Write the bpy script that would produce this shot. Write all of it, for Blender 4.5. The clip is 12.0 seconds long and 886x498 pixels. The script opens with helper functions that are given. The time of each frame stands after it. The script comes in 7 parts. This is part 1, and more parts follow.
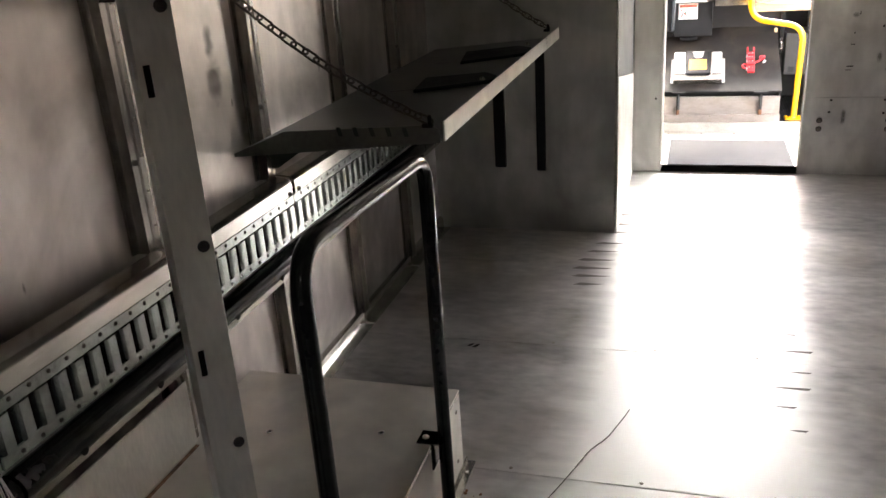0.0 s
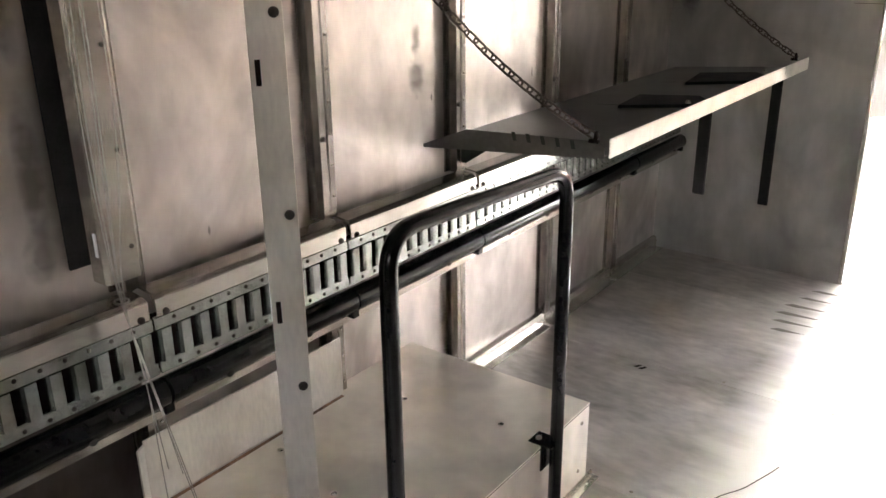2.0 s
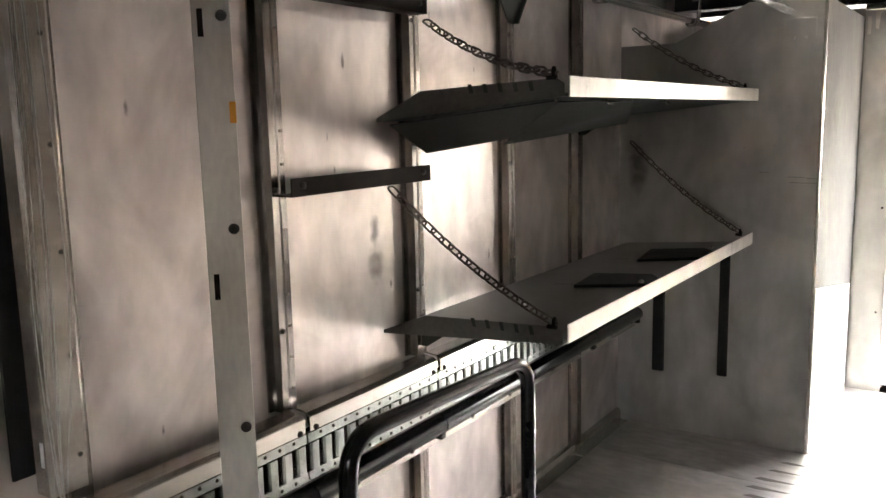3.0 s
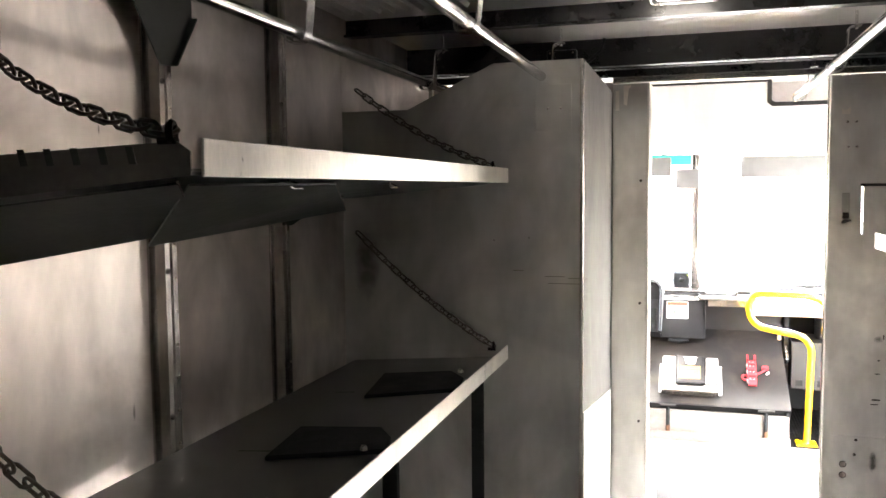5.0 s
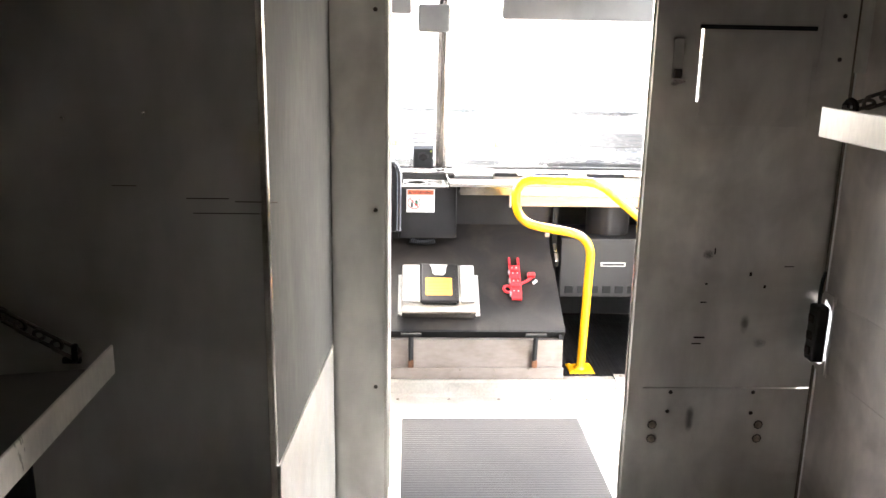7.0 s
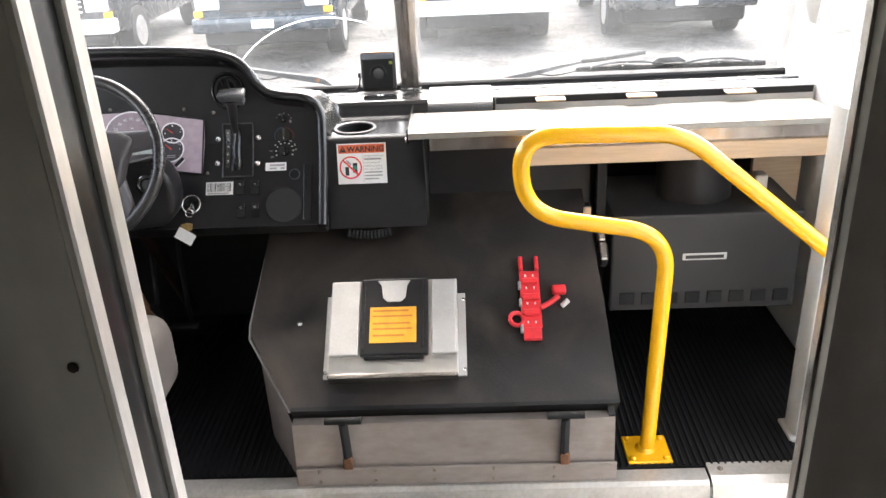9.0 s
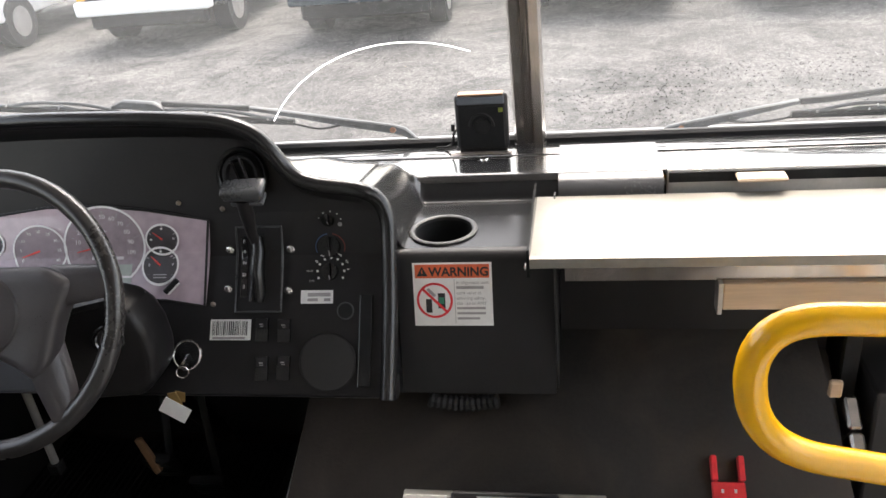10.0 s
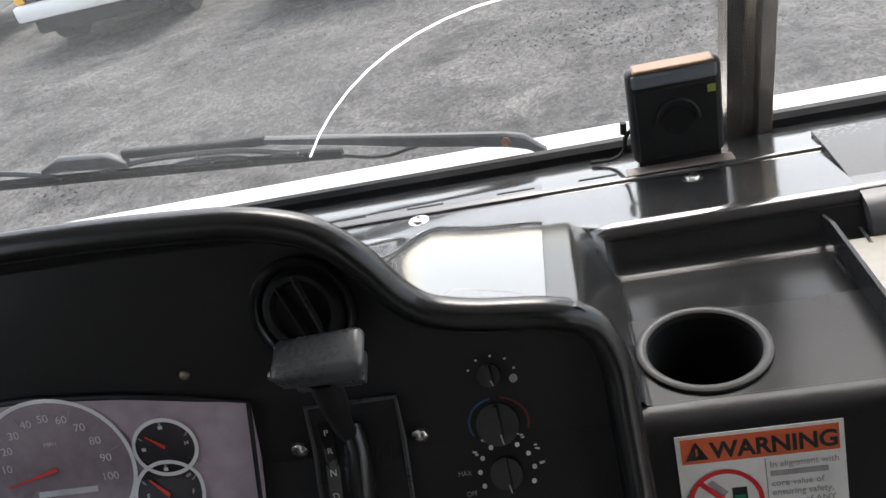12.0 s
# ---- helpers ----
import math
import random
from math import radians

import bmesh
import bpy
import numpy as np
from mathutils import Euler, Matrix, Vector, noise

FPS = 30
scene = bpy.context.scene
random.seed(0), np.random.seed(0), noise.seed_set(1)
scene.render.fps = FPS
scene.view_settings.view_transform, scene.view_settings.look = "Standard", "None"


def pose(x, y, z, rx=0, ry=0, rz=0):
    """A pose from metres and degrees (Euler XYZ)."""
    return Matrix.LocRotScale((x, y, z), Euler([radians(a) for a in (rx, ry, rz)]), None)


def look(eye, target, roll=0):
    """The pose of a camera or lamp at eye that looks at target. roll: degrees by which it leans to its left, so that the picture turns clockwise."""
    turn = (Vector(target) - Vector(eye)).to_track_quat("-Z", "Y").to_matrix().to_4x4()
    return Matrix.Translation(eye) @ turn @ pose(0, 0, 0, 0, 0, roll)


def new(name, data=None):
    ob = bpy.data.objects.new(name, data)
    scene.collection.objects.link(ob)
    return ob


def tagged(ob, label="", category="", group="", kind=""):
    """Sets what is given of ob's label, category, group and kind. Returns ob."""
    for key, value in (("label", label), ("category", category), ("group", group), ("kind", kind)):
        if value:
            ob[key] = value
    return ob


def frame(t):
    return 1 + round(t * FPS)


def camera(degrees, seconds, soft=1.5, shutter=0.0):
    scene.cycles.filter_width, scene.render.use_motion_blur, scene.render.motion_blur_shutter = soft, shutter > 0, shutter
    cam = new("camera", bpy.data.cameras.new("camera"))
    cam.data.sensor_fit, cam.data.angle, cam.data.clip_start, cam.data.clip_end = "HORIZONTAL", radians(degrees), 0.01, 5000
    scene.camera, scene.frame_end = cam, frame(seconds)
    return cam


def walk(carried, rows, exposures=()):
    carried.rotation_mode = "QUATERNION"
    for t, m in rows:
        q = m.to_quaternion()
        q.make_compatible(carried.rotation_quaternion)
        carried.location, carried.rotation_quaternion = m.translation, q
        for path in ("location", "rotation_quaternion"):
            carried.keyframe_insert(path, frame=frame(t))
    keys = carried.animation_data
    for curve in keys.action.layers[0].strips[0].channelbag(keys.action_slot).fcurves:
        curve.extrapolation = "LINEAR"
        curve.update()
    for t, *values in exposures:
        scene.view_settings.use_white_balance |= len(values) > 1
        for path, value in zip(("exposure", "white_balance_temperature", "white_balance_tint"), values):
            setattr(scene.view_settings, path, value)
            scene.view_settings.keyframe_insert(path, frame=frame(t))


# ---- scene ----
cam = camera(56.5, 12.0, soft=1.5)
PATH = [
    (0, (0.035, -0.093, 1.472), (-0.525, 1.687, 0.751), -3.9),
    (0.5, (0.135, -0.057, 1.451), (-0.775, 1.542, 0.666), -0.8),
    (1, (0.293, -0.067, 1.456), (-0.777, 1.389, 0.598), 0.5),
    (1.5, (0.338, -0.06, 1.464), (-0.764, 1.375, 0.611), -0.0),
    (2, (0.353, -0.051, 1.498), (-0.776, 1.447, 0.804), -0.7),
    (2.5, (0.368, -0.057, 1.531), (-0.768, 1.523, 1.068), -1.2),
    (2.7, (0.377, -0.058, 1.544), (-0.752, 1.545, 1.148), -1.2),
    (4.3, (0.083, 0.491, 1.601), (-0.8, 2.282, 1.479), -1.4),
    (4.5, (0.079, 0.631, 1.6), (-0.742, 2.451, 1.482), -0.9),
    (5, (0.073, 0.918, 1.59), (-0.504, 2.828, 1.444), -0.5),
    (5.5, (-0.033, 1.351, 1.573), (-0.3, 3.323, 1.375), -1.0),
    (6, (-0.032, 1.689, 1.563), (-0.171, 3.668, 1.309), -0.7),
    (6.5, (-0.005, 2.062, 1.567), (-0.065, 4.033, 1.237), 0.6),
    (7, (-0.062, 2.499, 1.527), (0.022, 4.438, 1.044), 1.1),
    (7.2, (-0.042, 2.644, 1.524), (0.081, 4.564, 0.976), 0.9),
    (8.8, (0.257, 4.027, 1.537), (0.224, 5.845, 0.706), -2.9),
    (9, (0.285, 4.21, 1.51), (0.2105, 6.026, 0.68), -2.9),
    (9.5, (0.28, 4.7, 1.52), (0.045, 6.471, 0.621), -4.1),
    (10, (0.201, 5.145, 1.493), (-0.125, 6.9, 0.592), -5.7),
    (10.5, (0.157, 5.548, 1.441), (-0.356, 7.225, 0.48), -5.9),
    (11, (-0.075, 5.8, 1.413), (-0.611, 7.404, 0.345), -10.2),
    (11.5, (-0.175, 5.836, 1.404), (-0.644, 7.469, 0.348), -13.0),
    (12, (-0.125, 5.823, 1.373), (-0.445, 7.52, 0.364), -14.5),
]
walk(cam, [(t, look(eye, aim, roll)) for t, eye, aim, roll in PATH],
     exposures=[(0.0, 5.0, 6900, 14), (0.5, 5.35, 6900, 14), (1.2, 6.7, 7000, 16), (2.7, 6.45, 6850, 14), (4.4, 6.35, 6900, 14), (5.2, 5.9, 6850, 13), (6.2, 5.0, 6800, 13), (7.2, 4.85, 6800, 13), (8.8, 3.5, 6700, 12), (9.5, 2.9, 6700, 12), (10.2, 2.25, 6900, 12), (11.0, 1.85, 6500, 10), (12.0, 1.6, 6500, 10)])

# ---- world, sun, lamps ----
world = bpy.data.worlds.new("sky")
scene.world = world
world.use_nodes = True
_wn = world.node_tree.nodes
_sky = _wn.new("ShaderNodeTexSky")
_sky.sky_type, _sky.sun_disc = "NISHITA", False
_sky.sun_elevation, _sky.sun_rotation = radians(57), radians(14)
_sky.air_density, _sky.dust_density = 1.4, 3.0
_wn["Background"].inputs["Strength"].default_value = 0.15
_pale = _wn.new("ShaderNodeHueSaturation")
_pale.inputs["Saturation"].default_value = 0.45
world.node_tree.links.new(_sky.outputs["Color"], _pale.inputs["Color"])
world.node_tree.links.new(_pale.outputs["Color"], _wn["Background"].inputs["Color"])

sun = new("sun", bpy.data.lights.new("sun", "SUN"))
sun.data.energy, sun.data.angle, sun.data.color = 0.5, radians(25), (1.0, 0.96, 0.90)
# from ahead and the passenger side, high
sun.matrix_world = look((2.42, 9.7, 15.4), (0.0, 0.0, 0.0))


# ---- materials ----
def mat(name, base, rough=0.5, metal=0.0, spread=0.12, scale=6.0, grain=60.0, bump=0.05, rough_spread=0.12,
        stretch=(1, 1, 1), stain=None, stain_scale=1.6, stain_amount=0.35, coat=0.0, spec=0.5, island=0.0, wave=0.0):
    """A surface with variation at two scales: broad blotches and fine grain, and stains of another colour."""
    m = bpy.data.materials.new(name)
    m.use_nodes = True
    nt = m.node_tree
    N, L = nt.nodes, nt.links
    p = N["Principled BSDF"]
    p.inputs["Metallic"].default_value = metal
    p.inputs["Coat Weight"].default_value = coat
    p.inputs["Specular IOR Level"].default_value = spec
    co = N.new("ShaderNodeNewGeometry")
    mp = N.new("ShaderNodeMapping")
    mp.inputs["Scale"].default_value = stretch
    L.new(co.outputs["Position"], mp.inputs["Vector"])

    def nz(sc, detail, vec=mp, dist=0.0):
        n = N.new("ShaderNodeTexNoise")
        n.inputs["Scale"].default_value, n.inputs["Detail"].default_value, n.inputs["Distortion"].default_value = sc, detail, dist
        L.new(vec.outputs[0], n.inputs["Vector"])
        return n

    broad, fine = nz(scale, 4, dist=0.6), nz(grain, 5)
    mixn = N.new("ShaderNodeMath")
    mixn.operation = "MULTIPLY_ADD"
    L.new(fine.outputs["Fac"], mixn.inputs[0])
    mixn.inputs[1].default_value = 0.35
    half = N.new("ShaderNodeMath")
    half.operation = "MULTIPLY"
    half.inputs[1].default_value = 0.65
    L.new(broad.outputs["Fac"], half.inputs[0])
    L.new(half.outputs[0], mixn.inputs[2])
    ramp = N.new("ShaderNodeValToRGB")
    lo = [max(0.0, c * (1 - 2.2 * spread)) for c in base]
    hi = [min(1.0, c * (1 + 2.2 * spread)) for c in base]
    ramp.color_ramp.elements[0].position, ramp.color_ramp.elements[0].color = 0.3, (*lo, 1)
    ramp.color_ramp.elements[1].position, ramp.color_ramp.elements[1].color = 0.7, (*hi, 1)
    L.new(mixn.outputs[0], ramp.inputs["Fac"])
    out = ramp.outputs["Color"]
    if stain:
        sn = nz(stain_scale, 4, vec=co, dist=0.8)
        sr = N.new("ShaderNodeValToRGB")
        sr.color_ramp.elements[0].position, sr.color_ramp.elements[1].position = 0.42, 0.78
        L.new(sn.outputs["Fac"], sr.inputs["Fac"])
        am = N.new("ShaderNodeMath")
        am.operation = "MULTIPLY"
        am.inputs[1].default_value = stain_amount
        L.new(sr.outputs["Color"], am.inputs[0])
        mx = N.new("ShaderNodeMix")
        mx.data_type = "RGBA"
        L.new(am.outputs[0], mx.inputs["Factor"])
        L.new(out, mx.inputs["A"])
        mx.inputs["B"].default_value = (*stain, 1)
        out = mx.outputs["Result"]
    if island:
        oi = N.new("ShaderNodeObjectInfo")
        hs = N.new("ShaderNodeHueSaturation")
        mr = N.new("ShaderNodeMapRange")
        mr.inputs["To Min"].default_value, mr.inputs["To Max"].default_value = 1 - island, 1 + island
        L.new(oi.outputs["Random"], mr.inputs["Value"])
        L.new(mr.outputs["Result"], hs.inputs["Value"])
        L.new(out, hs.inputs["Color"])
        out = hs.outputs["Color"]
    L.new(out, p.inputs["Base Color"])
    rr = N.new("ShaderNodeMapRange")
    rr.inputs["From Min"].default_value, rr.inputs["From Max"].default_value = 0.25, 0.75
    rr.inputs["To Min"].default_value, rr.inputs["To Max"].default_value = max(0.03, rough - rough_spread), min(1, rough + rough_spread)
    L.new(mixn.outputs[0], rr.inputs["Value"])
    L.new(rr.outputs["Result"], p.inputs["Roughness"])
    if bump:
        b = N.new("ShaderNodeBump")
        b.inputs["Strength"].default_value, b.inputs["Distance"].default_value = bump, 0.004
        L.new(mixn.outputs[0], b.inputs["Height"])
        L.new(b.outputs["Normal"], p.inputs["Normal"])
        if wave:
            # the sheet is slightly buckled between its rivets
            wn = nz(2.4, 1, vec=mp, dist=0.4)
            wb = N.new("ShaderNodeBump")
            wb.inputs["Strength"].default_value, wb.inputs["Distance"].default_value = wave, 0.05
            L.new(wn.outputs["Fac"], wb.inputs["Height"])
            L.new(wb.outputs["Normal"], b.inputs["Normal"])
    return m


def glow(name, color, strength):
    m = bpy.data.materials.new(name)
    m.use_nodes = True
    p = m.node_tree.nodes["Principled BSDF"]
    p.inputs["Base Color"].default_value = (*color, 1)
    p.inputs["Emission Color"].default_value = (*color, 1)
    p.inputs["Emission Strength"].default_value = strength
    return m


def glass(name, tint=(1, 1, 1), rough=0.0):
    m = bpy.data.materials.new(name)
    m.use_nodes = True
    nt = m.node_tree
    p = nt.nodes["Principled BSDF"]
    p.inputs["Base Color"].default_value = (*tint, 1)
    p.inputs["Transmission Weight"].default_value = 1.0
    p.inputs["Roughness"].default_value = rough
    p.inputs["IOR"].default_value = 1.02
    return m


WARM_DIRT = (0.16, 0.12, 0.09)
M_WALL = mat("mill_aluminium_wall", (0.70, 0.64, 0.605), 0.40, 0.92, 0.17, 2.8, 13, 0.05, 0.05, (1, 1, 0.45), (0.17, 0.14, 0.125), 2.6, 0.7, island=0.08, wave=0.30)
M_BULK = mat("grey_bulkhead_sheet", (0.76, 0.74, 0.70), 0.315, 0.9, 0.15, 2.2, 12, 0.02, 0.03, (1, 1, 0.4), (0.22, 0.205, 0.18), 2.6, 0.55, wave=0.12)
M_CLOSET = mat("grey_closet_sheet", (0.47, 0.46, 0.43), 0.44, 0.65, 0.17, 2.2, 12, 0.02, 0.03, (1, 1, 0.4), (0.17, 0.155, 0.135), 2.6, 0.6, wave=0.12)
# darker and duller than the closet sheet, which offsets the doorway's glare
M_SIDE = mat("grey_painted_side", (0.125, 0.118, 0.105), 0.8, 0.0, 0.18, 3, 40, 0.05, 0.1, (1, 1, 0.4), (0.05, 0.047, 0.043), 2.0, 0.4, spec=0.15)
# shade of the rear low sheets as colour; scratches and sealant use it too
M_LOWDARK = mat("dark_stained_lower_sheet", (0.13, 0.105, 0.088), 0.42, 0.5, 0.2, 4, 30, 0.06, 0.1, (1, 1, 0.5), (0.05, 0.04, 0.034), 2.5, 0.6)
M_VISOR = mat("dark_grey_vinyl_visor", (0.13, 0.13, 0.13), 0.5, 0.0, 0.08, 8, 300, 0.1)
M_HUB = mat("grey_hub_pad", (0.052, 0.047, 0.050), 0.34, 0.0, 0.08, 10, 300, 0.08)
M_RIB = mat("rib_steel", (0.40, 0.37, 0.345), 0.235, 0.9, 0.22, 8, 80, 0.1, 0.03, (1, 1, 0.3), WARM_DIRT, 3, 0.5)
M_ALU = mat("bright_aluminium", (0.70, 0.67, 0.62), 0.22, 0.9, 0.12, 9, 90, 0.08, 0.04, (1, 0.3, 1), (0.33, 0.26, 0.2), 4, 0.45)
M_JAMB = mat("brushed_door_trim", (0.78, 0.75, 0.70), 0.32, 0.5, 0.08, 6, 120, 0.04, 0.06, (1, 1, 0.2), (0.45, 0.38, 0.30), 4, 0.35)
M_POST = mat("post_aluminium", (0.78, 0.74, 0.67), 0.30, 0.3, 0.08, 7, 120, 0.05, 0.04, (1, 1, 0.3), (0.36, 0.30, 0.24), 5, 0.35)
M_ETRACK = mat("zinc_track", (0.40, 0.43, 0.41), 0.22, 0.85, 0.18, 14, 110, 0.1, 0.04, (1, 1, 1), (0.24, 0.21, 0.18), 5, 0.4)
M_FLOOR = mat("floor_sheet", (0.53, 0.50, 0.47), 0.43, 0.6, 0.24, 3.0, 26, 0.10, 0.14, (0.5, 1, 1), (0.26, 0.225, 0.19), 1.9, 0.68, island=0.05)
M_BOX = mat("wheel_box_sheet", (0.82, 0.77, 0.70), 0.335, 0.5, 0.10, 3.2, 14, 0.04, 0.05, (1, 1, 1), (0.45, 0.36, 0.28), 2.2, 0.4, wave=0.15)
M_DARKIRON = mat("dark_brown_steel", (0.0135, 0.0068, 0.0055), 0.55, 0.0, 0.3, 9, 80, 0.15, 0.15, spec=0.07)
M_BLACKPAINT = mat("black_paint", (0.009, 0.009, 0.0095), 0.20, 0.0, 0.2, 9, 90, 0.03, 0.05, spec=0.35)
M_BLACKBEAM = mat("black_beam_paint", (0.016, 0.016, 0.017), 0.30, 0.0, 0.3, 9, 60, 0.08, 0.12)
M_RUBBER = mat("black_rubber", (0.012, 0.012, 0.0125), 0.6, 0.0, 0.3, 12, 140, 0.15, 0.15, spec=0.25)
M_CHAIN = mat("chain_steel", (0.095, 0.078, 0.065), 0.42, 0.55, 0.3, 30, 200, 0.1, 0.15)
M_SHELF = mat("shelf_steel", (0.17, 0.163, 0.153), 0.45, 0.6, 0.12, 3, 60, 0.06, 0.12, (1, 1, 1), (0.28, 0.27, 0.245), 2.5, 0.35)
M_ENDLIP = mat("dull_end_lip", (0.15, 0.145, 0.133), 0.5, 0.4, 0.15, 5, 60, 0.06, 0.12)
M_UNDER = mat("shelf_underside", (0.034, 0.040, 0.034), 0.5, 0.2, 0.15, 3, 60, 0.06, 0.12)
M_CEIL = mat("ceiling_sheet", (0.78, 0.75, 0.72), 0.34, 0.25, 0.08, 2, 50, 0.03, 0.05)
M_SCREW = mat("screw_steel", (0.30, 0.26, 0.22), 0.4, 0.9, 0.2, 60, 200, 0.05)
M_DARKSCREW = mat("dark_screw", (0.06, 0.05, 0.045), 0.5, 0.6, 0.2, 60, 200, 0.05)
M_GALV = mat("galvanised_tube", (0.55, 0.54, 0.52), 0.2, 0.9, 0.12, 20, 120, 0.05, 0.05, (1, 0.4, 1))
M_WIRE = mat("pale_wire", (0.33, 0.31, 0.28), 0.45, 0.5, 0.1, 50, 200, 0.0)
M_RUST = mat("rust", (0.17, 0.075, 0.035), 0.85, 0.0, 0.35, 40, 200, 0.4)
M_RUSTSEAM = mat("rusty_seam", (0.26, 0.15, 0.09), 0.75, 0.0, 0.4, 18, 120, 0.2)
M_YELLOW = mat("yellow_paint", (0.84, 0.42, 0.008), 0.22, 0.0, 0.02, 8, 120, 0.01, 0.04, coat=0.3)
M_DASH = mat("black_dash_plastic", (0.0180, 0.0168, 0.0176), 0.38, 0.0, 0.12, 8, 400, 0.10, 0.05, spec=0.25)
M_DASHTOP = mat("glossy_black_console", (0.014, 0.014, 0.0145), 0.15, 0.0, 0.12, 5, 420, 0.012, 0.03, spec=0.9, coat=0.5)
M_CONSOLE = mat("grained_black_plastic", (0.013, 0.013, 0.0135), 0.21, 0.0, 0.15, 6, 500, 0.04, 0.04, spec=0.17)
M_RIMBLACK = mat("satin_black_rim", (0.011, 0.011, 0.0115), 0.26, 0.0, 0.12, 5, 300, 0.0, 0.02, spec=0.55)
M_PILLAR = mat("pale_grey_paint", (0.48, 0.475, 0.45), 0.5, 0.0, 0.06, 6, 120, 0.03, 0.08, (1, 1, 1), (0.30, 0.28, 0.25), 3, 0.35)
M_GAUGEDARK = mat("dark_gauge_face", (0.045, 0.038, 0.042), 0.35, 0.0, 0.2, 16, 100, 0.0)
M_SADDLE = mat("glossy_black_moulding", (0.014, 0.014, 0.0145), 0.18, 0.0, 0.12, 5, 420, 0.0, 0.02, spec=1.0, coat=1.0)
M_FLANK = mat("smooth_black_moulding", (0.013, 0.013, 0.0135), 0.24, 0.0, 0.08, 5, 60, 0.0, 0.01, spec=0.8)
M_MAT = mat("engine_cover_mat", (0.0145, 0.0125, 0.0115), 0.52, 0.0, 0.36, 7, 160, 0.3, 0.14, (1, 1, 1), (0.10, 0.076, 0.06), 3.6, 0.62, spec=0.4)
M_RIBMAT = mat("ribbed_rubber_mat", (0.009, 0.009, 0.0095), 0.6, 0.0, 0.3, 12, 140, 0.1, 0.15, spec=0.2)
M_GREYMAT = mat("grey_tread_mat", (0.020, 0.020, 0.0215), 0.75, 0.0, 0.2, 4, 140, 0.15, 0.12, (1, 1, 1), (0.045, 0.043, 0.040), 2.0, 0.5)
M_SEAT = mat("grey_vinyl", (0.095, 0.082, 0.074), 0.75, 0.0, 0.10, 6, 300, 0.12, spec=0.2)
M_WHEELRIM = mat("worn_black_rim", (0.024, 0.022, 0.022), 0.28, 0.0, 0.1, 6, 120, 0.0, 0.02, spec=0.6)
M_LGREY = mat("light_grey_metal", (0.50, 0.485, 0.46), 0.42, 0.35, 0.06, 10, 150, 0.04)
M_WHITE = mat("white_paint", (0.78, 0.78, 0.77), 0.35, 0.0, 0.03, 5, 100, 0.02, 0.05, coat=0.3)
M_PAPER = mat("white_label", (0.80, 0.79, 0.77), 0.5, 0.0, 0.03, 30, 200, 0.0)
M_RING = mat("white_gauge_ring", (0.90, 0.88, 0.88), 0.4, 0.0, 0.02, 30, 200, 0.0)
M_ORANGE = mat("orange_label", (0.80, 0.36, 0.03), 0.45, 0.0, 0.08, 30, 200, 0.0)
M_REDLABEL = mat("orange_red_header", (0.70, 0.13, 0.05), 0.45, 0.0, 0.05, 30, 200, 0.0)
M_RED = mat("red_plastic", (0.72, 0.03, 0.04), 0.42, 0.0, 0.1, 20, 120, 0.02)
M_INK = mat("black_ink", (0.02, 0.02, 0.02), 0.5, 0.0, 0.1, 30, 100, 0.0)
M_GREYINK = mat("grey_ink", (0.36, 0.34, 0.34), 0.5, 0.0, 0.1, 30, 100, 0.0)
M_LABELGREY = mat("pale_grey_print", (0.74, 0.70, 0.72), 0.5, 0.0, 0.1, 30, 100, 0.0)
M_DOT = mat("yellow_green_label", (0.28, 0.33, 0.06), 0.5, 0.0, 0.1, 30, 100, 0.0)
M_GREEN = mat("green_ink", (0.03, 0.22, 0.13), 0.5, 0.0, 0.1, 30, 100, 0.0)
M_CHROME = mat("bright_screw", (0.75, 0.74, 0.72), 0.2, 1.0, 0.05, 60, 200, 0.02, 0.05)
M_WOOD = mat("pale_plywood", (0.50, 0.37, 0.25), 0.55, 0.0, 0.12, 4, 60, 0.08, 0.1, (0.2, 1, 3))
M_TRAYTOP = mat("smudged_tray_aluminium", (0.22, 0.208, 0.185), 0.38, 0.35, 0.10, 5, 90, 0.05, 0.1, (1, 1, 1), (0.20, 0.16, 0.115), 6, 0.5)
M_TRAY = mat("tray_aluminium", (0.60, 0.575, 0.53), 0.42, 0.55, 0.12, 5, 90, 0.06, 0.1, (1, 1, 1), (0.36, 0.29, 0.20), 4, 0.5)
M_BASE = mat("scuffed_primer_metal", (0.31, 0.265, 0.24), 0.45, 0.3, 0.12, 6, 70, 0.06, 0.08, (0.4, 1, 1), (0.16, 0.115, 0.085), 5, 0.55)
M_COVER = mat("satin_grey_cover", (0.055, 0.055, 0.057), 0.26, 0.0, 0.06, 6, 200, 0.01, 0.04, spec=0.42)
M_WIPER = mat("weathered_wiper_black", (0.035, 0.040, 0.044), 0.5, 0.0, 0.25, 20, 150, 0.05, 0.12, (1, 1, 1), (0.11, 0.12, 0.125), 14, 0.5)
M_HEATER = mat("heater_grey", (0.021, 0.020, 0.020), 0.5, 0.1, 0.12, 5, 150, 0.06)
M_HEADER = mat("header_panel_aluminium", (0.56, 0.54, 0.53), 0.34, 0.75, 0.05, 3, 150, 0.03, 0.06, (4, 1, 0.3))
M_KNOB = mat("satin_grey_knob", (0.060, 0.062, 0.066), 0.30, 0.0, 0.05, 20, 300, 0.03)
M_TAN = mat("tan_plastic", (0.23, 0.13, 0.07), 0.5, 0.0, 0.1, 20, 150, 0.02)
M_DEVBAND = mat("blue_grey_band", (0.13, 0.145, 0.165), 0.45, 0.0, 0.06, 20, 150, 0.02)
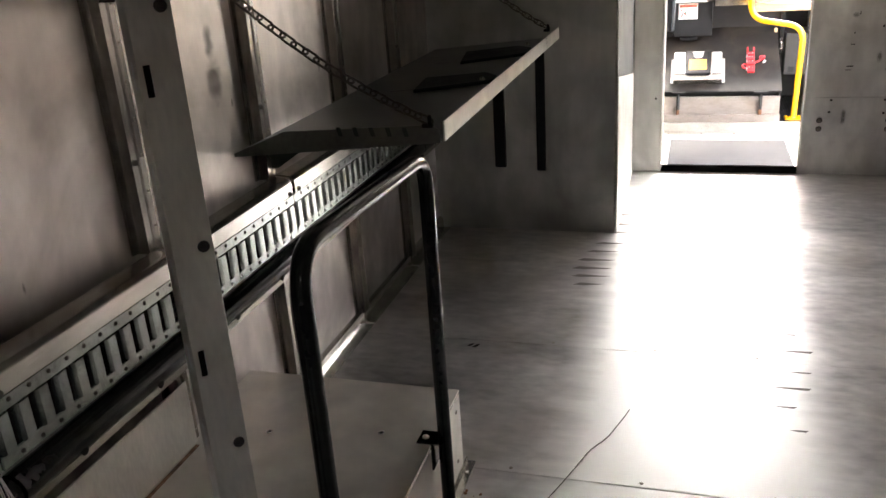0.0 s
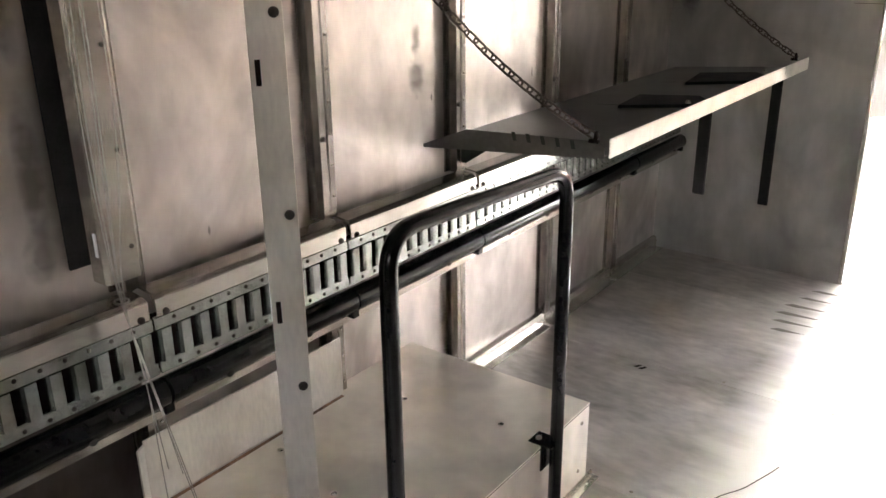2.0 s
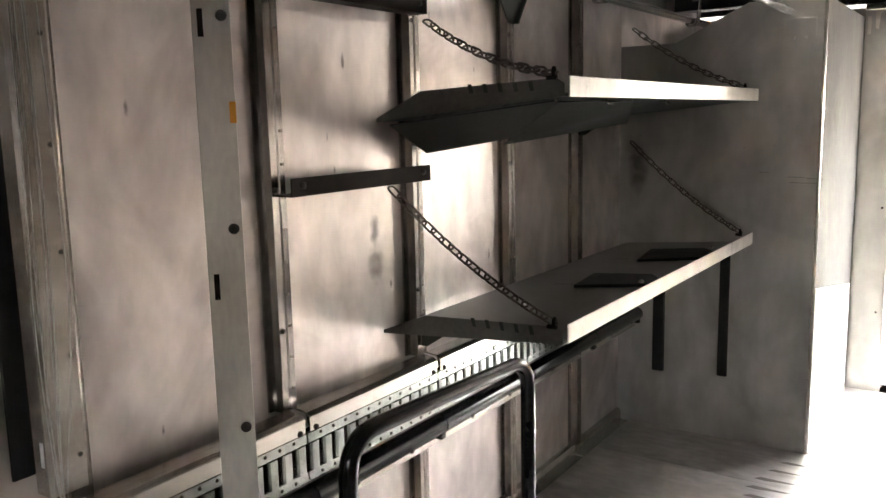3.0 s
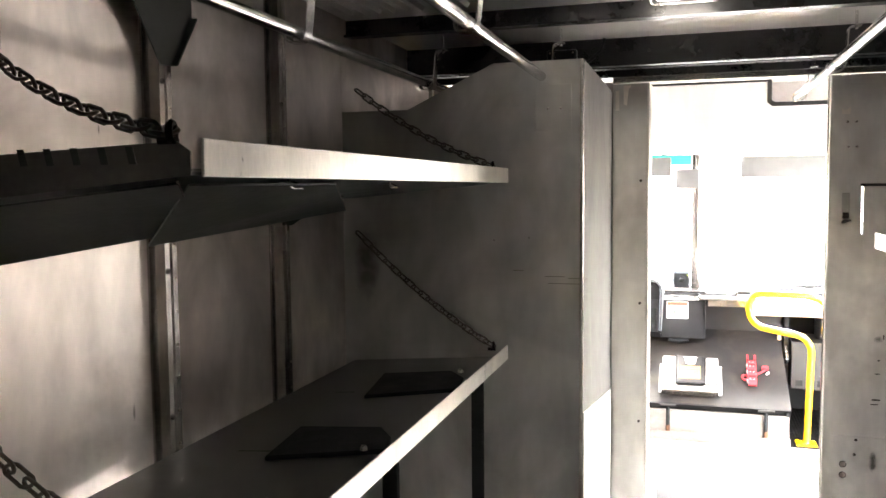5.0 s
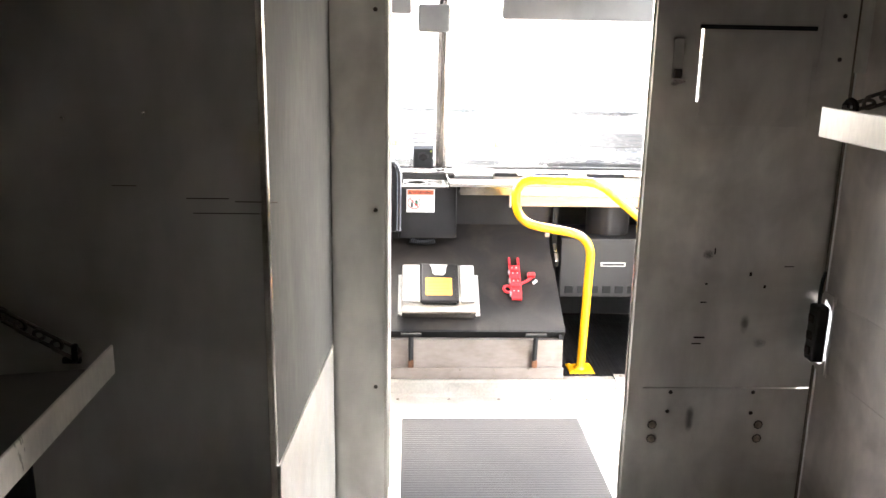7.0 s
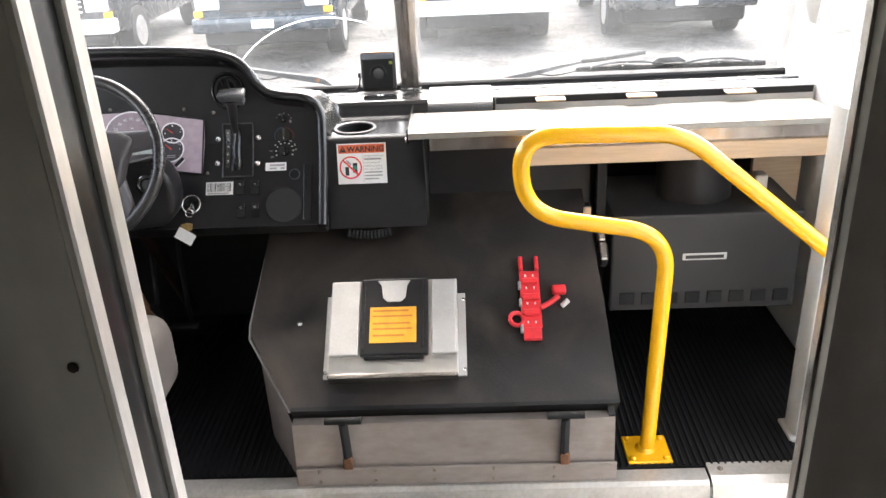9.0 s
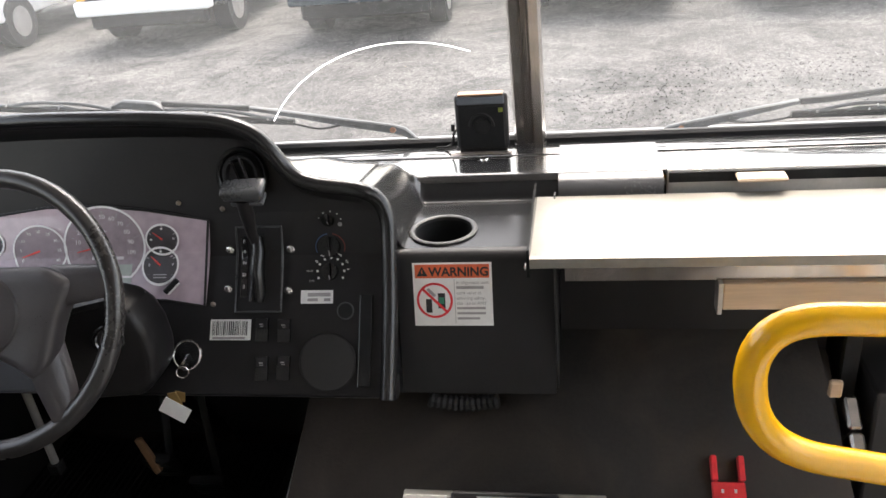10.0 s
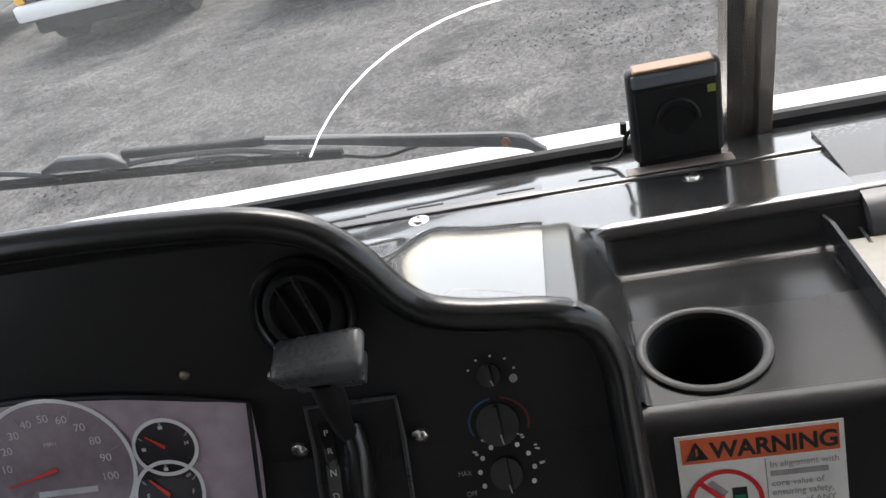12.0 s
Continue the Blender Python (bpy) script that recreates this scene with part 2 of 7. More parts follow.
M_KEY = mat("brass", (0.55, 0.38, 0.16), 0.35, 0.9, 0.1, 30, 100, 0.02)
# pale pinkish base colours stand in for haze reflected on the cluster lens
M_GAUGE = mat("gauge_face", (0.33, 0.26, 0.29), 0.5, 0.0, 0.12, 16, 100, 0.0)
M_CLUSTER = mat("cluster_lens_grey", (0.50, 0.40, 0.45), 0.12, 0.0, 0.10, 9, 60, 0.0, 0.05)
M_LCD = mat("lcd_grey_green", (0.38, 0.42, 0.39), 0.3, 0.0, 0.1, 10, 100, 0.0)
M_NEEDLE = mat("red_needle", (0.8, 0.06, 0.05), 0.4)
M_TEAL = mat("teal_tint_band", (0.02, 0.45, 0.36), 0.3, 0.0, 0.05)
M_STICKER = mat("dark_green_sticker", (0.02, 0.10, 0.055), 0.5, 0.0, 0.15, 20)
M_GLASS = glass("windshield_glass")


def dusty(m, amount):
    """A film of road dust that scatters some of the daylight."""
    nt = m.node_tree
    tr = nt.nodes.new("ShaderNodeBsdfTranslucent")
    tr.inputs["Color"].default_value = (0.92, 0.94, 0.95, 1)
    mx = nt.nodes.new("ShaderNodeMixShader")
    nz = nt.nodes.new("ShaderNodeTexNoise")
    nz.inputs["Scale"].default_value, nz.inputs["Detail"].default_value = 2.2, 4
    geo = nt.nodes.new("ShaderNodeNewGeometry")
    mr = nt.nodes.new("ShaderNodeMapRange")
    mr.inputs["From Min"].default_value, mr.inputs["From Max"].default_value = 0.3, 0.7
    mr.inputs["To Min"].default_value, mr.inputs["To Max"].default_value = amount * 0.5, amount * 1.5
    nt.links.new(geo.outputs["Position"], nz.inputs["Vector"])
    nt.links.new(nz.outputs["Fac"], mr.inputs["Value"])
    nt.links.new(mr.outputs["Result"], mx.inputs["Fac"])
    nt.links.new(nt.nodes["Principled BSDF"].outputs[0], mx.inputs[1])
    nt.links.new(tr.outputs[0], mx.inputs[2])
    nt.links.new(mx.outputs[0], nt.nodes["Material Output"].inputs["Surface"])


dusty(M_GLASS, 0.038)
M_BLUEARC = mat("dull_blue_print", (0.05, 0.10, 0.22), 0.5)
M_ARC = mat("dull_red_print", (0.16, 0.025, 0.02), 0.5)


def smear_mat(name, color, axis, most):
    """Greasy dirt and painted shade, thin towards its edge, on a sheet that faces along an axis."""
    m = bpy.data.materials.new(name)
    m.use_nodes = True
    nt = m.node_tree
    N, L = nt.nodes, nt.links
    p = N["Principled BSDF"]
    p.inputs["Base Color"].default_value = (*color, 1)
    p.inputs["Roughness"].default_value = 0.5
    tc = N.new("ShaderNodeTexCoord")
    gr = N.new("ShaderNodeTexGradient")
    gr.gradient_type = "SPHERICAL"
    mp = N.new("ShaderNodeMapping")
    mp.inputs["Location"].default_value = [0 if k == axis else -1 for k in range(3)]
    mp.inputs["Scale"].default_value = [0 if k == axis else 2 for k in range(3)]
    L.new(tc.outputs["Generated"], mp.inputs["Vector"])
    L.new(mp.outputs[0], gr.inputs["Vector"])
    nz = N.new("ShaderNodeTexNoise")
    nz.inputs["Scale"].default_value, nz.inputs["Detail"].default_value = 30, 4
    geo = N.new("ShaderNodeNewGeometry")
    L.new(geo.outputs["Position"], nz.inputs["Vector"])
    mu = N.new("ShaderNodeMath")
    mu.operation = "MULTIPLY"
    L.new(gr.outputs["Fac"], mu.inputs[0])
    L.new(nz.outputs["Fac"], mu.inputs[1])
    mr = N.new("ShaderNodeMapRange")
    mr.inputs["From Min"].default_value, mr.inputs["From Max"].default_value = 0.10, 0.40
    mr.inputs["To Max"].default_value = most
    L.new(mu.outputs[0], mr.inputs["Value"])
    L.new(mr.outputs["Result"], p.inputs["Alpha"])
    return m


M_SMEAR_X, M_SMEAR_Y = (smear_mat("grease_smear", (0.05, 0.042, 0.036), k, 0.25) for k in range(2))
M_RUSTSTAIN = smear_mat("rust_stain", (0.22, 0.12, 0.07), 2, 0.32)
M_LABELINK = mat("label_print", (0.50, 0.17, 0.02), 0.5, 0.0, 0.1, 30, 100, 0.0)
M_SMUDGE = mat("floor_grime", (0.16, 0.14, 0.12), 0.5, 0.4, 0.25, 20, 90, 0.1)
M_LENS = glow("lamp_lens", (1.0, 0.95, 0.88), 0.45)


def streak():
    m = bpy.data.materials.new("translucent_residue")
    m.use_nodes = True
    nt = m.node_tree
    t = nt.nodes.new("ShaderNodeBsdfTranslucent")
    t.inputs["Color"].default_value = (0.9, 0.9, 0.9, 1)
    nt.links.new(t.outputs[0], nt.nodes["Material Output"].inputs["Surface"])
    return m


M_STREAK = streak()


# ---- mesh helpers ----
def part(name, bm, material, parent=None, label="", smooth=False):
    """Links a bmesh as one mesh object, its origin at its middle, under a thing or a part."""
    bmesh.ops.recalc_face_normals(bm, faces=bm.faces)
    lo = [min(v.co[i] for v in bm.verts) for i in range(3)]
    hi = [max(v.co[i] for v in bm.verts) for i in range(3)]
    c = Vector(((lo[0] + hi[0]) / 2, (lo[1] + hi[1]) / 2, (lo[2] + hi[2]) / 2))
    bmesh.ops.translate(bm, verts=bm.verts, vec=-c)
    me = bpy.data.meshes.new(name)
    bm.to_mesh(me)
    bm.free()
    if smooth:
        for f in me.polygons:
            f.use_smooth = True
        me.set_sharp_from_angle(angle=radians(38))
    me.materials.append(material)
    ob = new(name, me)
    place(ob, c, parent)
    if label:
        tagged(ob, label)
    return ob


def world_of(ob):
    v = Vector(ob.location)
    while ob.parent:
        ob = ob.parent
        v = v + ob.location
    return v


def place(ob, c, parent):
    if parent:
        ob.parent = parent
        ob.location = Vector(c) - world_of(parent)
    else:
        ob.location = c
    return ob


def again(ob, c, parent=None, name=None):
    """Another object on the same mesh, its middle at c."""
    o = new(name or ob.name.split(".")[0], ob.data)
    o.rotation_euler = ob.rotation_euler
    return place(o, c, parent)


def thing(name, at, label, category, group="", kind=""):
    e = new(name)
    e.empty_display_size = 0.05
    e.location = at
    return tagged(e, label, category, group, kind)


def box(x0, x1, y0, y1, z0, z1, bev=0.0, seg=1, bm=None):
    own = bmesh.new()
    bmesh.ops.create_cube(own, size=1, matrix=Matrix.LocRotScale(((x0 + x1) / 2, (y0 + y1) / 2, (z0 + z1) / 2), None, (abs(x1 - x0), abs(y1 - y0), abs(z1 - z0))))
    if bev:
        bmesh.ops.bevel(own, geom=own.edges[:], offset=bev, segments=seg, affect="EDGES", profile=0.5)
    return join(bm, own)


def join(bm, own):
    if bm is None:
        return own
    me = bpy.data.meshes.new("tmp")
    own.to_mesh(me)
    own.free()
    bm.from_mesh(me)
    bpy.data.meshes.remove(me)
    return bm


def prism(pts, axis, a0, a1, bev=0.0, bm=None, seg=1):
    """A polygon (in the two other axes, in order x, y, z) drawn out along an axis."""
    own = bmesh.new()

    def at(p, a):
        return {"x": (a, p[0], p[1]), "y": (p[0], a, p[1]), "z": (p[0], p[1], a)}[axis]
    lo = [own.verts.new(at(p, a0)) for p in pts]
    hi = [own.verts.new(at(p, a1)) for p in pts]
    own.faces.new(lo)
    own.faces.new(hi[::-1])
    for i in range(len(pts)):
        j = (i + 1) % len(pts)
        own.faces.new((lo[i], hi[i], hi[j], lo[j]))
    bmesh.ops.recalc_face_normals(own, faces=own.faces)
    if bev:
        bmesh.ops.bevel(own, geom=own.edges[:], offset=bev, segments=seg, affect="EDGES", profile=0.5)
    return join(bm, own)


def rounded(pts, r, n=6):
    """A polyline with its inner corners rounded."""
    pts = [Vector(p) for p in pts]
    out = [pts[0]]
    for a, b, c in zip(pts, pts[1:], pts[2:]):
        d0, d1 = (a - b), (c - b)
        k = min(r, d0.length * 0.49, d1.length * 0.49)
        p0, p1 = b + d0.normalized() * k, b + d1.normalized() * k
        for i in range(n + 1):
            s = i / n
            out.append(p0 * (1 - s) ** 2 + b * 2 * s * (1 - s) + p1 * s * s)
    out.append(pts[-1])
    return out


def tube(pts, r, n=12, bm=None, closed=False, flat=1.0):
    own = bmesh.new()
    pts = [Vector(p) for p in pts]
    rings = []
    side = None
    for i, p in enumerate(pts):
        if closed:
            d = pts[(i + 1) % len(pts)] - pts[i - 1]
        else:
            d = pts[min(i + 1, len(pts) - 1)] - pts[max(i - 1, 0)]
        d.normalize()
        if side is None:
            side = d.orthogonal().normalized()
        side = (side - d * side.dot(d)).normalized()
        up = d.cross(side)
        rr = r[i] if isinstance(r, (list, tuple)) else r
        rings.append([own.verts.new(p + side * rr * math.cos(2 * math.pi * k / n) + up * rr * flat * math.sin(2 * math.pi * k / n)) for k in range(n)])
    for a, b in zip(rings, rings[1:] + ([rings[0]] if closed else [])):
        for k in range(n):
            own.faces.new((a[k], a[(k + 1) % n], b[(k + 1) % n], b[k]))
    if not closed:
        own.faces.new(rings[0][::-1])
        own.faces.new(rings[-1])
    return join(bm, own)


def rod(p0, p1, r, n=16, bm=None, r1=None):
    return tube([p0, p1], [r, r if r1 is None else r1], n, bm)


def dome(r, h, n=10, axis="z"):
    """A screw or rivet head standing on the origin."""
    bm = bmesh.new()
    prof = [(r, 0), (r * 0.94, h * 0.5), (r * 0.6, h * 0.9), (0.0, h)]
    rings = [[bm.verts.new((a * math.cos(2 * math.pi * k / n), a * math.sin(2 * math.pi * k / n), b)) for k in range(n)] for a, b in prof[:-1]]
    tip = bm.verts.new((0, 0, h))
    for a, b in zip(rings, rings[1:]):
        for k in range(n):
            bm.faces.new((a[k], a[(k + 1) % n], b[(k + 1) % n], b[k]))
    for k in range(n):
        bm.faces.new((rings[-1][k], rings[-1][(k + 1) % n], tip))
    bm.faces.new(rings[0][::-1])
    turn = {"z": Matrix(), "x": Matrix.Rotation(radians(90), 4, "Y"), "-x": Matrix.Rotation(radians(-90), 4, "Y"),
            "-y": Matrix.Rotation(radians(90), 4, "X"), "y": Matrix.Rotation(radians(-90), 4, "X")}[axis]
    bmesh.ops.transform(bm, matrix=turn, verts=bm.verts)
    return bm


def heads(name, spots, r, h, axis, material, parent):
    """Screw or rivet heads, each an object of its own on one mesh."""
    first = None
    for s in spots:
        if first is None:
            bm = dome(r, h, 8, axis)
            bmesh.ops.translate(bm, verts=bm.verts, vec=Vector(s))
            first = part(name, bm, material, parent, smooth=True)
            shift = world_of(first) - Vector(s)
        else:
            again(first, Vector(s) + shift, parent)


def loft(rows, bm=None, closed_u=False):
    """A skin over rows of points."""
    own = bmesh.new()
    vs = [[own.verts.new(p) for p in row] for row in rows]
    for a, b in zip(vs, vs[1:]):
        n = len(a)
        for k in range(n if closed_u else n - 1):
            own.faces.new((a[k], a[(k + 1) % n], b[(k + 1) % n], b[k]))
    return join(bm, own)


def thick(bm, t):
    bmesh.ops.recalc_face_normals(bm, faces=bm.faces)
    bmesh.ops.solidify(bm, geom=bm.faces[:], thickness=t)
    return bm


def disc(c, r, axis_dir, h, n=24, bm=None):
    c, d = Vector(c), Vector(axis_dir).normalized()
    return rod(c, c + d * h, r, n, bm)


def ring(c, r, tube_r, axis_dir, n=28, m=8, bm=None):
    c, d = Vector(c), Vector(axis_dir).normalized()
    u = d.orthogonal().normalized()
    v = d.cross(u)
    return tube([c + u * r * math.cos(2 * math.pi * k / n) + v * r * math.sin(2 * math.pi * k / n) for k in range(n)], tube_r, m, bm, closed=True)


# ---- cargo body: structure ----
LW, RW, REAR, CEIL = -1.215, 1.267, -1.7, 2.24
CLOSET_Y, BULK_Y, CLOSET_X = 3.86, 4.978, -0.296
JAMB_L, JAMB_R = -0.118, 0.654
RIBX = LW + 0.038
RIBS = [-0.96, -0.35, 0.26, 0.87, 1.475, 2.085, 2.695, 3.31]


def floor_material():
    """Grimy sheet whose middle aisle is coloured bright for wear and doorway glare, with ragged streaks where the band
    ends.
    """
    m = M_FLOOR.copy()
    m.name = "floor_sheet_worn_aisle"
    nt = m.node_tree
    N, L = nt.nodes, nt.links
    p = N["Principled BSDF"]
    old = p.inputs["Base Color"].links[0].from_socket
    rough = p.inputs["Roughness"].links[0].from_socket
    geo = N.new("ShaderNodeNewGeometry")
    sep = N.new("ShaderNodeSeparateXYZ")
    L.new(geo.outputs["Position"], sep.inputs[0])
    mp = N.new("ShaderNodeMapping")
    mp.inputs["Scale"].default_value = (1.2, 9.0, 1.0)
    L.new(geo.outputs["Position"], mp.inputs["Vector"])
    nz = N.new("ShaderNodeTexNoise")
    nz.inputs["Scale"].default_value, nz.inputs["Detail"].default_value = 1.5, 5
    L.new(mp.outputs[0], nz.inputs["Vector"])

    def math2(op, a, b):
        n = N.new("ShaderNodeMath")
        n.operation = op
        for i, v in enumerate((a, b)):
            if isinstance(v, (int, float)):
                n.inputs[i].default_value = v
            else:
                L.new(v, n.inputs[i])
        return n.outputs[0]
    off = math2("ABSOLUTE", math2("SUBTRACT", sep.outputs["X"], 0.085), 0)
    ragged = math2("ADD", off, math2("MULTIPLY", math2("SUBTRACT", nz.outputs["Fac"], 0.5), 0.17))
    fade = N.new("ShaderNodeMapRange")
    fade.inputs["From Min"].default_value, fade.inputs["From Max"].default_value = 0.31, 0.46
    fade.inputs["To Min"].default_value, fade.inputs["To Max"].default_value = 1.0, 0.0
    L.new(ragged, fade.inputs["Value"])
    # wear and doorway glare on the aisle are both put into this colour
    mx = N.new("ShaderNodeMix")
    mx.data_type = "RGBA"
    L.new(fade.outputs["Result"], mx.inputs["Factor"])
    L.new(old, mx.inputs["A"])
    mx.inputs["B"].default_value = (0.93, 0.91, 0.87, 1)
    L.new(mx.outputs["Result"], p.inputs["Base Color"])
    mr = N.new("ShaderNodeMix")
    L.new(fade.outputs["Result"], mr.inputs["Factor"])
    L.new(rough, mr.inputs["A"])
    mr.inputs["B"].default_value = 0.44
    L.new(mr.outputs["Result"], p.inputs["Roughness"])
    mm = N.new("ShaderNodeMix")
    L.new(fade.outputs["Result"], mm.inputs["Factor"])
    mm.inputs["A"].default_value, mm.inputs["B"].default_value = 0.6, 0.85
    L.new(mm.outputs["Result"], p.inputs["Metallic"])
    return m


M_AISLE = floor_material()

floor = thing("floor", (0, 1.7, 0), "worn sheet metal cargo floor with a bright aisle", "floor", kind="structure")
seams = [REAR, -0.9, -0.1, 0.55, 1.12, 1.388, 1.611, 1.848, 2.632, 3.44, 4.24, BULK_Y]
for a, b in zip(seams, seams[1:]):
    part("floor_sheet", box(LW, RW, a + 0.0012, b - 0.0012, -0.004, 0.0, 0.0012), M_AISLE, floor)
part("underfloor", box(LW - 0.05, RW + 0.05, REAR, 5.88, -0.10, -0.006), M_DARKIRON, floor)
heads("floor_screw", [(x, y, 0.0) for y in (1.408, 1.631, 1.868, 2.652) for x in (-0.42, -0.05, 0.3)], 0.006, 0.002, "z", M_SCREW, floor)

wall_left = thing("wall_left", (LW, 1.7, 0), "mill-finish aluminium wall sheets between riveted hat-section ribs", "wall", kind="structure")
edges = [REAR] + RIBS + [CLOSET_Y + 0.0, BULK_Y]
for a, b in zip(edges, edges[1:]):
    part("wall_sheet", box(LW - 0.03, LW, a + 0.001, b - 0.001, 0.70, CEIL, 0.0), M_WALL, wall_left)
    # rearmost lower sheets are coloured dark for the deep shade there
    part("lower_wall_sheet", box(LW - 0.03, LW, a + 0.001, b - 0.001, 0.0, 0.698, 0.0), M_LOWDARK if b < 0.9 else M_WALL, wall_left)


def hat_rib(y, z0, z1, x_out, w, parent, side=1, wall=LW):
    """A hat-section rib: flanges on the wall, a raised crown, grooves beside it."""
    f, c = w / 2, w * 0.28
    prof = [(wall, y - f), (wall + side * 0.006, y - f), (wall + side * 0.006, y - c - 0.004), (x_out, y - c), (x_out, y - 0.006),
            (x_out - side * 0.004, y - 0.003), (x_out - side * 0.004, y + 0.003), (x_out, y + 0.006), (x_out, y + c),
            (wall + side * 0.006, y + c + 0.004), (wall + side * 0.006, y + f), (wall, y + f)]
    return part("rib", prism(prof, "z", z0, z1), M_RIB, parent)


for y in RIBS:
    hat_rib(y, 0.80, CEIL - 0.004, RIBX, 0.088, wall_left)
    hat_rib(y, 0.06, 0.51, LW + 0.036, 0.085, wall_left)
    ax = "x"
    heads("rivet", [(RIBX, y + 0.015, z) for z in np.arange(0.86, 2.15, 0.085)], 0.0045, 0.003, ax, M_SCREW, wall_left)
    heads("rivet", [(LW + 0.006, y + 0.036, z) for z in np.arange(0.84, 2.15, 0.125)], 0.004, 0.003, ax, M_CHROME, wall_left)
    heads("rivet", [(LW + 0.036, y + 0.014, z) for z in np.arange(0.12, 0.48, 0.085)], 0.0045, 0.003, ax, M_CHROME, wall_left)
    if y > 0:
        heads("bolt", [(RIBX, y - 0.014, z) for z in (1.02, 1.39, 1.86)], 0.008, 0.006, ax, M_DARKSCREW, wall_left)
for y in (1.475, 2.085, 2.695):
    gp = [(y - 0.024, 1.90), (y + 0.024, 1.90), (y + 0.115, 2.03), (y + 0.115, CEIL - 0.01), (y - 0.115, CEIL - 0.01), (y - 0.115, 2.03)]
    part("gusset", prism(gp, "x", RIBX + 0.001, RIBX + 0.005, 0.0), M_UNDER, wall_left, "dark green painted gusset")
    part("gusset_flange", prism([(y + 0.024, 1.90), (y + 0.115, 2.03), (y + 0.111, 2.033), (y + 0.020, 1.903)], "x", RIBX + 0.001, RIBX + 0.022), M_UNDER, wall_left)

# horizontal rails on the wall, in pieces that meet at the ribs
joints = [-1.58, -0.97, -0.36, 0.25, 0.862, 1.474, 2.088, 2.70, 3.31, CLOSET_Y]
rail = thing("wall_rail", (LW + 0.06, 1.5, 0.5), "wall rails: bright angle, slotted tie-down track, black tube", "wall rail", kind="structure")
TX = -1.118
bar = None
for a, b in zip(joints, joints[1:]):
    a0, b0 = a + 0.009, b - 0.009
    # bright angle with a sloped upper face
    ang = [(RIBX + 0.002, 0.8060), (TX - 0.012, 0.8010), (TX + 0.004, 0.7920), (TX + 0.004, 0.7490), (TX, 0.7490), (TX, 0.7880), (TX - 0.014, 0.7960), (RIBX + 0.002, 0.8000)]
    part("angle_rail", prism(ang, "y", a0, b0, 0.0022), M_ALU, rail, "bright aluminium angle")
    heads("rail_bolt", [(TX + 0.004, a0 + 0.022, 0.7570), (TX + 0.004, b0 - 0.022, 0.7570)], 0.0085, 0.006, "x", M_DARKSCREW, rail)
    # slotted track: two lips and a web of upright bars
    bm = box(TX - 0.010, TX, a + 0.002, b - 0.002, 0.7180, 0.7480, 0.002)
    box(TX - 0.010, TX, a + 0.002, b - 0.002, 0.6140, 0.6420, 0.002, bm=bm)
    n = 12
    step = (b - a) / n
    for k in range(n):
        y = a + step * (k + 0.5)
        prof = [(TX - 0.012, y - 0.0175), (TX - 0.004, y - 0.0165), (TX + 0.004, y - 0.012), (TX + 0.004, y + 0.012), (TX - 0.004, y + 0.0165), (TX - 0.012, y + 0.0175)]
        if bar is None:
            bar = part("track_bar", prism(prof, "z", 0.6421, 0.7179), M_ETRACK, rail)
            bar_at = world_of(bar) - Vector((0, y, 0))
        else:
            again(bar, bar_at + Vector((0, y, 0)), rail)
    part("slotted_track", bm, M_ETRACK, rail, "zinc tie-down track with upright slots")
    part("track_back", box(TX - 0.030, TX - 0.026, a, b, 0.6140, 0.7480), M_DARKIRON, rail)
    heads("track_rivet", [(TX, a + step * (k + 1), z) for k in range(n - 1) for z in (0.7360, 0.6260)], 0.005, 0.0025, "x", M_DARKSCREW, rail)
    # black tube and its clip
    part("rub_tube", rod((TX + 0.002, a + 0.004, 0.5720), (TX + 0.002, b - 0.004, 0.5720), 0.033, 16), M_BLACKPAINT, rail, "black painted rub tube", smooth=True)
    heads("tube_bolt", [(TX + 0.030, a + 0.16, 0.5540), (TX + 0.030, a + 0.42, 0.5540)], 0.010, 0.004, "x", M_DARKSCREW, rail)
    part("tube_clip", box(TX - 0.03, TX + 0.020, b - 0.016, b + 0.012, 0.5220, 0.5620, 0.004), M_BLACKPAINT, rail)
    part("ledge", prism([(LW + 0.004, 0.5220), (TX - 0.006, 0.5340), (TX - 0.002, 0.5280), (TX - 0.004, 0.5080), (TX - 0.010, 0.5080), (TX - 0.012, 0.5240), (LW + 0.004, 0.5140)], "y", a0, b0), M_ALU, rail)
    if a > 1.4:
        part("toe_rail", prism([(LW + 0.002, 0.062), (LW + 0.020, 0.056), (LW + 0.024, 0.004), (LW + 0.060, 0.003), (LW + 0.060, 0.0005), (LW + 0.002, 0.0005)], "y", a0, b0), M_ALU, rail)
        heads("toe_screw", [(LW + 0.022, a0 + k * 0.12 + 0.05, 0.034) for k in range(5)], 0.006, 0.003, "x", M_SCREW, rail)

# bright channel that covers one rib and stops above the rails
cover = thing("rib_cover", (-1.10, 0.81, 0.86), "pale aluminium channel covering a wall rib", "channel", kind="structure")
part("channel", prism([(-1.150, 0.762), (-1.108, 0.762), (-1.100, 0.770), (-1.100, 0.838), (-1.106, 0.846), (-1.130, 0.846), (-1.130, 0.841), (-1.110, 0.839), (-1.106, 0.834), (-1.106, 0.773), (-1.112, 0.768), (-1.150, 0.768)], "z", 0.862, CEIL - 0.01), M_ALU, cover)
part("slot", box(-1.126, -1.116, 0.7605, 0.763, 0.92, 0.97, 0.001), M_PAPER, cover)
heads("screw", [(-1.100, 0.826, z) for z in (0.93, 1.13, 1.33, 1.53, 1.73)], 0.005, 0.003, "x", M_DARKSCREW, cover)

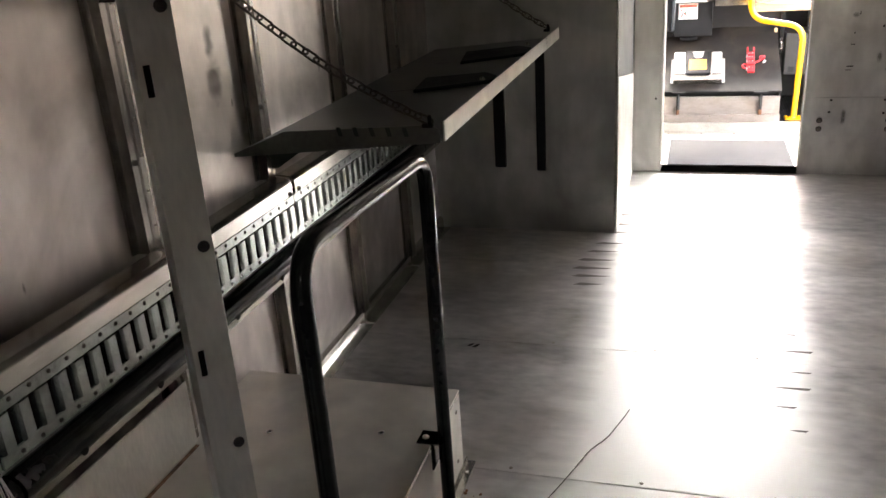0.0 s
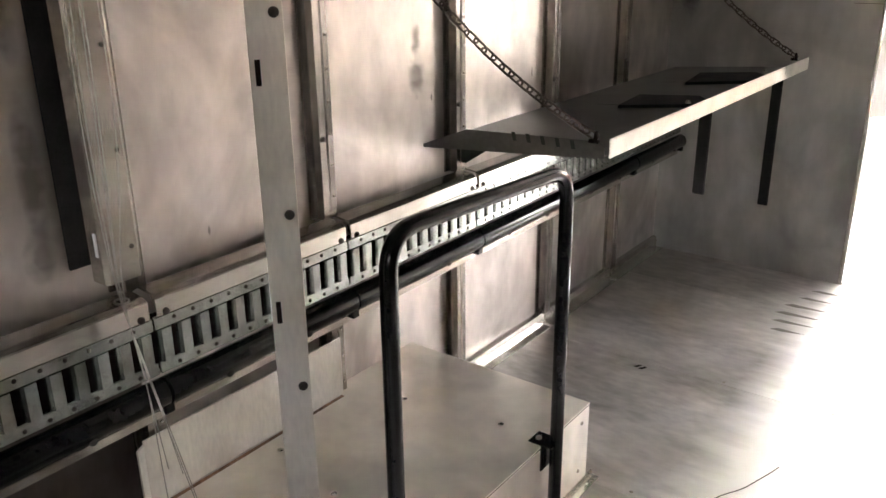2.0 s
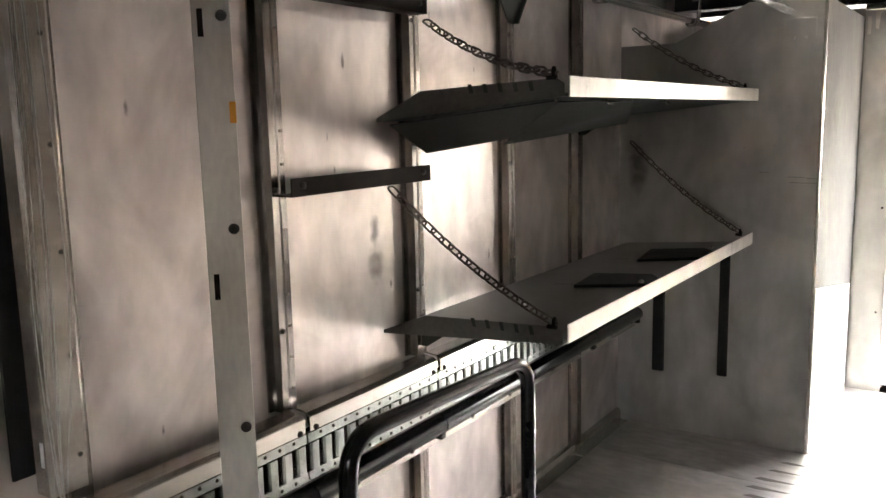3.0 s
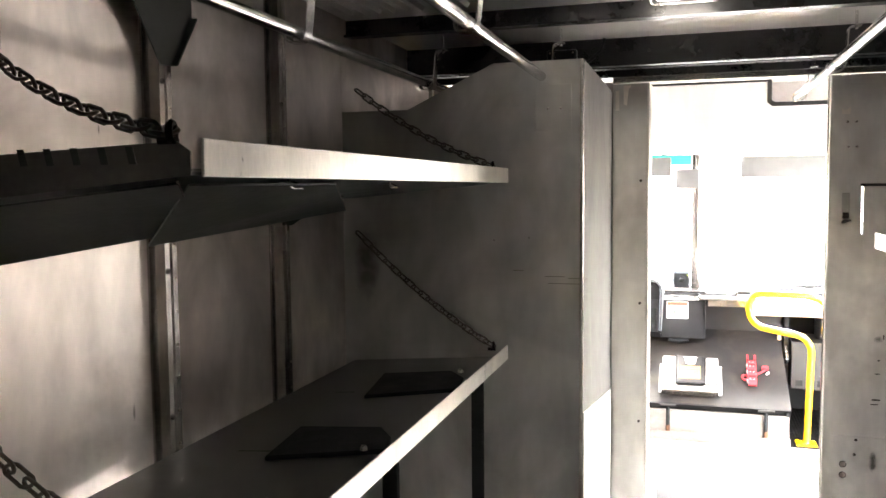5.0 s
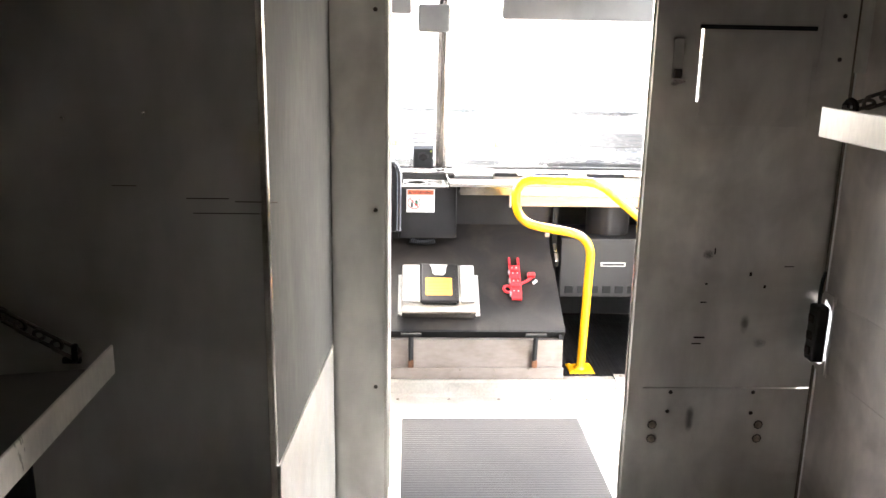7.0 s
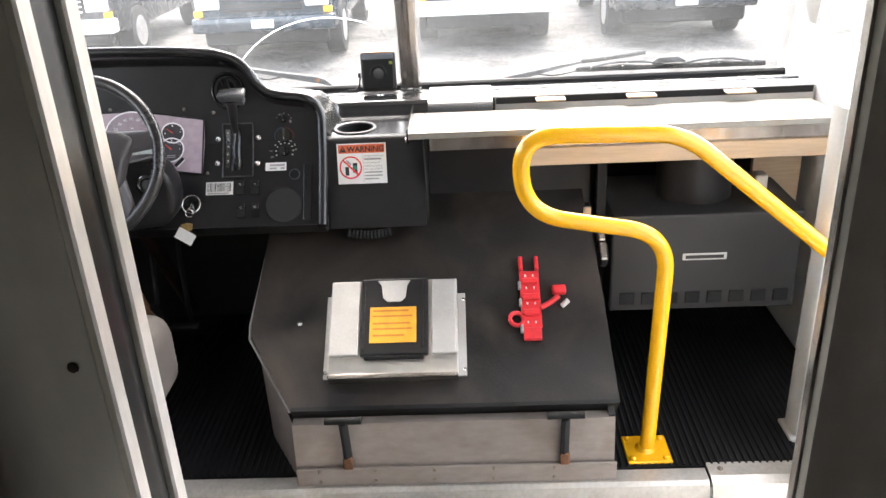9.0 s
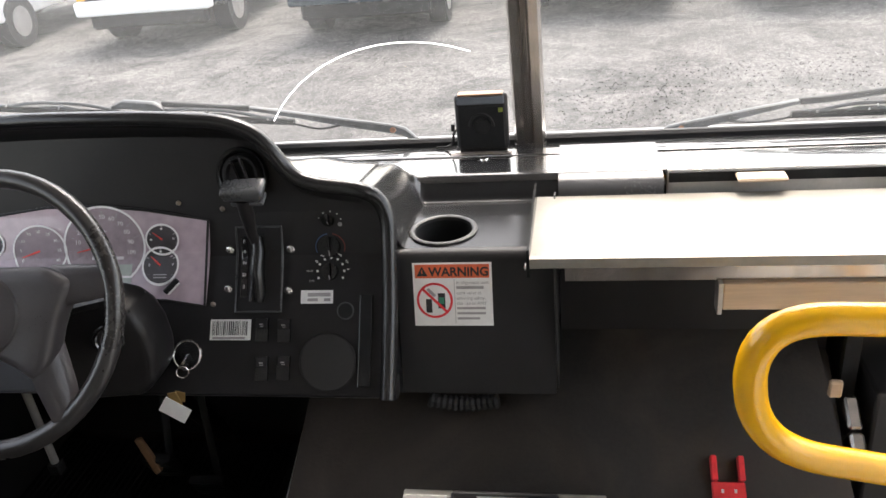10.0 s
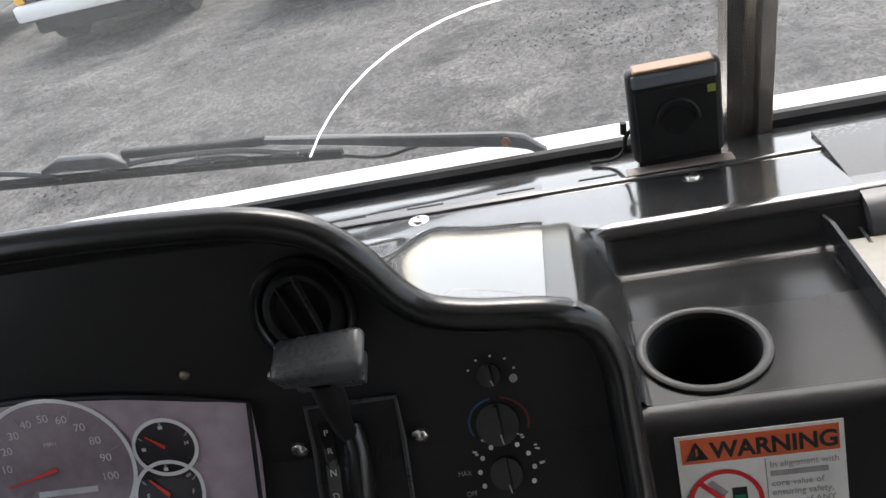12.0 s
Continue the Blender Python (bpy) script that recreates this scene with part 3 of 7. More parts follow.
# shade beside the channel is painted in as a black strip and soft streaks
part("backing_strip", box(LW + 0.001, LW + 0.008, 0.746, 0.822, 0.875, CEIL - 0.01, 0.003), M_RUBBER, cover, "black strip standing in for the shade behind the channel")
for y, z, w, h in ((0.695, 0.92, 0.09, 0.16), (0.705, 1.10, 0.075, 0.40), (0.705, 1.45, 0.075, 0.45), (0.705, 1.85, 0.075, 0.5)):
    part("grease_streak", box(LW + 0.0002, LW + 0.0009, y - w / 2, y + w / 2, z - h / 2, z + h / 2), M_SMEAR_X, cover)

# other walls
wall_right = thing("wall_right", (RW, 1.7, 0), "mill-finish aluminium wall sheets with ribs", "wall", kind="structure")
for a, b in zip(edges, edges[1:]):
    if b < BULK_Y - 0.01:
        part("wall_sheet", box(RW, RW + 0.03, a + 0.001, b - 0.001, 0.0, CEIL), M_WALL, wall_right)
# the last sheet has a hole at the corner, open to the daylight
part("wall_sheet", box(RW, RW + 0.03, CLOSET_Y + 0.001, BULK_Y - 0.001, 0.775, CEIL), M_WALL, wall_right)
part("wall_sheet", box(RW, RW + 0.03, CLOSET_Y + 0.001, BULK_Y - 0.001, 0.0, 0.535), M_WALL, wall_right)
part("wall_sheet", box(RW, RW + 0.03, CLOSET_Y + 0.001, BULK_Y - 0.070, 0.536, 0.774), M_WALL, wall_right)
for y in RIBS + [3.97, 4.58]:
    if y < 3.6:
        hat_rib(y, 0.0, CEIL - 0.004, RW - 0.055, 0.10, wall_right, -1, RW)
part("corner_strap", box(RW - 0.11, RW - 0.004, BULK_Y - 0.004, BULK_Y - 0.001, 1.45, 1.81), M_BULK, wall_right)
# unseen rear wall; its opening is added to let fill light in
wall_rear = tagged(part("wall_rear", box(LW - 0.03, RW + 0.03, REAR - 0.04, REAR, -0.05, 1.24), M_RIB), "unseen rear wall of grey sheet metal with an opening added to let light in", "wall", kind="structure")
part("door_head", box(LW - 0.03, RW + 0.03, REAR - 0.04, REAR, 1.57, CEIL), M_RIB, wall_rear)
for x0, x1 in ((LW - 0.03, 0.64), (0.90, RW + 0.03)):
    part("door_stile", box(x0, x1, REAR - 0.04, REAR, 1.241, 1.569), M_RIB, wall_rear)
cm = box(LW - 0.03, RW + 0.03, REAR - 0.04, 6.86, CEIL, CEIL + 0.04)
for k in range(9):
    x = LW + 0.05 + k * 0.055
    prism([(x, CEIL + 0.002), (x + 0.012, CEIL - 0.014), (x + 0.030, CEIL - 0.014), (x + 0.042, CEIL + 0.002)], "y", REAR, 3.78, bm=cm)
ceiling = tagged(part("ceiling", cm, M_CEIL), "painted sheet roof with pressed ribs along one side", "ceiling", kind="structure")

# closet partition and door bulkhead
closet = thing("closet_wall", (-0.7, CLOSET_Y, 0), "grey sheet closet partition with a bright folded edge", "partition", kind="structure")
part("rear_sheet", box(LW, CLOSET_X - 0.012, CLOSET_Y, CLOSET_Y + 0.02, 0.0, 1.885), M_CLOSET, closet)
part("top_sheet", prism([(-0.95, 1.885), (CLOSET_X - 0.012, 1.885), (CLOSET_X - 0.012, 2.04), (-0.62, 2.04)], "y", CLOSET_Y + 0.002, CLOSET_Y + 0.02), M_CLOSET, closet)
part("folded_edge", box(CLOSET_X - 0.012, CLOSET_X, CLOSET_Y - 0.003, CLOSET_Y + 0.02, 0.0, 2.04, 0.002), M_ALU, closet, "bright worn metal edge")
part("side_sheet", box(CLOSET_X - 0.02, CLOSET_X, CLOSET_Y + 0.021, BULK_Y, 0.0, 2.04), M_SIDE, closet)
part("kick_plate", prism([(CLOSET_Y + 0.01, 0.0), (BULK_Y - 0.06, 0.0), (BULK_Y - 0.06, 0.615), (CLOSET_Y + 0.01, 0.775)], "x", CLOSET_X + 0.0005, CLOSET_X + 0.005), M_TRAY, closet, "bright bare aluminium kick plate")
part("patch_plate", box(-0.467, -0.337, CLOSET_Y - 0.004, CLOSET_Y, 1.79, 1.955, 0.001), M_CLOSET, closet)
heads("plate_screw", [(-0.42, CLOSET_Y - 0.004, 1.87), (-0.375, CLOSET_Y - 0.004, 1.87)], 0.005, 0.003, "-y", M_CHROME, closet)
for x0, x1, z in ((-0.43, -0.36, 1.27), (-0.35, -0.28, 1.265), (-0.42, -0.31, 1.245), (-0.55, -0.51, 1.29)):
    part("scratch", box(x0, x1, CLOSET_Y - 0.0012, CLOSET_Y - 0.0004, z, z + 0.0018), M_LOWDARK, closet)
for x, z in ((-0.62, 1.40), (-0.49, 1.41)):
    heads("stud", [(x, CLOSET_Y, z)], 0.004, 0.004, "-y", M_CHROME, closet)

bulk = thing("bulkhead", (0.9, BULK_Y, 0), "grey sheet metal bulkhead beside the cab doorway", "bulkhead", kind="structure")
part("jamb_plate", box(CLOSET_X, JAMB_L - 0.018, BULK_Y, BULK_Y + 0.025, 0.0, 2.08, 0.001), M_BULK, bulk)
part("jamb_trim", box(JAMB_L - 0.018, JAMB_L - 0.004, BULK_Y - 0.006, BULK_Y + 0.024, 0.0, 2.08, 0.003), M_JAMB, bulk, "bright door frame strip")
part("jamb_gap", box(JAMB_L - 0.030, JAMB_L - 0.010, BULK_Y + 0.025, BULK_Y + 0.080, 0.0, 2.08), M_RIMBLACK, bulk)
part("jamb_trim", box(JAMB_L - 0.024, JAMB_L, BULK_Y + 0.081, BULK_Y + 0.112, 0.0, 2.08, 0.003), M_JAMB, bulk)
heads("jamb_screw", [(JAMB_L - 0.045, BULK_Y, z) for z in (0.45, 1.03, 1.62)], 0.007, 0.004, "-y", M_DARKSCREW, bulk)
# upper sheet, with a narrow slit beside the access panel that lets the cab's daylight through
for x0, x1, z0, z1 in ((JAMB_R + 0.05, 0.796, 0.450, 2.08), (0.803, RW, 0.450, 2.08), (0.796, 0.803, 0.450, 1.372), (0.796, 0.803, 1.586, 2.08)):
    part("sheet", box(x0, x1, BULK_Y, BULK_Y + 0.003, z0, z1), M_BULK, bulk)
part("lower_sheet", box(JAMB_R + 0.05, RW, BULK_Y - 0.003, BULK_Y + 0.02, 0.0, 0.447), M_BULK, bulk)
part("jamb_post", prism([(JAMB_R + 0.052, BULK_Y - 0.004), (JAMB_R + 0.006, BULK_Y - 0.004), (JAMB_R, BULK_Y + 0.004), (JAMB_R, BULK_Y + 0.021), (JAMB_R + 0.03, BULK_Y + 0.021), (JAMB_R + 0.03, BULK_Y + 0.02), (JAMB_R + 0.052, BULK_Y + 0.02)], "z", 0.0, 2.08), M_BULK, bulk)
part("jamb_edge", box(JAMB_R - 0.004, JAMB_R, BULK_Y + 0.002, BULK_Y + 0.016, 0.0, 2.08), M_ALU, bulk, "bright worn edge")
part("access_panel", box(0.806, 1.140, BULK_Y - 0.003, BULK_Y - 0.0005, 1.30, 1.578, 0.001), M_BULK, bulk)
part("panel_slot", box(0.790, 1.142, BULK_Y - 0.004, BULK_Y - 0.001, 1.584, 1.597, 0.001), M_RUBBER, bulk)
part("panel_lip", box(0.790, 1.142, BULK_Y - 0.010, BULK_Y - 0.001, 1.5975, 1.601, 0.001), M_BULK, bulk)
part("latch_recess", box(0.716, 0.748, BULK_Y - 0.0025, BULK_Y - 0.0003, 1.440, 1.556, 0.001), M_CLOSET, bulk)
part("latch", box(0.720, 0.745, BULK_Y - 0.012, BULK_Y - 0.0028, 1.440, 1.468, 0.003), M_DARKSCREW, bulk)
part("latch_tongue", prism([(0.712, 1.424), (0.724, 1.436), (0.752, 1.437), (0.756, 1.430), (0.738, 1.424), (0.722, 1.419)], "y", BULK_Y - 0.016, BULK_Y - 0.003), M_CHROME, bulk)
bracket = part("corner_bracket", prism([(1.180, BULK_Y - 0.0036), (RW - 0.004, BULK_Y - 0.0036), (RW - 0.004, BULK_Y - 0.075), (RW - 0.001, BULK_Y - 0.075), (RW - 0.001, BULK_Y - 0.0005), (1.180, BULK_Y - 0.0005)], "z", 1.465, 1.770, 0.0006), M_BULK, bulk)
heads("bracket_screw", [(1.218, BULK_Y - 0.0036, z) for z in (1.716, 1.628, 1.503)], 0.007, 0.004, "-y", M_DARKSCREW, bulk)
part("label_residue", prism([(0.700, 1.905), (0.742, 1.905), (0.742, 1.940), (0.730, 1.926), (0.716, 1.924), (0.700, 1.938)], "y", BULK_Y - 0.0012, BULK_Y - 0.0003), M_POST, bulk)
heads("rivet_washer", [(x, BULK_Y - 0.003, z) for x in (0.748, 1.105) for z in (0.318, 0.268)], 0.0165, 0.002, "-y", M_DARKSCREW, bulk)
heads("big_rivet", [(x, BULK_Y - 0.003, z) for x in (0.748, 1.105) for z in (0.318, 0.268)], 0.0125, 0.006, "-y", M_SCREW, bulk)
heads("screw", [(x, BULK_Y - 0.003, 0.434) for x in (0.80, 1.075)] + [(0.795, BULK_Y - 0.003, 0.366), (1.075, BULK_Y - 0.003, 0.360)], 0.007, 0.004, "-y", M_DARKSCREW, bulk)
heads("screw", [(x, BULK_Y, z) for x, z in ((0.731, 1.871), (0.767, 1.871), (0.737, 1.760), (0.772, 1.760))], 0.006, 0.003, "-y", M_CHROME, bulk)
for x, z, w, h in ((0.86, 0.62, 0.035, 0.006), (0.855, 0.60, 0.03, 0.004), (0.87, 0.74, 0.02, 0.004), (1.02, 0.83, 0.008, 0.012), (1.07, 0.79, 0.007, 0.01), (0.90, 0.90, 0.004, 0.02), (0.88, 0.80, 0.008, 0.006), (1.13, 0.86, 0.03, 0.003)):
    part("scuff", box(x, x + w, BULK_Y - 0.0014, BULK_Y - 0.0003, z, z + h), M_DARKIRON, bulk)

for z0, z1 in ((0.0, 0.532), (0.778, 2.07)):
    part("corner_sealant", prism([(RW - 0.009, BULK_Y - 0.0065), (RW - 0.004, BULK_Y - 0.009), (RW - 0.0025, BULK_Y - 0.014), (RW - 0.001, BULK_Y - 0.014), (RW - 0.001, BULK_Y - 0.0065)], "z", z0, z1), M_LOWDARK, bulk, "brown corner sealant")

# hole at the corner with daylight behind and a black connector in it
rng = random.Random(12)
rag = [(BULK_Y - 0.0715 - rng.uniform(-0.002, 0.012), 0.530 + 0.25 * k / 12) for k in range(13)]
part("torn_edge", prism(rag + [(BULK_Y - 0.090, 0.790), (BULK_Y - 0.090, 0.520)], "x", RW - 0.0035, RW - 0.0005), M_WALL, wall_right, "torn sheet edge")
for z0, up in ((0.536, 1), (0.774, -1)):
    rag = [(BULK_Y - 0.070 + 0.0085 * k, z0 + up * (0.004 + 0.034 * abs(k - 4.2) / 4.5 + rng.uniform(0, 0.008))) for k in range(9)]
    part("torn_edge", prism(rag + [(BULK_Y - 0.001, z0 - up * 0.012), (BULK_Y - 0.072, z0 - up * 0.012)], "x", RW - 0.0035, RW - 0.0005), M_WALL, wall_right, "torn sheet edge")
plug = thing("cable_connector", (RW - 0.03, BULK_Y - 0.05, 0.55), "black multi-pin cable connector hanging at the wall corner", "connector")
part("shell", box(RW - 0.050, RW - 0.008, BULK_Y - 0.075, BULK_Y - 0.018, 0.565, 0.75, 0.008, 2), M_RUBBER, plug)
for z in (0.60, 0.65, 0.705):
    part("pin_block", box(RW - 0.056, RW - 0.049, BULK_Y - 0.062, BULK_Y - 0.030, z - 0.014, z + 0.014, 0.003), M_DARKIRON, plug)
part("cable", tube(rounded([(RW - 0.03, BULK_Y - 0.04, 0.75), (RW - 0.025, BULK_Y - 0.03, 0.82), (RW - 0.012, BULK_Y - 0.02, 0.85)], 0.03), 0.006, 8), M_RUBBER, plug)

header = thing("header_beam", (0.2, BULK_Y, 2.06), "black door header with a bright lower strip", "header", kind="structure")
part("strip", box(CLOSET_X, RW, BULK_Y - 0.01, BULK_Y + 0.03, 2.082, 2.112, 0.003), M_ALU, header, "bright polished strip")
part("face", box(LW, RW, BULK_Y, BULK_Y + 0.03, 2.114, CEIL - 0.002), M_BLACKBEAM, header)
part("over_closet", box(LW, CLOSET_X, BULK_Y, BULK_Y + 0.03, 0.0, 2.09), M_WALL, header)

# ---- ceiling beams, tubes and lamp ----
for y, z0 in ((2.85, 2.150), (3.91, 2.172), (4.63, 2.115), (4.86, 2.135)):
    b = part("ceiling_beam", prism([(y - 0.028, z0), (y + 0.028, z0), (y + 0.028, z0 + 0.008), (y + 0.006, z0 + 0.008), (y + 0.006, CEIL - 0.004), (y - 0.006, CEIL - 0.004), (y - 0.006, z0 + 0.008), (y - 0.028, z0 + 0.008)], "x", LW + 0.002, RW - 0.002, 0.0), M_BLACKBEAM)
    tagged(b, "black painted steel cross beam under the roof", "beam", kind="structure")
ledge = tagged(part("ceiling_trim", box(-0.9, RW - 0.01, 4.70, 4.81, 2.21, 2.225, 0.002), M_ALU), "bright strip on the roof between beams", "trim", kind="structure")


def hanging_tube(x, y0, y1, cap):
    t = thing("ceiling_tube", (x, y1, 1.985), "galvanised tube hung under the roof on bent hooks", "tube", "tubes under the roof")
    part("tube", rod((x, y0, 1.985), (x, y1, 1.985), 0.0165, 14), M_GALV, t, smooth=True)
    if cap:
        part("end_cap", rod((x, y1, 1.985), (x, y1 + 0.012, 1.985), 0.019, 14), M_ORANGE, t, "orange plastic cap", smooth=True)
    for y in (2.85, 3.91, 4.86):
        if y0 < y < y1 + 0.1:
            pts = rounded([(x + 0.075, y, 2.108), (x + 0.035, y, 2.106), (x + 0.030, y - 0.01, 2.010), (x + 0.024, y - 0.01, 1.963), (x - 0.022, y - 0.01, 1.963), (x - 0.024, y - 0.01, 1.983)], 0.02, 4)
            bm = bmesh.new()
            rows = [[p + Vector((0, -0.019, 0)), p + Vector((0, 0.019, 0))] for p in pts]
            part("hook", thick(loft(rows, bm), 0.004), M_GALV, t)
            part("hook_bolt", rod((x + 0.062, y, 2.095), (x + 0.062, y, 2.155), 0.005, 8), M_CHROME, t)


hanging_tube(-0.885, -0.6, 4.13, True)
hanging_tube(-0.445, -0.6, 4.08, False)
hanging_tube(0.515, -0.6, 4.95, True)
hanging_tube(0.99, -0.6, 4.965, True)

lamp = thing("dome_lamp", (0.04, 3.67, CEIL), "faintly lit rectangular roof lamp with a wire guard", "lamp")
part("base", box(-0.06, 0.14, 3.61, 3.75, CEIL - 0.012, CEIL - 0.001, 0.003), M_WHITE, lamp)
part("lens", box(-0.05, 0.13, 3.62, 3.74, CEIL - 0.05, CEIL - 0.0125, 0.012, 2), M_LENS, lamp, "pale clear lens")
for y in (3.615, 3.745):
    part("guard_wire", tube(rounded([(-0.065, y, CEIL - 0.006), (-0.065, y, CEIL - 0.058), (0.145, y, CEIL - 0.058), (0.145, y, CEIL - 0.006)], 0.015), 0.003, 6), M_GALV, lamp)

jbox = thing("junction_box", (-0.48, 4.59, 2.12), "small black cable box on the roof beam", "cable box")
part("case", box(-0.545, -0.415, 4.562, 4.601, 2.075, 2.190, 0.008, 2), M_BLACKBEAM, jbox)
part("lid", box(-0.538, -0.422, 4.557, 4.5615, 2.082, 2.183, 0.004), M_RUBBER, jbox)
heads("screw", [(x, 4.557, z) for x in (-0.530, -0.430) for z in (2.090, 2.175)], 0.004, 0.002, "-y", M_SCREW, jbox)
part("cable", tube(rounded([(-0.415, 4.58, 2.13), (-0.36, 4.585, 2.135), (-0.31, 4.60, 2.19), (-0.30, 4.60, 2.235)], 0.02), 0.006, 8), M_RUBBER, jbox, smooth=True)

speaker = thing("wall_speaker", (RW - 0.06, 4.6, 1.75), "black box mounted high on the side wall", "box")
part("cabinet", box(RW - 0.12, RW - 0.004, 4.55, 4.90, 1.78, 2.09, 0.012, 2), M_BLACKBEAM, speaker)
part("grille", box(RW - 0.125, RW - 0.121, 4.58, 4.87, 1.81, 2.06, 0.002), M_RUBBER, speaker)

# ---- wheel box with its guard hoop ----
BX = -0.556
wheel_box = thing("wheel_box", (-0.9, 1.33, 0), "sheet metal wheel arch box with riveted flanges", "wheel box")
part("top", prism([(LW + 0.002, 0.257), (BX, 0.257), (BX, 0.261), (LW + 0.002, 0.261)], "y", 0.822, 1.846, 0.0008), M_BOX, wheel_box)
part("front_face", box(BX - 0.004, BX - 0.0005, 0.824, 1.844, 0.001, 0.2565), M_BOX, wheel_box)
# the end facing the rear is coloured dark to paint in its shadow
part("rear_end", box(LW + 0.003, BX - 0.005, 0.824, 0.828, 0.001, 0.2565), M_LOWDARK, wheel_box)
part("far_end", box(LW + 0.003, BX - 0.005, 1.840, 1.844, 0.001, 0.2565), M_BOX, wheel_box)
part("seam_edge", box(BX - 0.006, BX + 0.002, 0.831, 1.839, 0.2575, 0.2555, 0.0015), M_ALU, wheel_box, "bright folded edge")
part("floor_flange", prism([(BX, 0.018), (BX + 0.003, 0.018), (BX + 0.004, 0.004), (BX + 0.028, 0.004), (BX + 0.028, 0.0008), (BX, 0.0008)], "y", 0.83, 1.876), M_ALU, wheel_box)
heads("flange_rivet", [(BX + 0.016, y, 0.004) for y in (0.95, 1.12, 1.29, 1.46, 1.70, 1.82)], 0.006, 0.004, "z", M_CHROME, wheel_box)
part("back_plate", box(LW + 0.046, LW + 0.050, 0.82, 1.47, 0.264, 0.445, 0.001), M_POST, wheel_box, "pale back plate")
part("back_plate_fold", prism([(LW + 0.046, 0.82), (LW + 0.050, 0.82), (LW + 0.064, 0.796), (LW + 0.060, 0.794)], "z", 0.24, 0.435), M_POST, wheel_box)
part("rust_line", box(LW + 0.0505, LW + 0.062, 0.84, 1.46, 0.2612, 0.2622, 0.0004), M_RUSTSEAM, wheel_box, "thin line of rust")
for z in (0.285, 0.375):
    part("fold_slot", box(LW + 0.053, LW + 0.060, 0.8015, 0.8035, z, z + 0.03, 0.002), M_PAPER, wheel_box)
heads("rivet", [(-1.10, 1.16, 0.261), (-0.86, 1.11, 0.261), (-0.77, 1.08, 0.261), (-1.0, 1.55, 0.261), (-0.7, 1.6, 0.261)], 0.009, 0.004, "z", M_CHROME, wheel_box)
heads("face_screw", [(BX, 1.80, 0.215), (BX, 1.02, 0.19), (BX, 1.02, 0.165), (BX, 1.79, 0.06)], 0.006, 0.004, "x", M_SCREW, wheel_box)

hoop = thing("guard_hoop", (-0.53, 1.28, 0), "black painted steel tube hoop bolted beside the wheel box", "guard rail")
HX = -0.531
part("tube", tube(rounded([(HX - 0.003, 0.965, 0.004), (HX - 0.003, 0.965, 1.030), (HX + 0.003, 1.601, 1.006), (HX + 0.003, 1.601, 0.004)], 0.080, 8), 0.0172, 14), M_BLACKPAINT, hoop, smooth=True)
for y in (0.965, 1.601):
    part("bracket", prism([(BX + 0.001, 0.19), (BX + 0.005, 0.19), (BX + 0.005, 0.2665), (HX + 0.008, 0.2665), (HX + 0.008, 0.2705), (BX - 0.036, 0.2705), (BX - 0.036, 0.2665), (BX + 0.001, 0.2665)], "y", y - 0.035, y + 0.02), M_BLACKPAINT, hoop)
    part("foot", box(HX - 0.022, HX + 0.030, y - 0.035, y + 0.03, 0.0, 0.012, 0.003), M_BLACKPAINT, hoop)
    part("foot_tab", box(BX + 0.001, HX - 0.010, y - 0.006, y + 0.004, 0.012, 0.075, 0.002), M_BLACKPAINT, hoop)
    heads("bolt", [(BX - 0.019, y - 0.010, 0.2705)], 0.009, 0.006, "z", M_SCREW, hoop)

rust = tagged(new("rust_flakes", bpy.data.meshes.new("rust_flakes")), "brown rust flakes and crumbs by the hoop's foot", "rust", kind="stuff")
bm = bmesh.new()
rng = random.Random(4)
for k in range(90):
    a, r = rng.uniform(0, 6.28), abs(rng.gauss(0, 0.032))
    x, y, s = -0.49 + r * math.cos(a) * 1.2, 1.64 + r * math.sin(a) * 1.5, rng.uniform(0.0015, 0.006) * (2.0 if k < 8 else 1)
    if x < BX + 0.03:
        x = BX + 0.035
    pts = [(x + s * rng.uniform(0.6, 1.3) * math.cos(i * 1.256), y + s * rng.uniform(0.6, 1.3) * math.sin(i * 1.256)) for i in range(5)]
    prism(pts, "z", 0.0003, 0.001 + s * 0.35, bm=bm)
bm.to_mesh(rust.data)
bm.free()
rust.data.materials.append(M_RUST)

# ---- upright post with bolts and slots, set cornerwise ----
PL, PU, PF = Vector((-0.587, 0.741)), Vector((0.676, 0.737)), Vector((-0.737, 0.676))
post = thing("upright_post", (PL.x, PL.y, 0), "pale aluminium angle post with bolts and slots", "post")


def post_at(u, f):
    """A point of the post's plan: along its front flange, and back along its side flange."""
    p = PL + PU * u + PF * f
    return (p.x, p.y)


part("angle", prism([post_at(0, 0), post_at(0.053, 0), post_at(0.053, 0.003), post_at(0.003, 0.003), post_at(0.003, 0.046), post_at(0, 0.046)], "z", 0.0, CEIL - 0.004, 0.0008), M_POST, post)
turn = Matrix.Rotation(math.atan2(PU.y, PU.x), 4, "Z")
for z in (0.511, 0.813, 1.111, 1.411, 1.71, 2.01):
    bm = dome(0.0082, 0.005, 10, "-y")
    bmesh.ops.transform(bm, matrix=Matrix.Translation((*post_at(0.040, 0), z)) @ turn, verts=bm.verts)
    part("bolt", bm, M_DARKSCREW, post, smooth=True)
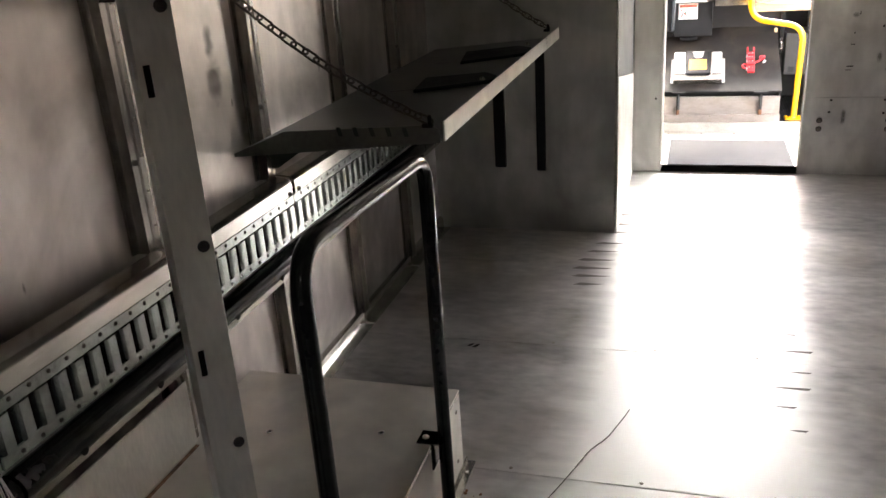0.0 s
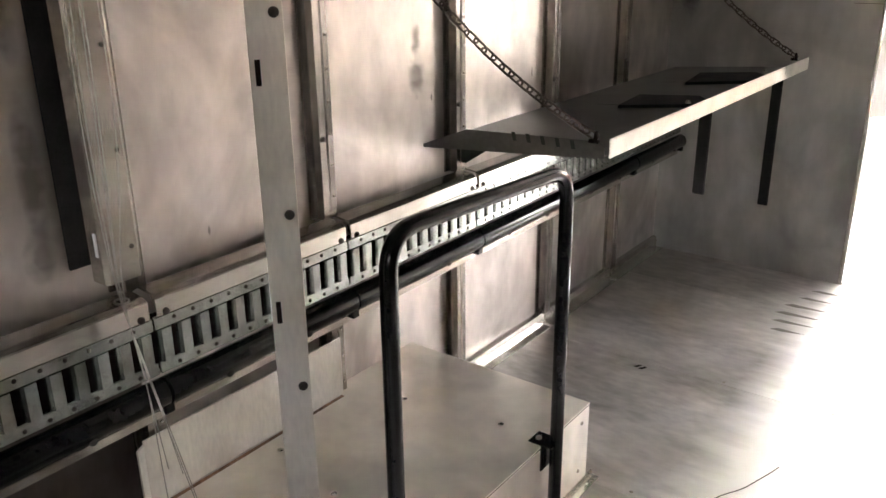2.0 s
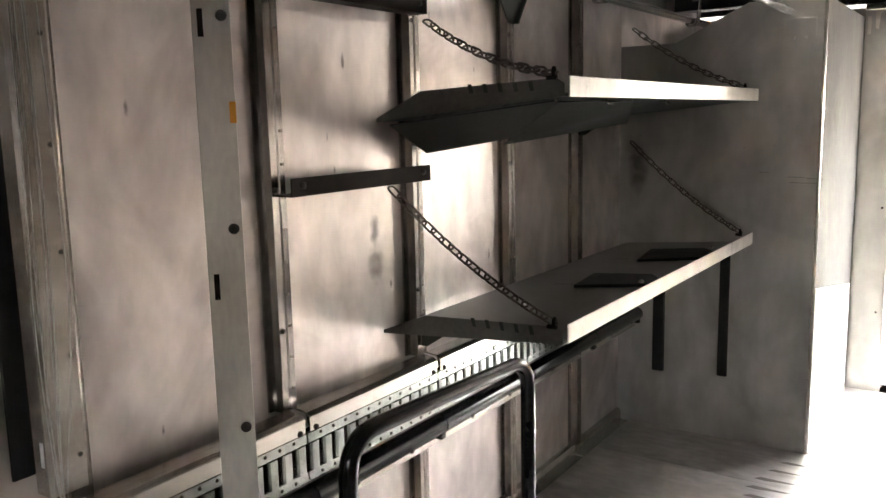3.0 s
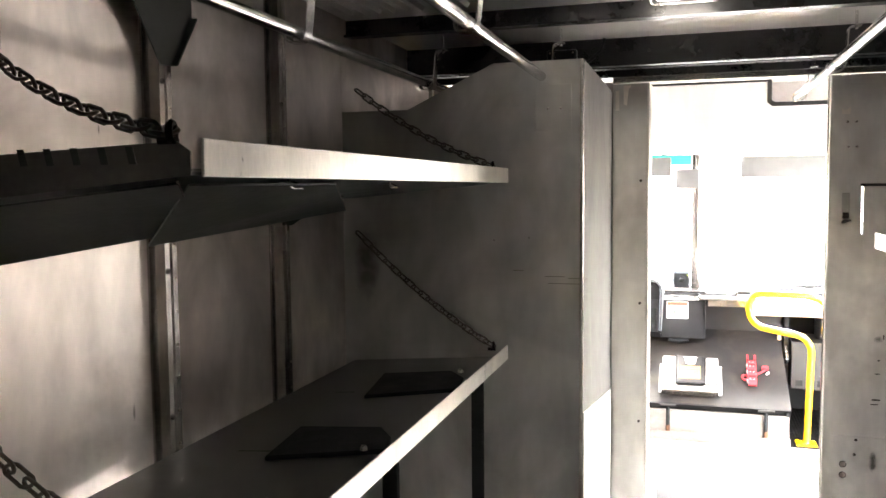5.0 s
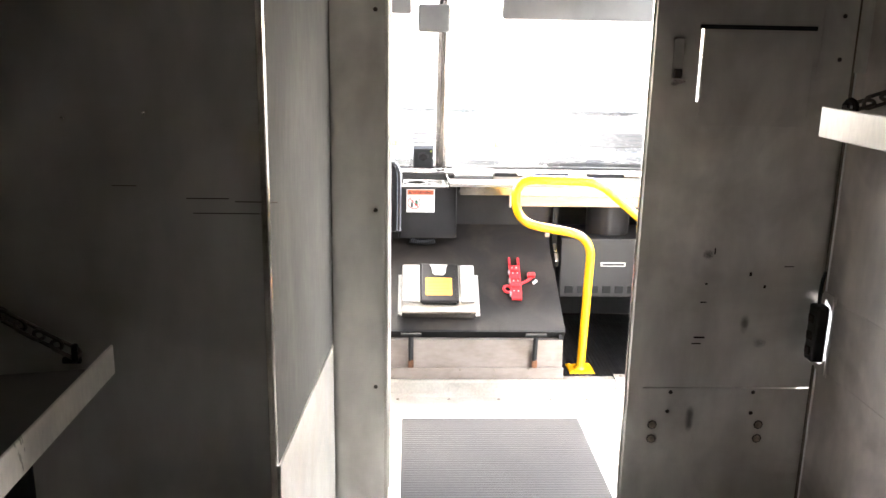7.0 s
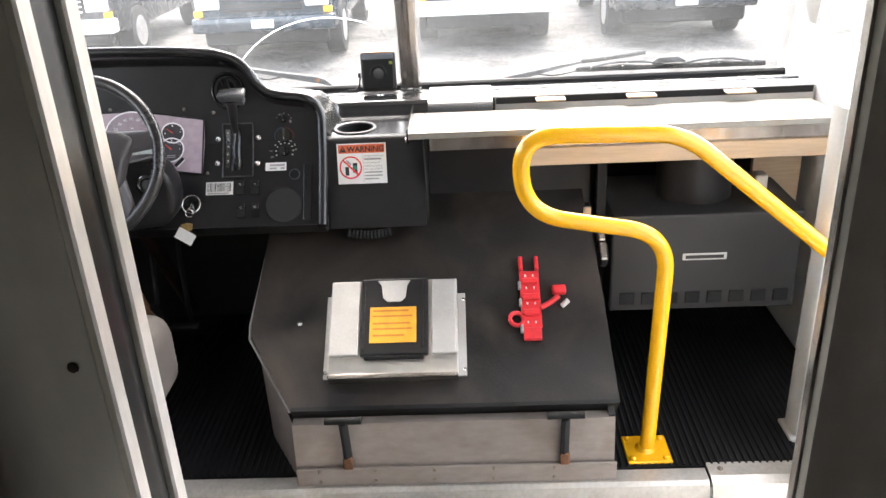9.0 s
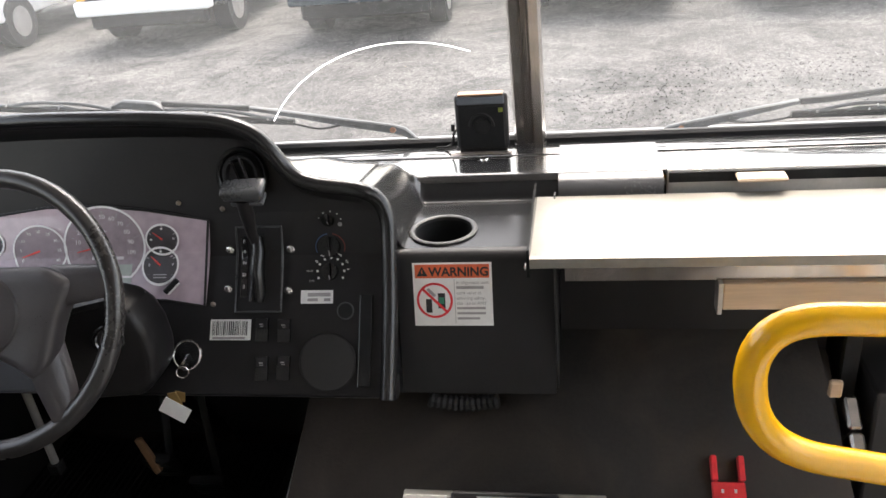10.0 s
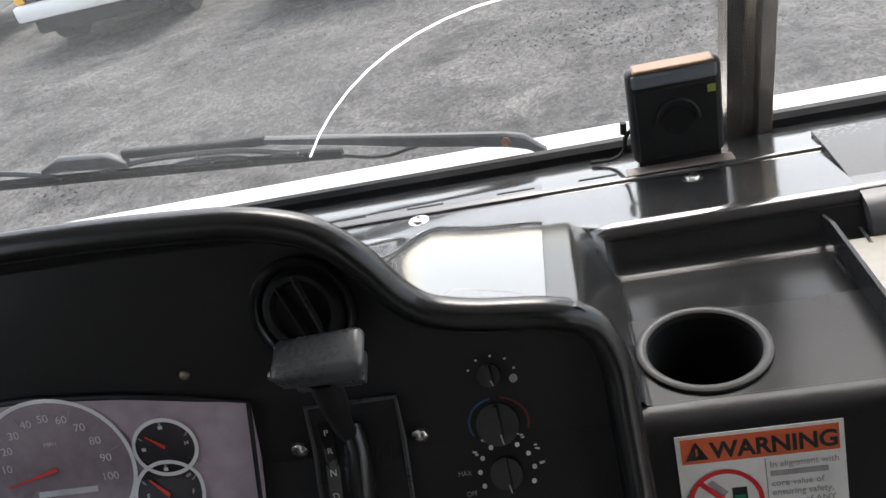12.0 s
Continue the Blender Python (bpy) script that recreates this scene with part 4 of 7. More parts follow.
for z in (0.569, 0.949, 1.327, 1.70):
    part("slot", prism([post_at(0.0075, -0.0006), post_at(0.0155, -0.0006), post_at(0.0155, -0.0001), post_at(0.0075, -0.0001)], "z", z - 0.019, z + 0.019), M_DARKIRON, post)
    part("slot_edge", prism([post_at(0.0155, -0.0009), post_at(0.0165, -0.0009), post_at(0.0165, -0.0001), post_at(0.0155, -0.0001)], "z", z - 0.018, z + 0.016), M_PAPER, post)
# white fill paints in the light showing through the side slots
for z in np.arange(0.45, 2.1, 0.126):
    part("side_slot", prism([post_at(-0.0005, 0.016), post_at(-0.0005, 0.026), post_at(-0.0001, 0.026), post_at(-0.0001, 0.016)], "z", z - 0.017, z + 0.017), M_PAPER, post)
part("orange_tag", prism([post_at(0.044, -0.0016), post_at(0.053, -0.0016), post_at(0.053, -0.0003), post_at(0.044, -0.0003)], "z", 1.562, 1.592), M_ORANGE, post)

# ---- loose wires hanging by the ribs ----
wires = thing("hanging_wires", (-1.0, 0.8, 0.15), "loose bundle of thin pale wires hanging down the wall", "wires")
rng = random.Random(9)
ends = [(-0.90, 0.705, 0.375), (-0.88, 0.80, 0.20), (-0.90, 0.825, 0.154), (-1.06, 0.81, 0.42), (-1.07, 0.85, 0.38)]
for k, e in enumerate(ends):
    o = rng.uniform(-0.012, 0.012)
    p = [(-1.085 + o, 0.79 + o, 2.15), (-1.082 + o * 1.5, 0.795 + o * 2, 1.5), (-1.08 + o * 2, 0.79 + o * 2.5, 1.17), (-1.05 - o, 0.755 + o, 0.86), (-1.03 + o, 0.77 - o, 0.70), e]
    part("wire", tube(rounded(p, 0.15, 5), 0.0011, 6), M_WIRE, wires)
part("wire_tie", ring((-1.05, 0.757, 0.845), 0.014, 0.002, (0.05, 0, 1), 12, 6), M_WIRE, wires)

# ---- shelves on chains ----
LINK = None


def chain(a, b, parent, sag=0.03, pitch=0.034):
    """Links from a to b, each turned a quarter against the one before."""
    global LINK
    a, b = Vector(a), Vector(b)
    n = max(4, int((b - a).length / pitch))
    if LINK is None:
        pts = [Vector((0.0115 * math.cos(t), 0, 0.013 * (1 if math.sin(t) > 0 else -1) * (1 if abs(math.sin(t)) > 1e-6 else 0) + 0.0115 * math.sin(t))) for t in [2 * math.pi * (k + 0.5) / 12 for k in range(12)]]
        LINK = part("link", tube(pts, 0.0034, 6, closed=True), M_CHAIN, parent, smooth=True)
        first = LINK
    else:
        first = None

    def at(s):
        p = a.lerp(b, s)
        p.z -= sag * 4 * s * (1 - s)
        return p
    for k in range(n):
        s = (k + 0.5) / n
        p, d = at(s), (at(s + 0.01) - at(s - 0.01)).normalized()
        if k == 0 and first:
            o = place(first, p, parent)
        else:
            o = again(LINK, p, parent)
        o.rotation_euler = (d.to_track_quat("Z", "Y") @ Euler((0, 0, radians(90 * (k % 2) + 20))).to_quaternion()).to_euler()


def shelf(z, y0, y1, x_wall, x_front, label, drop, lip=0.045):
    """A folded steel shelf that leans back towards the wall."""
    t = thing("wall_shelf", ((x_wall + x_front) / 2, (y0 + y1) / 2, z), label, "shelf", "shelves on chains")
    s = 1 if x_front > x_wall else -1
    zw = z - drop
    part("deck", prism([(x_wall, zw - 0.001), (x_front - s * 0.003, z - 0.001), (x_front - s * 0.003, z + 0.003), (x_wall, zw + 0.003)], "y", y0, y1), M_SHELF, t)
    # the dark below the deck is put into this sheet's own colour
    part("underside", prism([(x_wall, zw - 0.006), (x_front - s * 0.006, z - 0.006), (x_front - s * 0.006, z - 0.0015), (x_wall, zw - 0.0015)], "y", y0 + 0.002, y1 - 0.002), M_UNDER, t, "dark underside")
    part("front_lip", box(x_front - 0.0025, x_front + 0.0025, y0 + 0.02, y1, z - 0.008, z + lip, 0.0015), M_POST, t, "pale scuffed front lip")
    ye = y0 + 0.001
    part("end_lip", prism([(x_wall, zw - 0.006), (x_wall, zw + 0.004), (x_wall + s * 0.16, z + 0.022), (x_front - s * 0.025, z + 0.040), (x_front - s * 0.004, z + 0.026), (x_front - s * 0.004, z - 0.006)], "y", ye - 0.003, ye), M_ENDLIP, t, "dull grey end lip")
    for k in range(5):
        x = x_front - s * (0.10 + k * 0.046)
        part("lip_slot", prism([(x, z + 0.010), (x + 0.012, z + 0.010), (x + 0.006, z + 0.034), (x - 0.006, z + 0.034)], "y", ye - 0.0042, ye - 0.0032), M_UNDER, t)
    return t


S1 = shelf(0.970, 1.885, 3.855, RIBX + 0.002, -0.570, "steel wall shelf with a pale front lip, hung on chains", 0.045)
S2 = shelf(1.617, 1.885, 3.855, RIBX + 0.002, -0.567, "steel wall shelf with a dark underside, hung on chains", 0.055)
for S, z in ((S1, 0.970), (S2, 1.617)):
    for y in (2.085, 2.695, 3.31):
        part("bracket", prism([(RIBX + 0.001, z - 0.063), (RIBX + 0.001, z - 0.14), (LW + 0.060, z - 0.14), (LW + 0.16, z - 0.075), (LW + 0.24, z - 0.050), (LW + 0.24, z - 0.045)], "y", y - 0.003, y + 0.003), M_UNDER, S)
for S, z, d in ((S1, 0.970, 0.045), (S2, 1.617, 0.055)):
    for y, x1 in ((2.70, -0.75), (3.315, -0.95)):
        f = (x1 + 0.570) / (LW + 0.064 + 0.570)
        part("deck_seam", prism([(LW + 0.066, z - d + 0.0032), (x1, z - d * f + 0.0032), (x1, z - d * f + 0.0045), (LW + 0.066, z - d + 0.0045)], "y", y, y + 0.005), M_DARKIRON, S)
for y in (2.25, 2.75):
    part("clip", tube(rounded([(-0.60, y - 0.03, 1.608), (-0.60, y - 0.02, 1.594), (-0.60, y + 0.03, 1.594), (-0.63, y + 0.04, 1.606), (-0.70, y + 0.02, 1.606)], 0.01, 3), 0.0025, 6), M_CHROME, S2)


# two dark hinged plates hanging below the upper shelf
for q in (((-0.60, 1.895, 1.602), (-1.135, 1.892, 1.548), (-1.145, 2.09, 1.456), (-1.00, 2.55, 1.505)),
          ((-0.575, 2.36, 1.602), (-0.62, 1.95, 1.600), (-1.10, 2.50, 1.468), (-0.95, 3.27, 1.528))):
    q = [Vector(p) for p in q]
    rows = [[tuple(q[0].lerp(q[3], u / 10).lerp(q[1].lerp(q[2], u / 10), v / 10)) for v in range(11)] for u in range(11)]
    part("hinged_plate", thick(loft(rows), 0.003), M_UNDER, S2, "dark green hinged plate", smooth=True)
    part("plate_edge", tube([q[0], q[3]], 0.0025, 6), M_CHROME, S2)


def eye(p, parent):
    part("chain_eye", ring(p, 0.012, 0.0055, (1, 0.3, 0), 14, 6), M_DARKIRON, parent, smooth=True)
    part("eye_bolt", rod(Vector(p) + Vector((-0.02, 0, -0.012)), Vector(p) + Vector((0.008, 0, -0.012)), 0.006, 8), M_DARKIRON, parent)


for a, b, S in (((-1.12, 1.87, 1.365), (-0.600, 1.885, 1.02), S1), ((-1.13, 3.79, 1.43), (-0.61, 3.80, 1.02), S1),
                ((-1.12, 2.07, 1.855), (-0.600, 1.885, 1.67), S2), ((-1.13, 3.80, 1.96), (-0.61, 3.80, 1.67), S2)):
    chain(a, b, S)
    eye(b, S)


def wall_bar(y0, y1, z):
    t = thing("wall_bar", (-1.15, (y0 + y1) / 2, z), "dark brown steel angle bolted across the wall ribs", "bar", "bars on the ribs")
    part("angle", prism([(RIBX + 0.001, z - 0.024), (-1.118, z - 0.024), (-1.118, z + 0.024), (-1.122, z + 0.024), (-1.122, z - 0.019), (RIBX + 0.001, z - 0.019)], "y", y0, y1, 0.0), M_DARKIRON, t)
    heads("bolt", [(-1.118, y, z + 0.004) for y in (y0 + 0.04, y1 - 0.04)], 0.010, 0.008, "x", M_DARKSCREW, t)


wall_bar(1.462, 2.072, 1.397)
wall_bar(0.83, 2.075, 1.899)


def rubber_flap(pts, y, z1):
    t = thing("rubber_flap", (-0.7, y, 0.94), "black rubber flap on the shelf with a hanging strap", "flap", "black flaps on the shelf")
    own = prism(pts, "z", 0.9735, 0.986, 0.003)
    for v in own.verts:
        v.co.z -= 0.045 * (v.co.x + 0.570) / (LW + 0.064 + 0.570)
    part("pad", own, M_RUBBER, t)
    part("strap", box(-0.635, -0.592, y - 0.006, y + 0.006, z1, 0.963, 0.004), M_RUBBER, t)
    heads("clip", [(-0.65, y - 0.08, 0.986)], 0.010, 0.012, "z", M_CHROME, t)


rubber_flap([(-0.926, 2.886), (-0.89, 2.626), (-0.60, 2.69), (-0.63, 2.79), (-0.689, 2.878)], 2.74, 0.655)
rubber_flap([(-0.938, 3.547), (-0.881, 3.226), (-0.593, 3.30), (-0.62, 3.44), (-0.697, 3.56)], 3.58, 0.40)

SR = thing("wall_shelf", (1.0, 3.0, 1.35), "steel wall shelf with a pale front lip, hung on chains", "shelf", "shelves on chains")
part("deck", box(0.660, RW - 0.06, 1.7, 3.915, 1.386, 1.390), M_SHELF, SR)
part("underside", box(0.665, RW - 0.06, 1.7, 3.913, 1.380, 1.3855), M_UNDER, SR, "dark underside")
part("front_lip", box(0.650, 0.655, 1.7, 3.915, 1.382, 1.434, 0.0015), M_POST, SR, "pale scuffed front lip")
part("end_lip", box(0.658, RW - 0.06, 3.912, 3.915, 1.386, 1.406), M_SHELF, SR)
chain((0.69, 3.895, 1.434), (RW - 0.06, 3.90, 1.70), SR)
eye((0.69, 3.895, 1.434), SR)

# dark squiggle of cord and small marks on the floor
cord = tagged(part("floor_cord", tube(rounded([(-0.46, 1.37, 0.003), (-0.382, 1.477, 0.003), (-0.34, 1.62, 0.003), (-0.255, 1.85, 0.003), (-0.205, 2.00, 0.003), (-0.165, 2.06, 0.003), (-0.125, 2.18, 0.003), (-0.109, 2.238, 0.002)], 0.05, 4), 0.0014, 6), M_CHAIN), "thin dark cord lying across the floor", "cord")
for pts in ([(-0.735, 2.575), (-0.725, 2.595), (-0.712, 2.60), (-0.722, 2.578)], [(-0.715, 2.57), (-0.70, 2.595), (-0.69, 2.595), (-0.70, 2.57)]):
    part("floor_mark", prism(pts, "z", 0.0002, 0.0012), M_DARKIRON, floor)

# finger-like dark smudges where the bright aisle ends
rng = random.Random(21)
for x0, x1, y in ((-0.33, -0.20, 4.14), (-0.345, -0.21, 3.99), (-0.35, -0.215, 3.87), (-0.38, -0.23, 3.71), (-0.41, -0.25, 3.60), (-0.44, -0.262, 3.49), (-0.45, -0.268, 3.39), (-0.44, -0.27, 3.30), (-0.42, -0.29, 3.21)):
    w = rng.uniform(0.022, 0.034)
    pts = [(x0, y - w * 0.4), (x0 + 0.05, y - w * 0.55), (x1 - 0.03, y - w * 0.25 + 0.006), (x1, y + 0.010), (x1 - 0.04, y + w * 0.35), (x0 + 0.03, y + w * 0.5)]
    part("smudge", prism(pts, "z", 0.0001, 0.0004), M_SMUDGE, floor)
for x0, x1, y, w in ((0.355, 0.49, 2.72, 0.016), (0.33, 0.455, 2.46, 0.018), (0.39, 0.47, 2.57, 0.012), (0.33, 0.40, 2.34, 0.012), (0.365, 0.42, 2.21, 0.012), (0.44, 0.50, 3.62, 0.014), (0.46, 0.51, 3.48, 0.014), (0.395, 0.45, 2.85, 0.012), (0.43, 0.47, 3.2, 0.012), (0.42, 0.46, 3.05, 0.012)):
    pts = [(x0, y), (x0 + (x1 - x0) * 0.4, y + w * 0.35), (x1, y + w * 0.5), (x1 - 0.01, y - w * 0.4), (x0 + (x1 - x0) * 0.4, y - w * 0.3)]
    part("smudge", prism(pts, "z", 0.0001, 0.0004), M_SMUDGE, floor)
part("label_residue", prism([(-0.284, 1.955), (-0.266, 1.955), (-0.266, 2.052), (-0.284, 2.046)], "y", BULK_Y - 0.0012, BULK_Y - 0.0003), M_POST, bulk)
part("label_residue", prism([(-0.246, 1.985), (-0.230, 1.978), (-0.222, 2.060), (-0.212, 2.064), (-0.212, 2.072), (-0.246, 2.072)], "y", BULK_Y - 0.0012, BULK_Y - 0.0003), M_POST, bulk)

# greasy smears on the wall sheets
for y, z, w, h in ((1.905, 1.13, 0.11, 0.20), (1.905, 1.23, 0.07, 0.14), (0.4, 1.3, 0.12, 0.3)):
    part("smear", box(LW + 0.0004, LW + 0.0012, y - w / 2, y + w / 2, z - h / 2, z + h / 2), M_SMEAR_X, wall_left)
for x, z, w, h in ((-1.12, 1.30, 0.14, 0.34),):
    part("smear", box(x - w / 2, x + w / 2, CLOSET_Y - 0.0014, CLOSET_Y - 0.0006, z - h / 2, z + h / 2), M_SMEAR_Y, closet)
for x, z, w, h in ((0.87, 0.34, 0.04, 0.12), (1.075, 0.605, 0.06, 0.04), (1.02, 0.67, 0.04, 0.09), (0.88, 0.90, 0.05, 0.04)):
    part("smear", box(x - w / 2, x + w / 2, BULK_Y - 0.0056, BULK_Y - 0.0048, z - h / 2, z + h / 2), M_SMEAR_Y, bulk)
rng = random.Random(31)
for k in range(26):
    y, z = rng.uniform(0.3, 2.6), rng.uniform(0.85, 1.9)
    w, h = rng.uniform(0.008, 0.02), rng.uniform(0.03, 0.07)
    part("scuff", box(LW + 0.0004, LW + 0.0010, y - w / 2, y + w / 2, z - h / 2, z + h / 2), M_SMEAR_X, wall_left)

# rust stains and grime on the floor and the wheel box
for x, y, w, h in ((-0.47, 1.66, 0.14, 0.16), (-0.49, 1.20, 0.07, 0.5), (-0.44, 1.40, 0.10, 0.16)):
    part("rust_stain", box(x - w / 2, x + w / 2, y - h / 2, y + h / 2, 0.0003, 0.0008), M_RUSTSTAIN, floor)
# ---- cab: structure ----
_before = set(scene.objects)
CF = 0.06          # cab floor height
cab_floor = thing("cab_floor", (0, 5.5, 0), "cab entry floor of bare sheet metal with a riveted step", "floor", kind="structure")
part("entry_sheet", box(LW - 0.02, RW + 0.05, BULK_Y + 0.06, 5.86, -0.004, 0.0), M_TRAY, cab_floor)
part("step_riser", prism([(5.86, 0.0005), (5.885, 0.006), (5.895, 0.052), (5.905, CF), (5.95, CF), (5.95, -0.004), (5.86, -0.004)], "x", LW, 0.835), M_TRAY, cab_floor)
part("step_plate", prism([(5.80, 0.0005), (5.80, 0.004), (5.875, 0.010), (5.890, 0.056), (5.915, CF + 0.005), (5.965, CF + 0.005), (5.965, CF), (5.91, CF), (5.88, 0.0005)], "x", 0.84, 1.20, 0.0), M_TRAY, cab_floor, "bright bolted step plate")
heads("step_bolt", [(x, 5.835, 0.007) for x in (0.87, 0.95, 1.12)] + [(x, 5.94, CF + 0.005) for x in (0.87, 1.12)], 0.008, 0.005, "z", M_SCREW, cab_floor)
heads("rivet", [(x, 5.835, 0.0) for x in (-0.30, -0.12, 0.10, 0.315, 0.54, 0.70)], 0.007, 0.004, "z", M_SCREW, cab_floor)
part("floor_base", box(LW, RW + 0.03, 5.95, 6.86, -0.004, CF - 0.004), M_DARKIRON, cab_floor)

tread = thing("tread_mat", (0.25, 5.35, 0), "grey ribbed tread mat in the doorway", "mat")
bm = box(-0.10, 0.62, 5.02, 5.64, 0.0005, 0.006, 0.002)
k = 0
y = 5.03
while y < 5.63:
    prism([(y, 0.0055), (y + 0.003, 0.0066), (y + 0.009, 0.0066), (y + 0.012, 0.0055)], "x", -0.09, 0.61, bm=bm)
    y += 0.0165
tagged(part("rubber", bm, M_GREYMAT, tread), kind="stuff")


def ribbed_mat(x0, x1, y0, y1):
    t = thing("rubber_mat", ((x0 + x1) / 2, (y0 + y1) / 2, CF), "black ribbed rubber cab mat", "mat", "cab mats")
    bm = box(x0, x1, y0, y1, CF - 0.002, CF + 0.002)
    x = x0 + 0.006
    while x < x1 - 0.012:
        prism([(x, CF + 0.0018), (x + 0.0025, CF + 0.0065), (x + 0.0065, CF + 0.0065), (x + 0.009, CF + 0.0018)], "y", y0 + 0.003, y1 - 0.003, bm=bm)
        x += 0.0175
    tagged(part("ribs", bm, M_RIBMAT, t), kind="stuff")


ribbed_mat(0.60, RW - 0.01, 5.956, 6.80)
ribbed_mat(LW + 0.01, -0.16, 5.956, 6.80)

cab_wall = thing("cab_side_wall", (RW, 6, 0), "cab side walls with an open passenger doorway", "wall", kind="structure")
part("front_quarter", box(RW + 0.0, RW + 0.05, 6.10, 6.95, -0.75, 1.0), M_WHITE, cab_wall)
part("door_post", box(RW - 0.02, RW + 0.05, BULK_Y + 0.03, BULK_Y + 0.10, -0.3, CEIL), M_WHITE, cab_wall)
part("a_post", prism([(6.90, 0.87), (6.96, 0.87), (6.74, 1.80), (6.66, 1.80)], "x", RW, RW + 0.07), M_BULK, cab_wall)
part("a_post", prism([(6.90, 0.87), (6.96, 0.87), (6.74, 1.80), (6.66, 1.80)], "x", LW - 0.07, LW), M_BULK, cab_wall)
part("cant_rail", box(RW, RW + 0.06, BULK_Y + 0.03, 6.86, 1.92, CEIL), M_CEIL, cab_wall)
part("cant_rail", box(LW - 0.06, LW, BULK_Y + 0.03, 6.86, 1.80, CEIL), M_CEIL, cab_wall)
part("driver_side_lower", box(LW - 0.05, LW, BULK_Y + 0.03, 6.95, -0.3, 0.95), M_HEATER, cab_wall)
part("driver_side_post", box(LW - 0.05, LW, BULK_Y + 0.03, 5.45, 0.95, 1.80), M_WHITE, cab_wall)

# unseen white panels added to bounce daylight onto the dashboard
part("rear_lining", box(LW, JAMB_L - 0.05, BULK_Y + 0.095, BULK_Y + 0.10, 0.03, 2.02), M_WHITE, cab_wall)
# the panels are cut away behind the bulkhead's access panel
for x0, x1, z0, z1 in ((JAMB_R + 0.01, 0.74, 0.03, 2.02), (0.74, 1.10, 0.03, 1.25), (0.74, 1.10, 1.60, 2.02), (1.10, RW - 0.03, 0.03, 2.02)):
    part("rear_lining", box(x0, x1, BULK_Y + 0.095, BULK_Y + 0.10, z0, z1), M_WHITE, cab_wall)

# open-door edge and grab handle beside the passenger doorway
door_edge = thing("passenger_seat", (1.19, 5.75, CF), "folded pale grey vinyl jump seat at the doorway", "seat")
part("cushion", box(1.065, 1.185, 5.83, 5.99, 0.10, 0.385, 0.035, 3), M_PILLAR, door_edge, smooth=True)
part("bracket", box(1.186, RW - 0.001, 5.86, 5.97, 0.22, 0.34, 0.004), M_RUBBER, door_edge)

# ---- windshield ----
def ws(z):
    return 6.862 - 0.20 * (z - 0.875)


shield = thing("windshield", (0.0, 6.86, 0.87), "two-piece flat windshield with a steel centre post", "windshield", kind="structure")
for x0, x1 in ((LW + 0.01, 0.052), (0.118, RW - 0.01)):
    bm = bmesh.new()
    vs = [bm.verts.new(p) for p in ((x0, ws(0.858), 0.858), (x1, ws(0.858), 0.858), (x1, ws(1.78), 1.78), (x0, ws(1.78), 1.78))]
    bm.faces.new(vs)
    pane = part("pane", bm, M_GLASS, shield, "clear glass")
    pane.visible_shadow = False
    part("lower_gasket", prism([(ws(0.85) - 0.016, 0.840), (ws(0.85) + 0.012, 0.840), (ws(0.863) + 0.006, 0.864), (ws(0.863) - 0.005, 0.864), (ws(0.855) - 0.013, 0.858)], "x", x0, x1), M_RUBBER, shield, "black rubber gasket")
    part("upper_gasket", prism([(ws(1.755) - 0.010, 1.755), (ws(1.755) + 0.010, 1.755), (ws(1.785) + 0.010, 1.785), (ws(1.785) - 0.010, 1.785)], "x", x0, x1), M_RUBBER, shield)
post_prof = [(0.052, -0.012), (0.058, -0.030), (0.075, -0.034), (0.080, -0.026), (0.090, -0.026), (0.095, -0.034), (0.112, -0.030), (0.118, -0.012), (0.112, 0.012), (0.058, 0.012)]
part("centre_post", loft([[(x, ws(z) + d, z) for x, d in post_prof] for z in (0.852, 1.79)], closed_u=True), M_RIB, shield, "brushed steel centre post")
arc = [(-0.163 + 0.368 * math.cos(radians(a)), 0.718 + 0.366 * math.sin(radians(a))) for a in range(146, 62, -6)]
bm = bmesh.new()
for (xa, za), (xb, zb) in zip(arc, arc[1:]):
    n = 4
    for k in range(n):
        s, e = k / n, (k + 1) / n
        d = Vector((xb - xa, 0, zb - za)).normalized()
        w = Vector((-d.z, 0, d.x)) * 0.0013
        q = [Vector((xa + (xb - xa) * f, 0, za + (zb - za) * f)) for f in (s, e)]
        vs = [bm.verts.new(Vector((p.x, ws(p.z) - 0.003, p.z)) + o) for p, o in ((q[0], -w), (q[1], -w), (q[1], w), (q[0], w))]
        bm.faces.new(vs)
part("wiper_streak", bm, M_STREAK, shield, "white residue line left by the wiper")
part("corner_sticker", prism([(-1.20, 0.893), (-1.048, 0.893), (-1.066, 0.947), (-1.20, 0.955)], "y", ws(0.92) - 0.012, ws(0.92) - 0.010), M_STICKER, shield)
for x0, x1 in ((LW + 0.02, 0.05), (0.12, RW - 0.02)):
    part("tint_band", prism([(ws(1.66) - 0.004, 1.69), (ws(1.66) - 0.003, 1.69), (ws(1.78) - 0.003, 1.78), (ws(1.78) - 0.004, 1.78)], "x", x0, x1), M_TEAL, shield, "teal sun band") if x0 < 0.1 else None

cowl = thing("cowl", (0, 7.0, 0.8), "white painted cowl and hood outside the windshield", "bodywork", kind="structure")
part("panel", prism([(6.880, 0.845), (6.90, 0.846), (7.05, 0.806), (7.10, 0.775), (7.20, 0.64), (7.20, -0.2), (7.12, -0.2), (7.12, 0.60), (7.04, 0.74), (6.880, 0.80)], "x", LW - 0.08, RW + 0.08), M_WHITE, cowl)
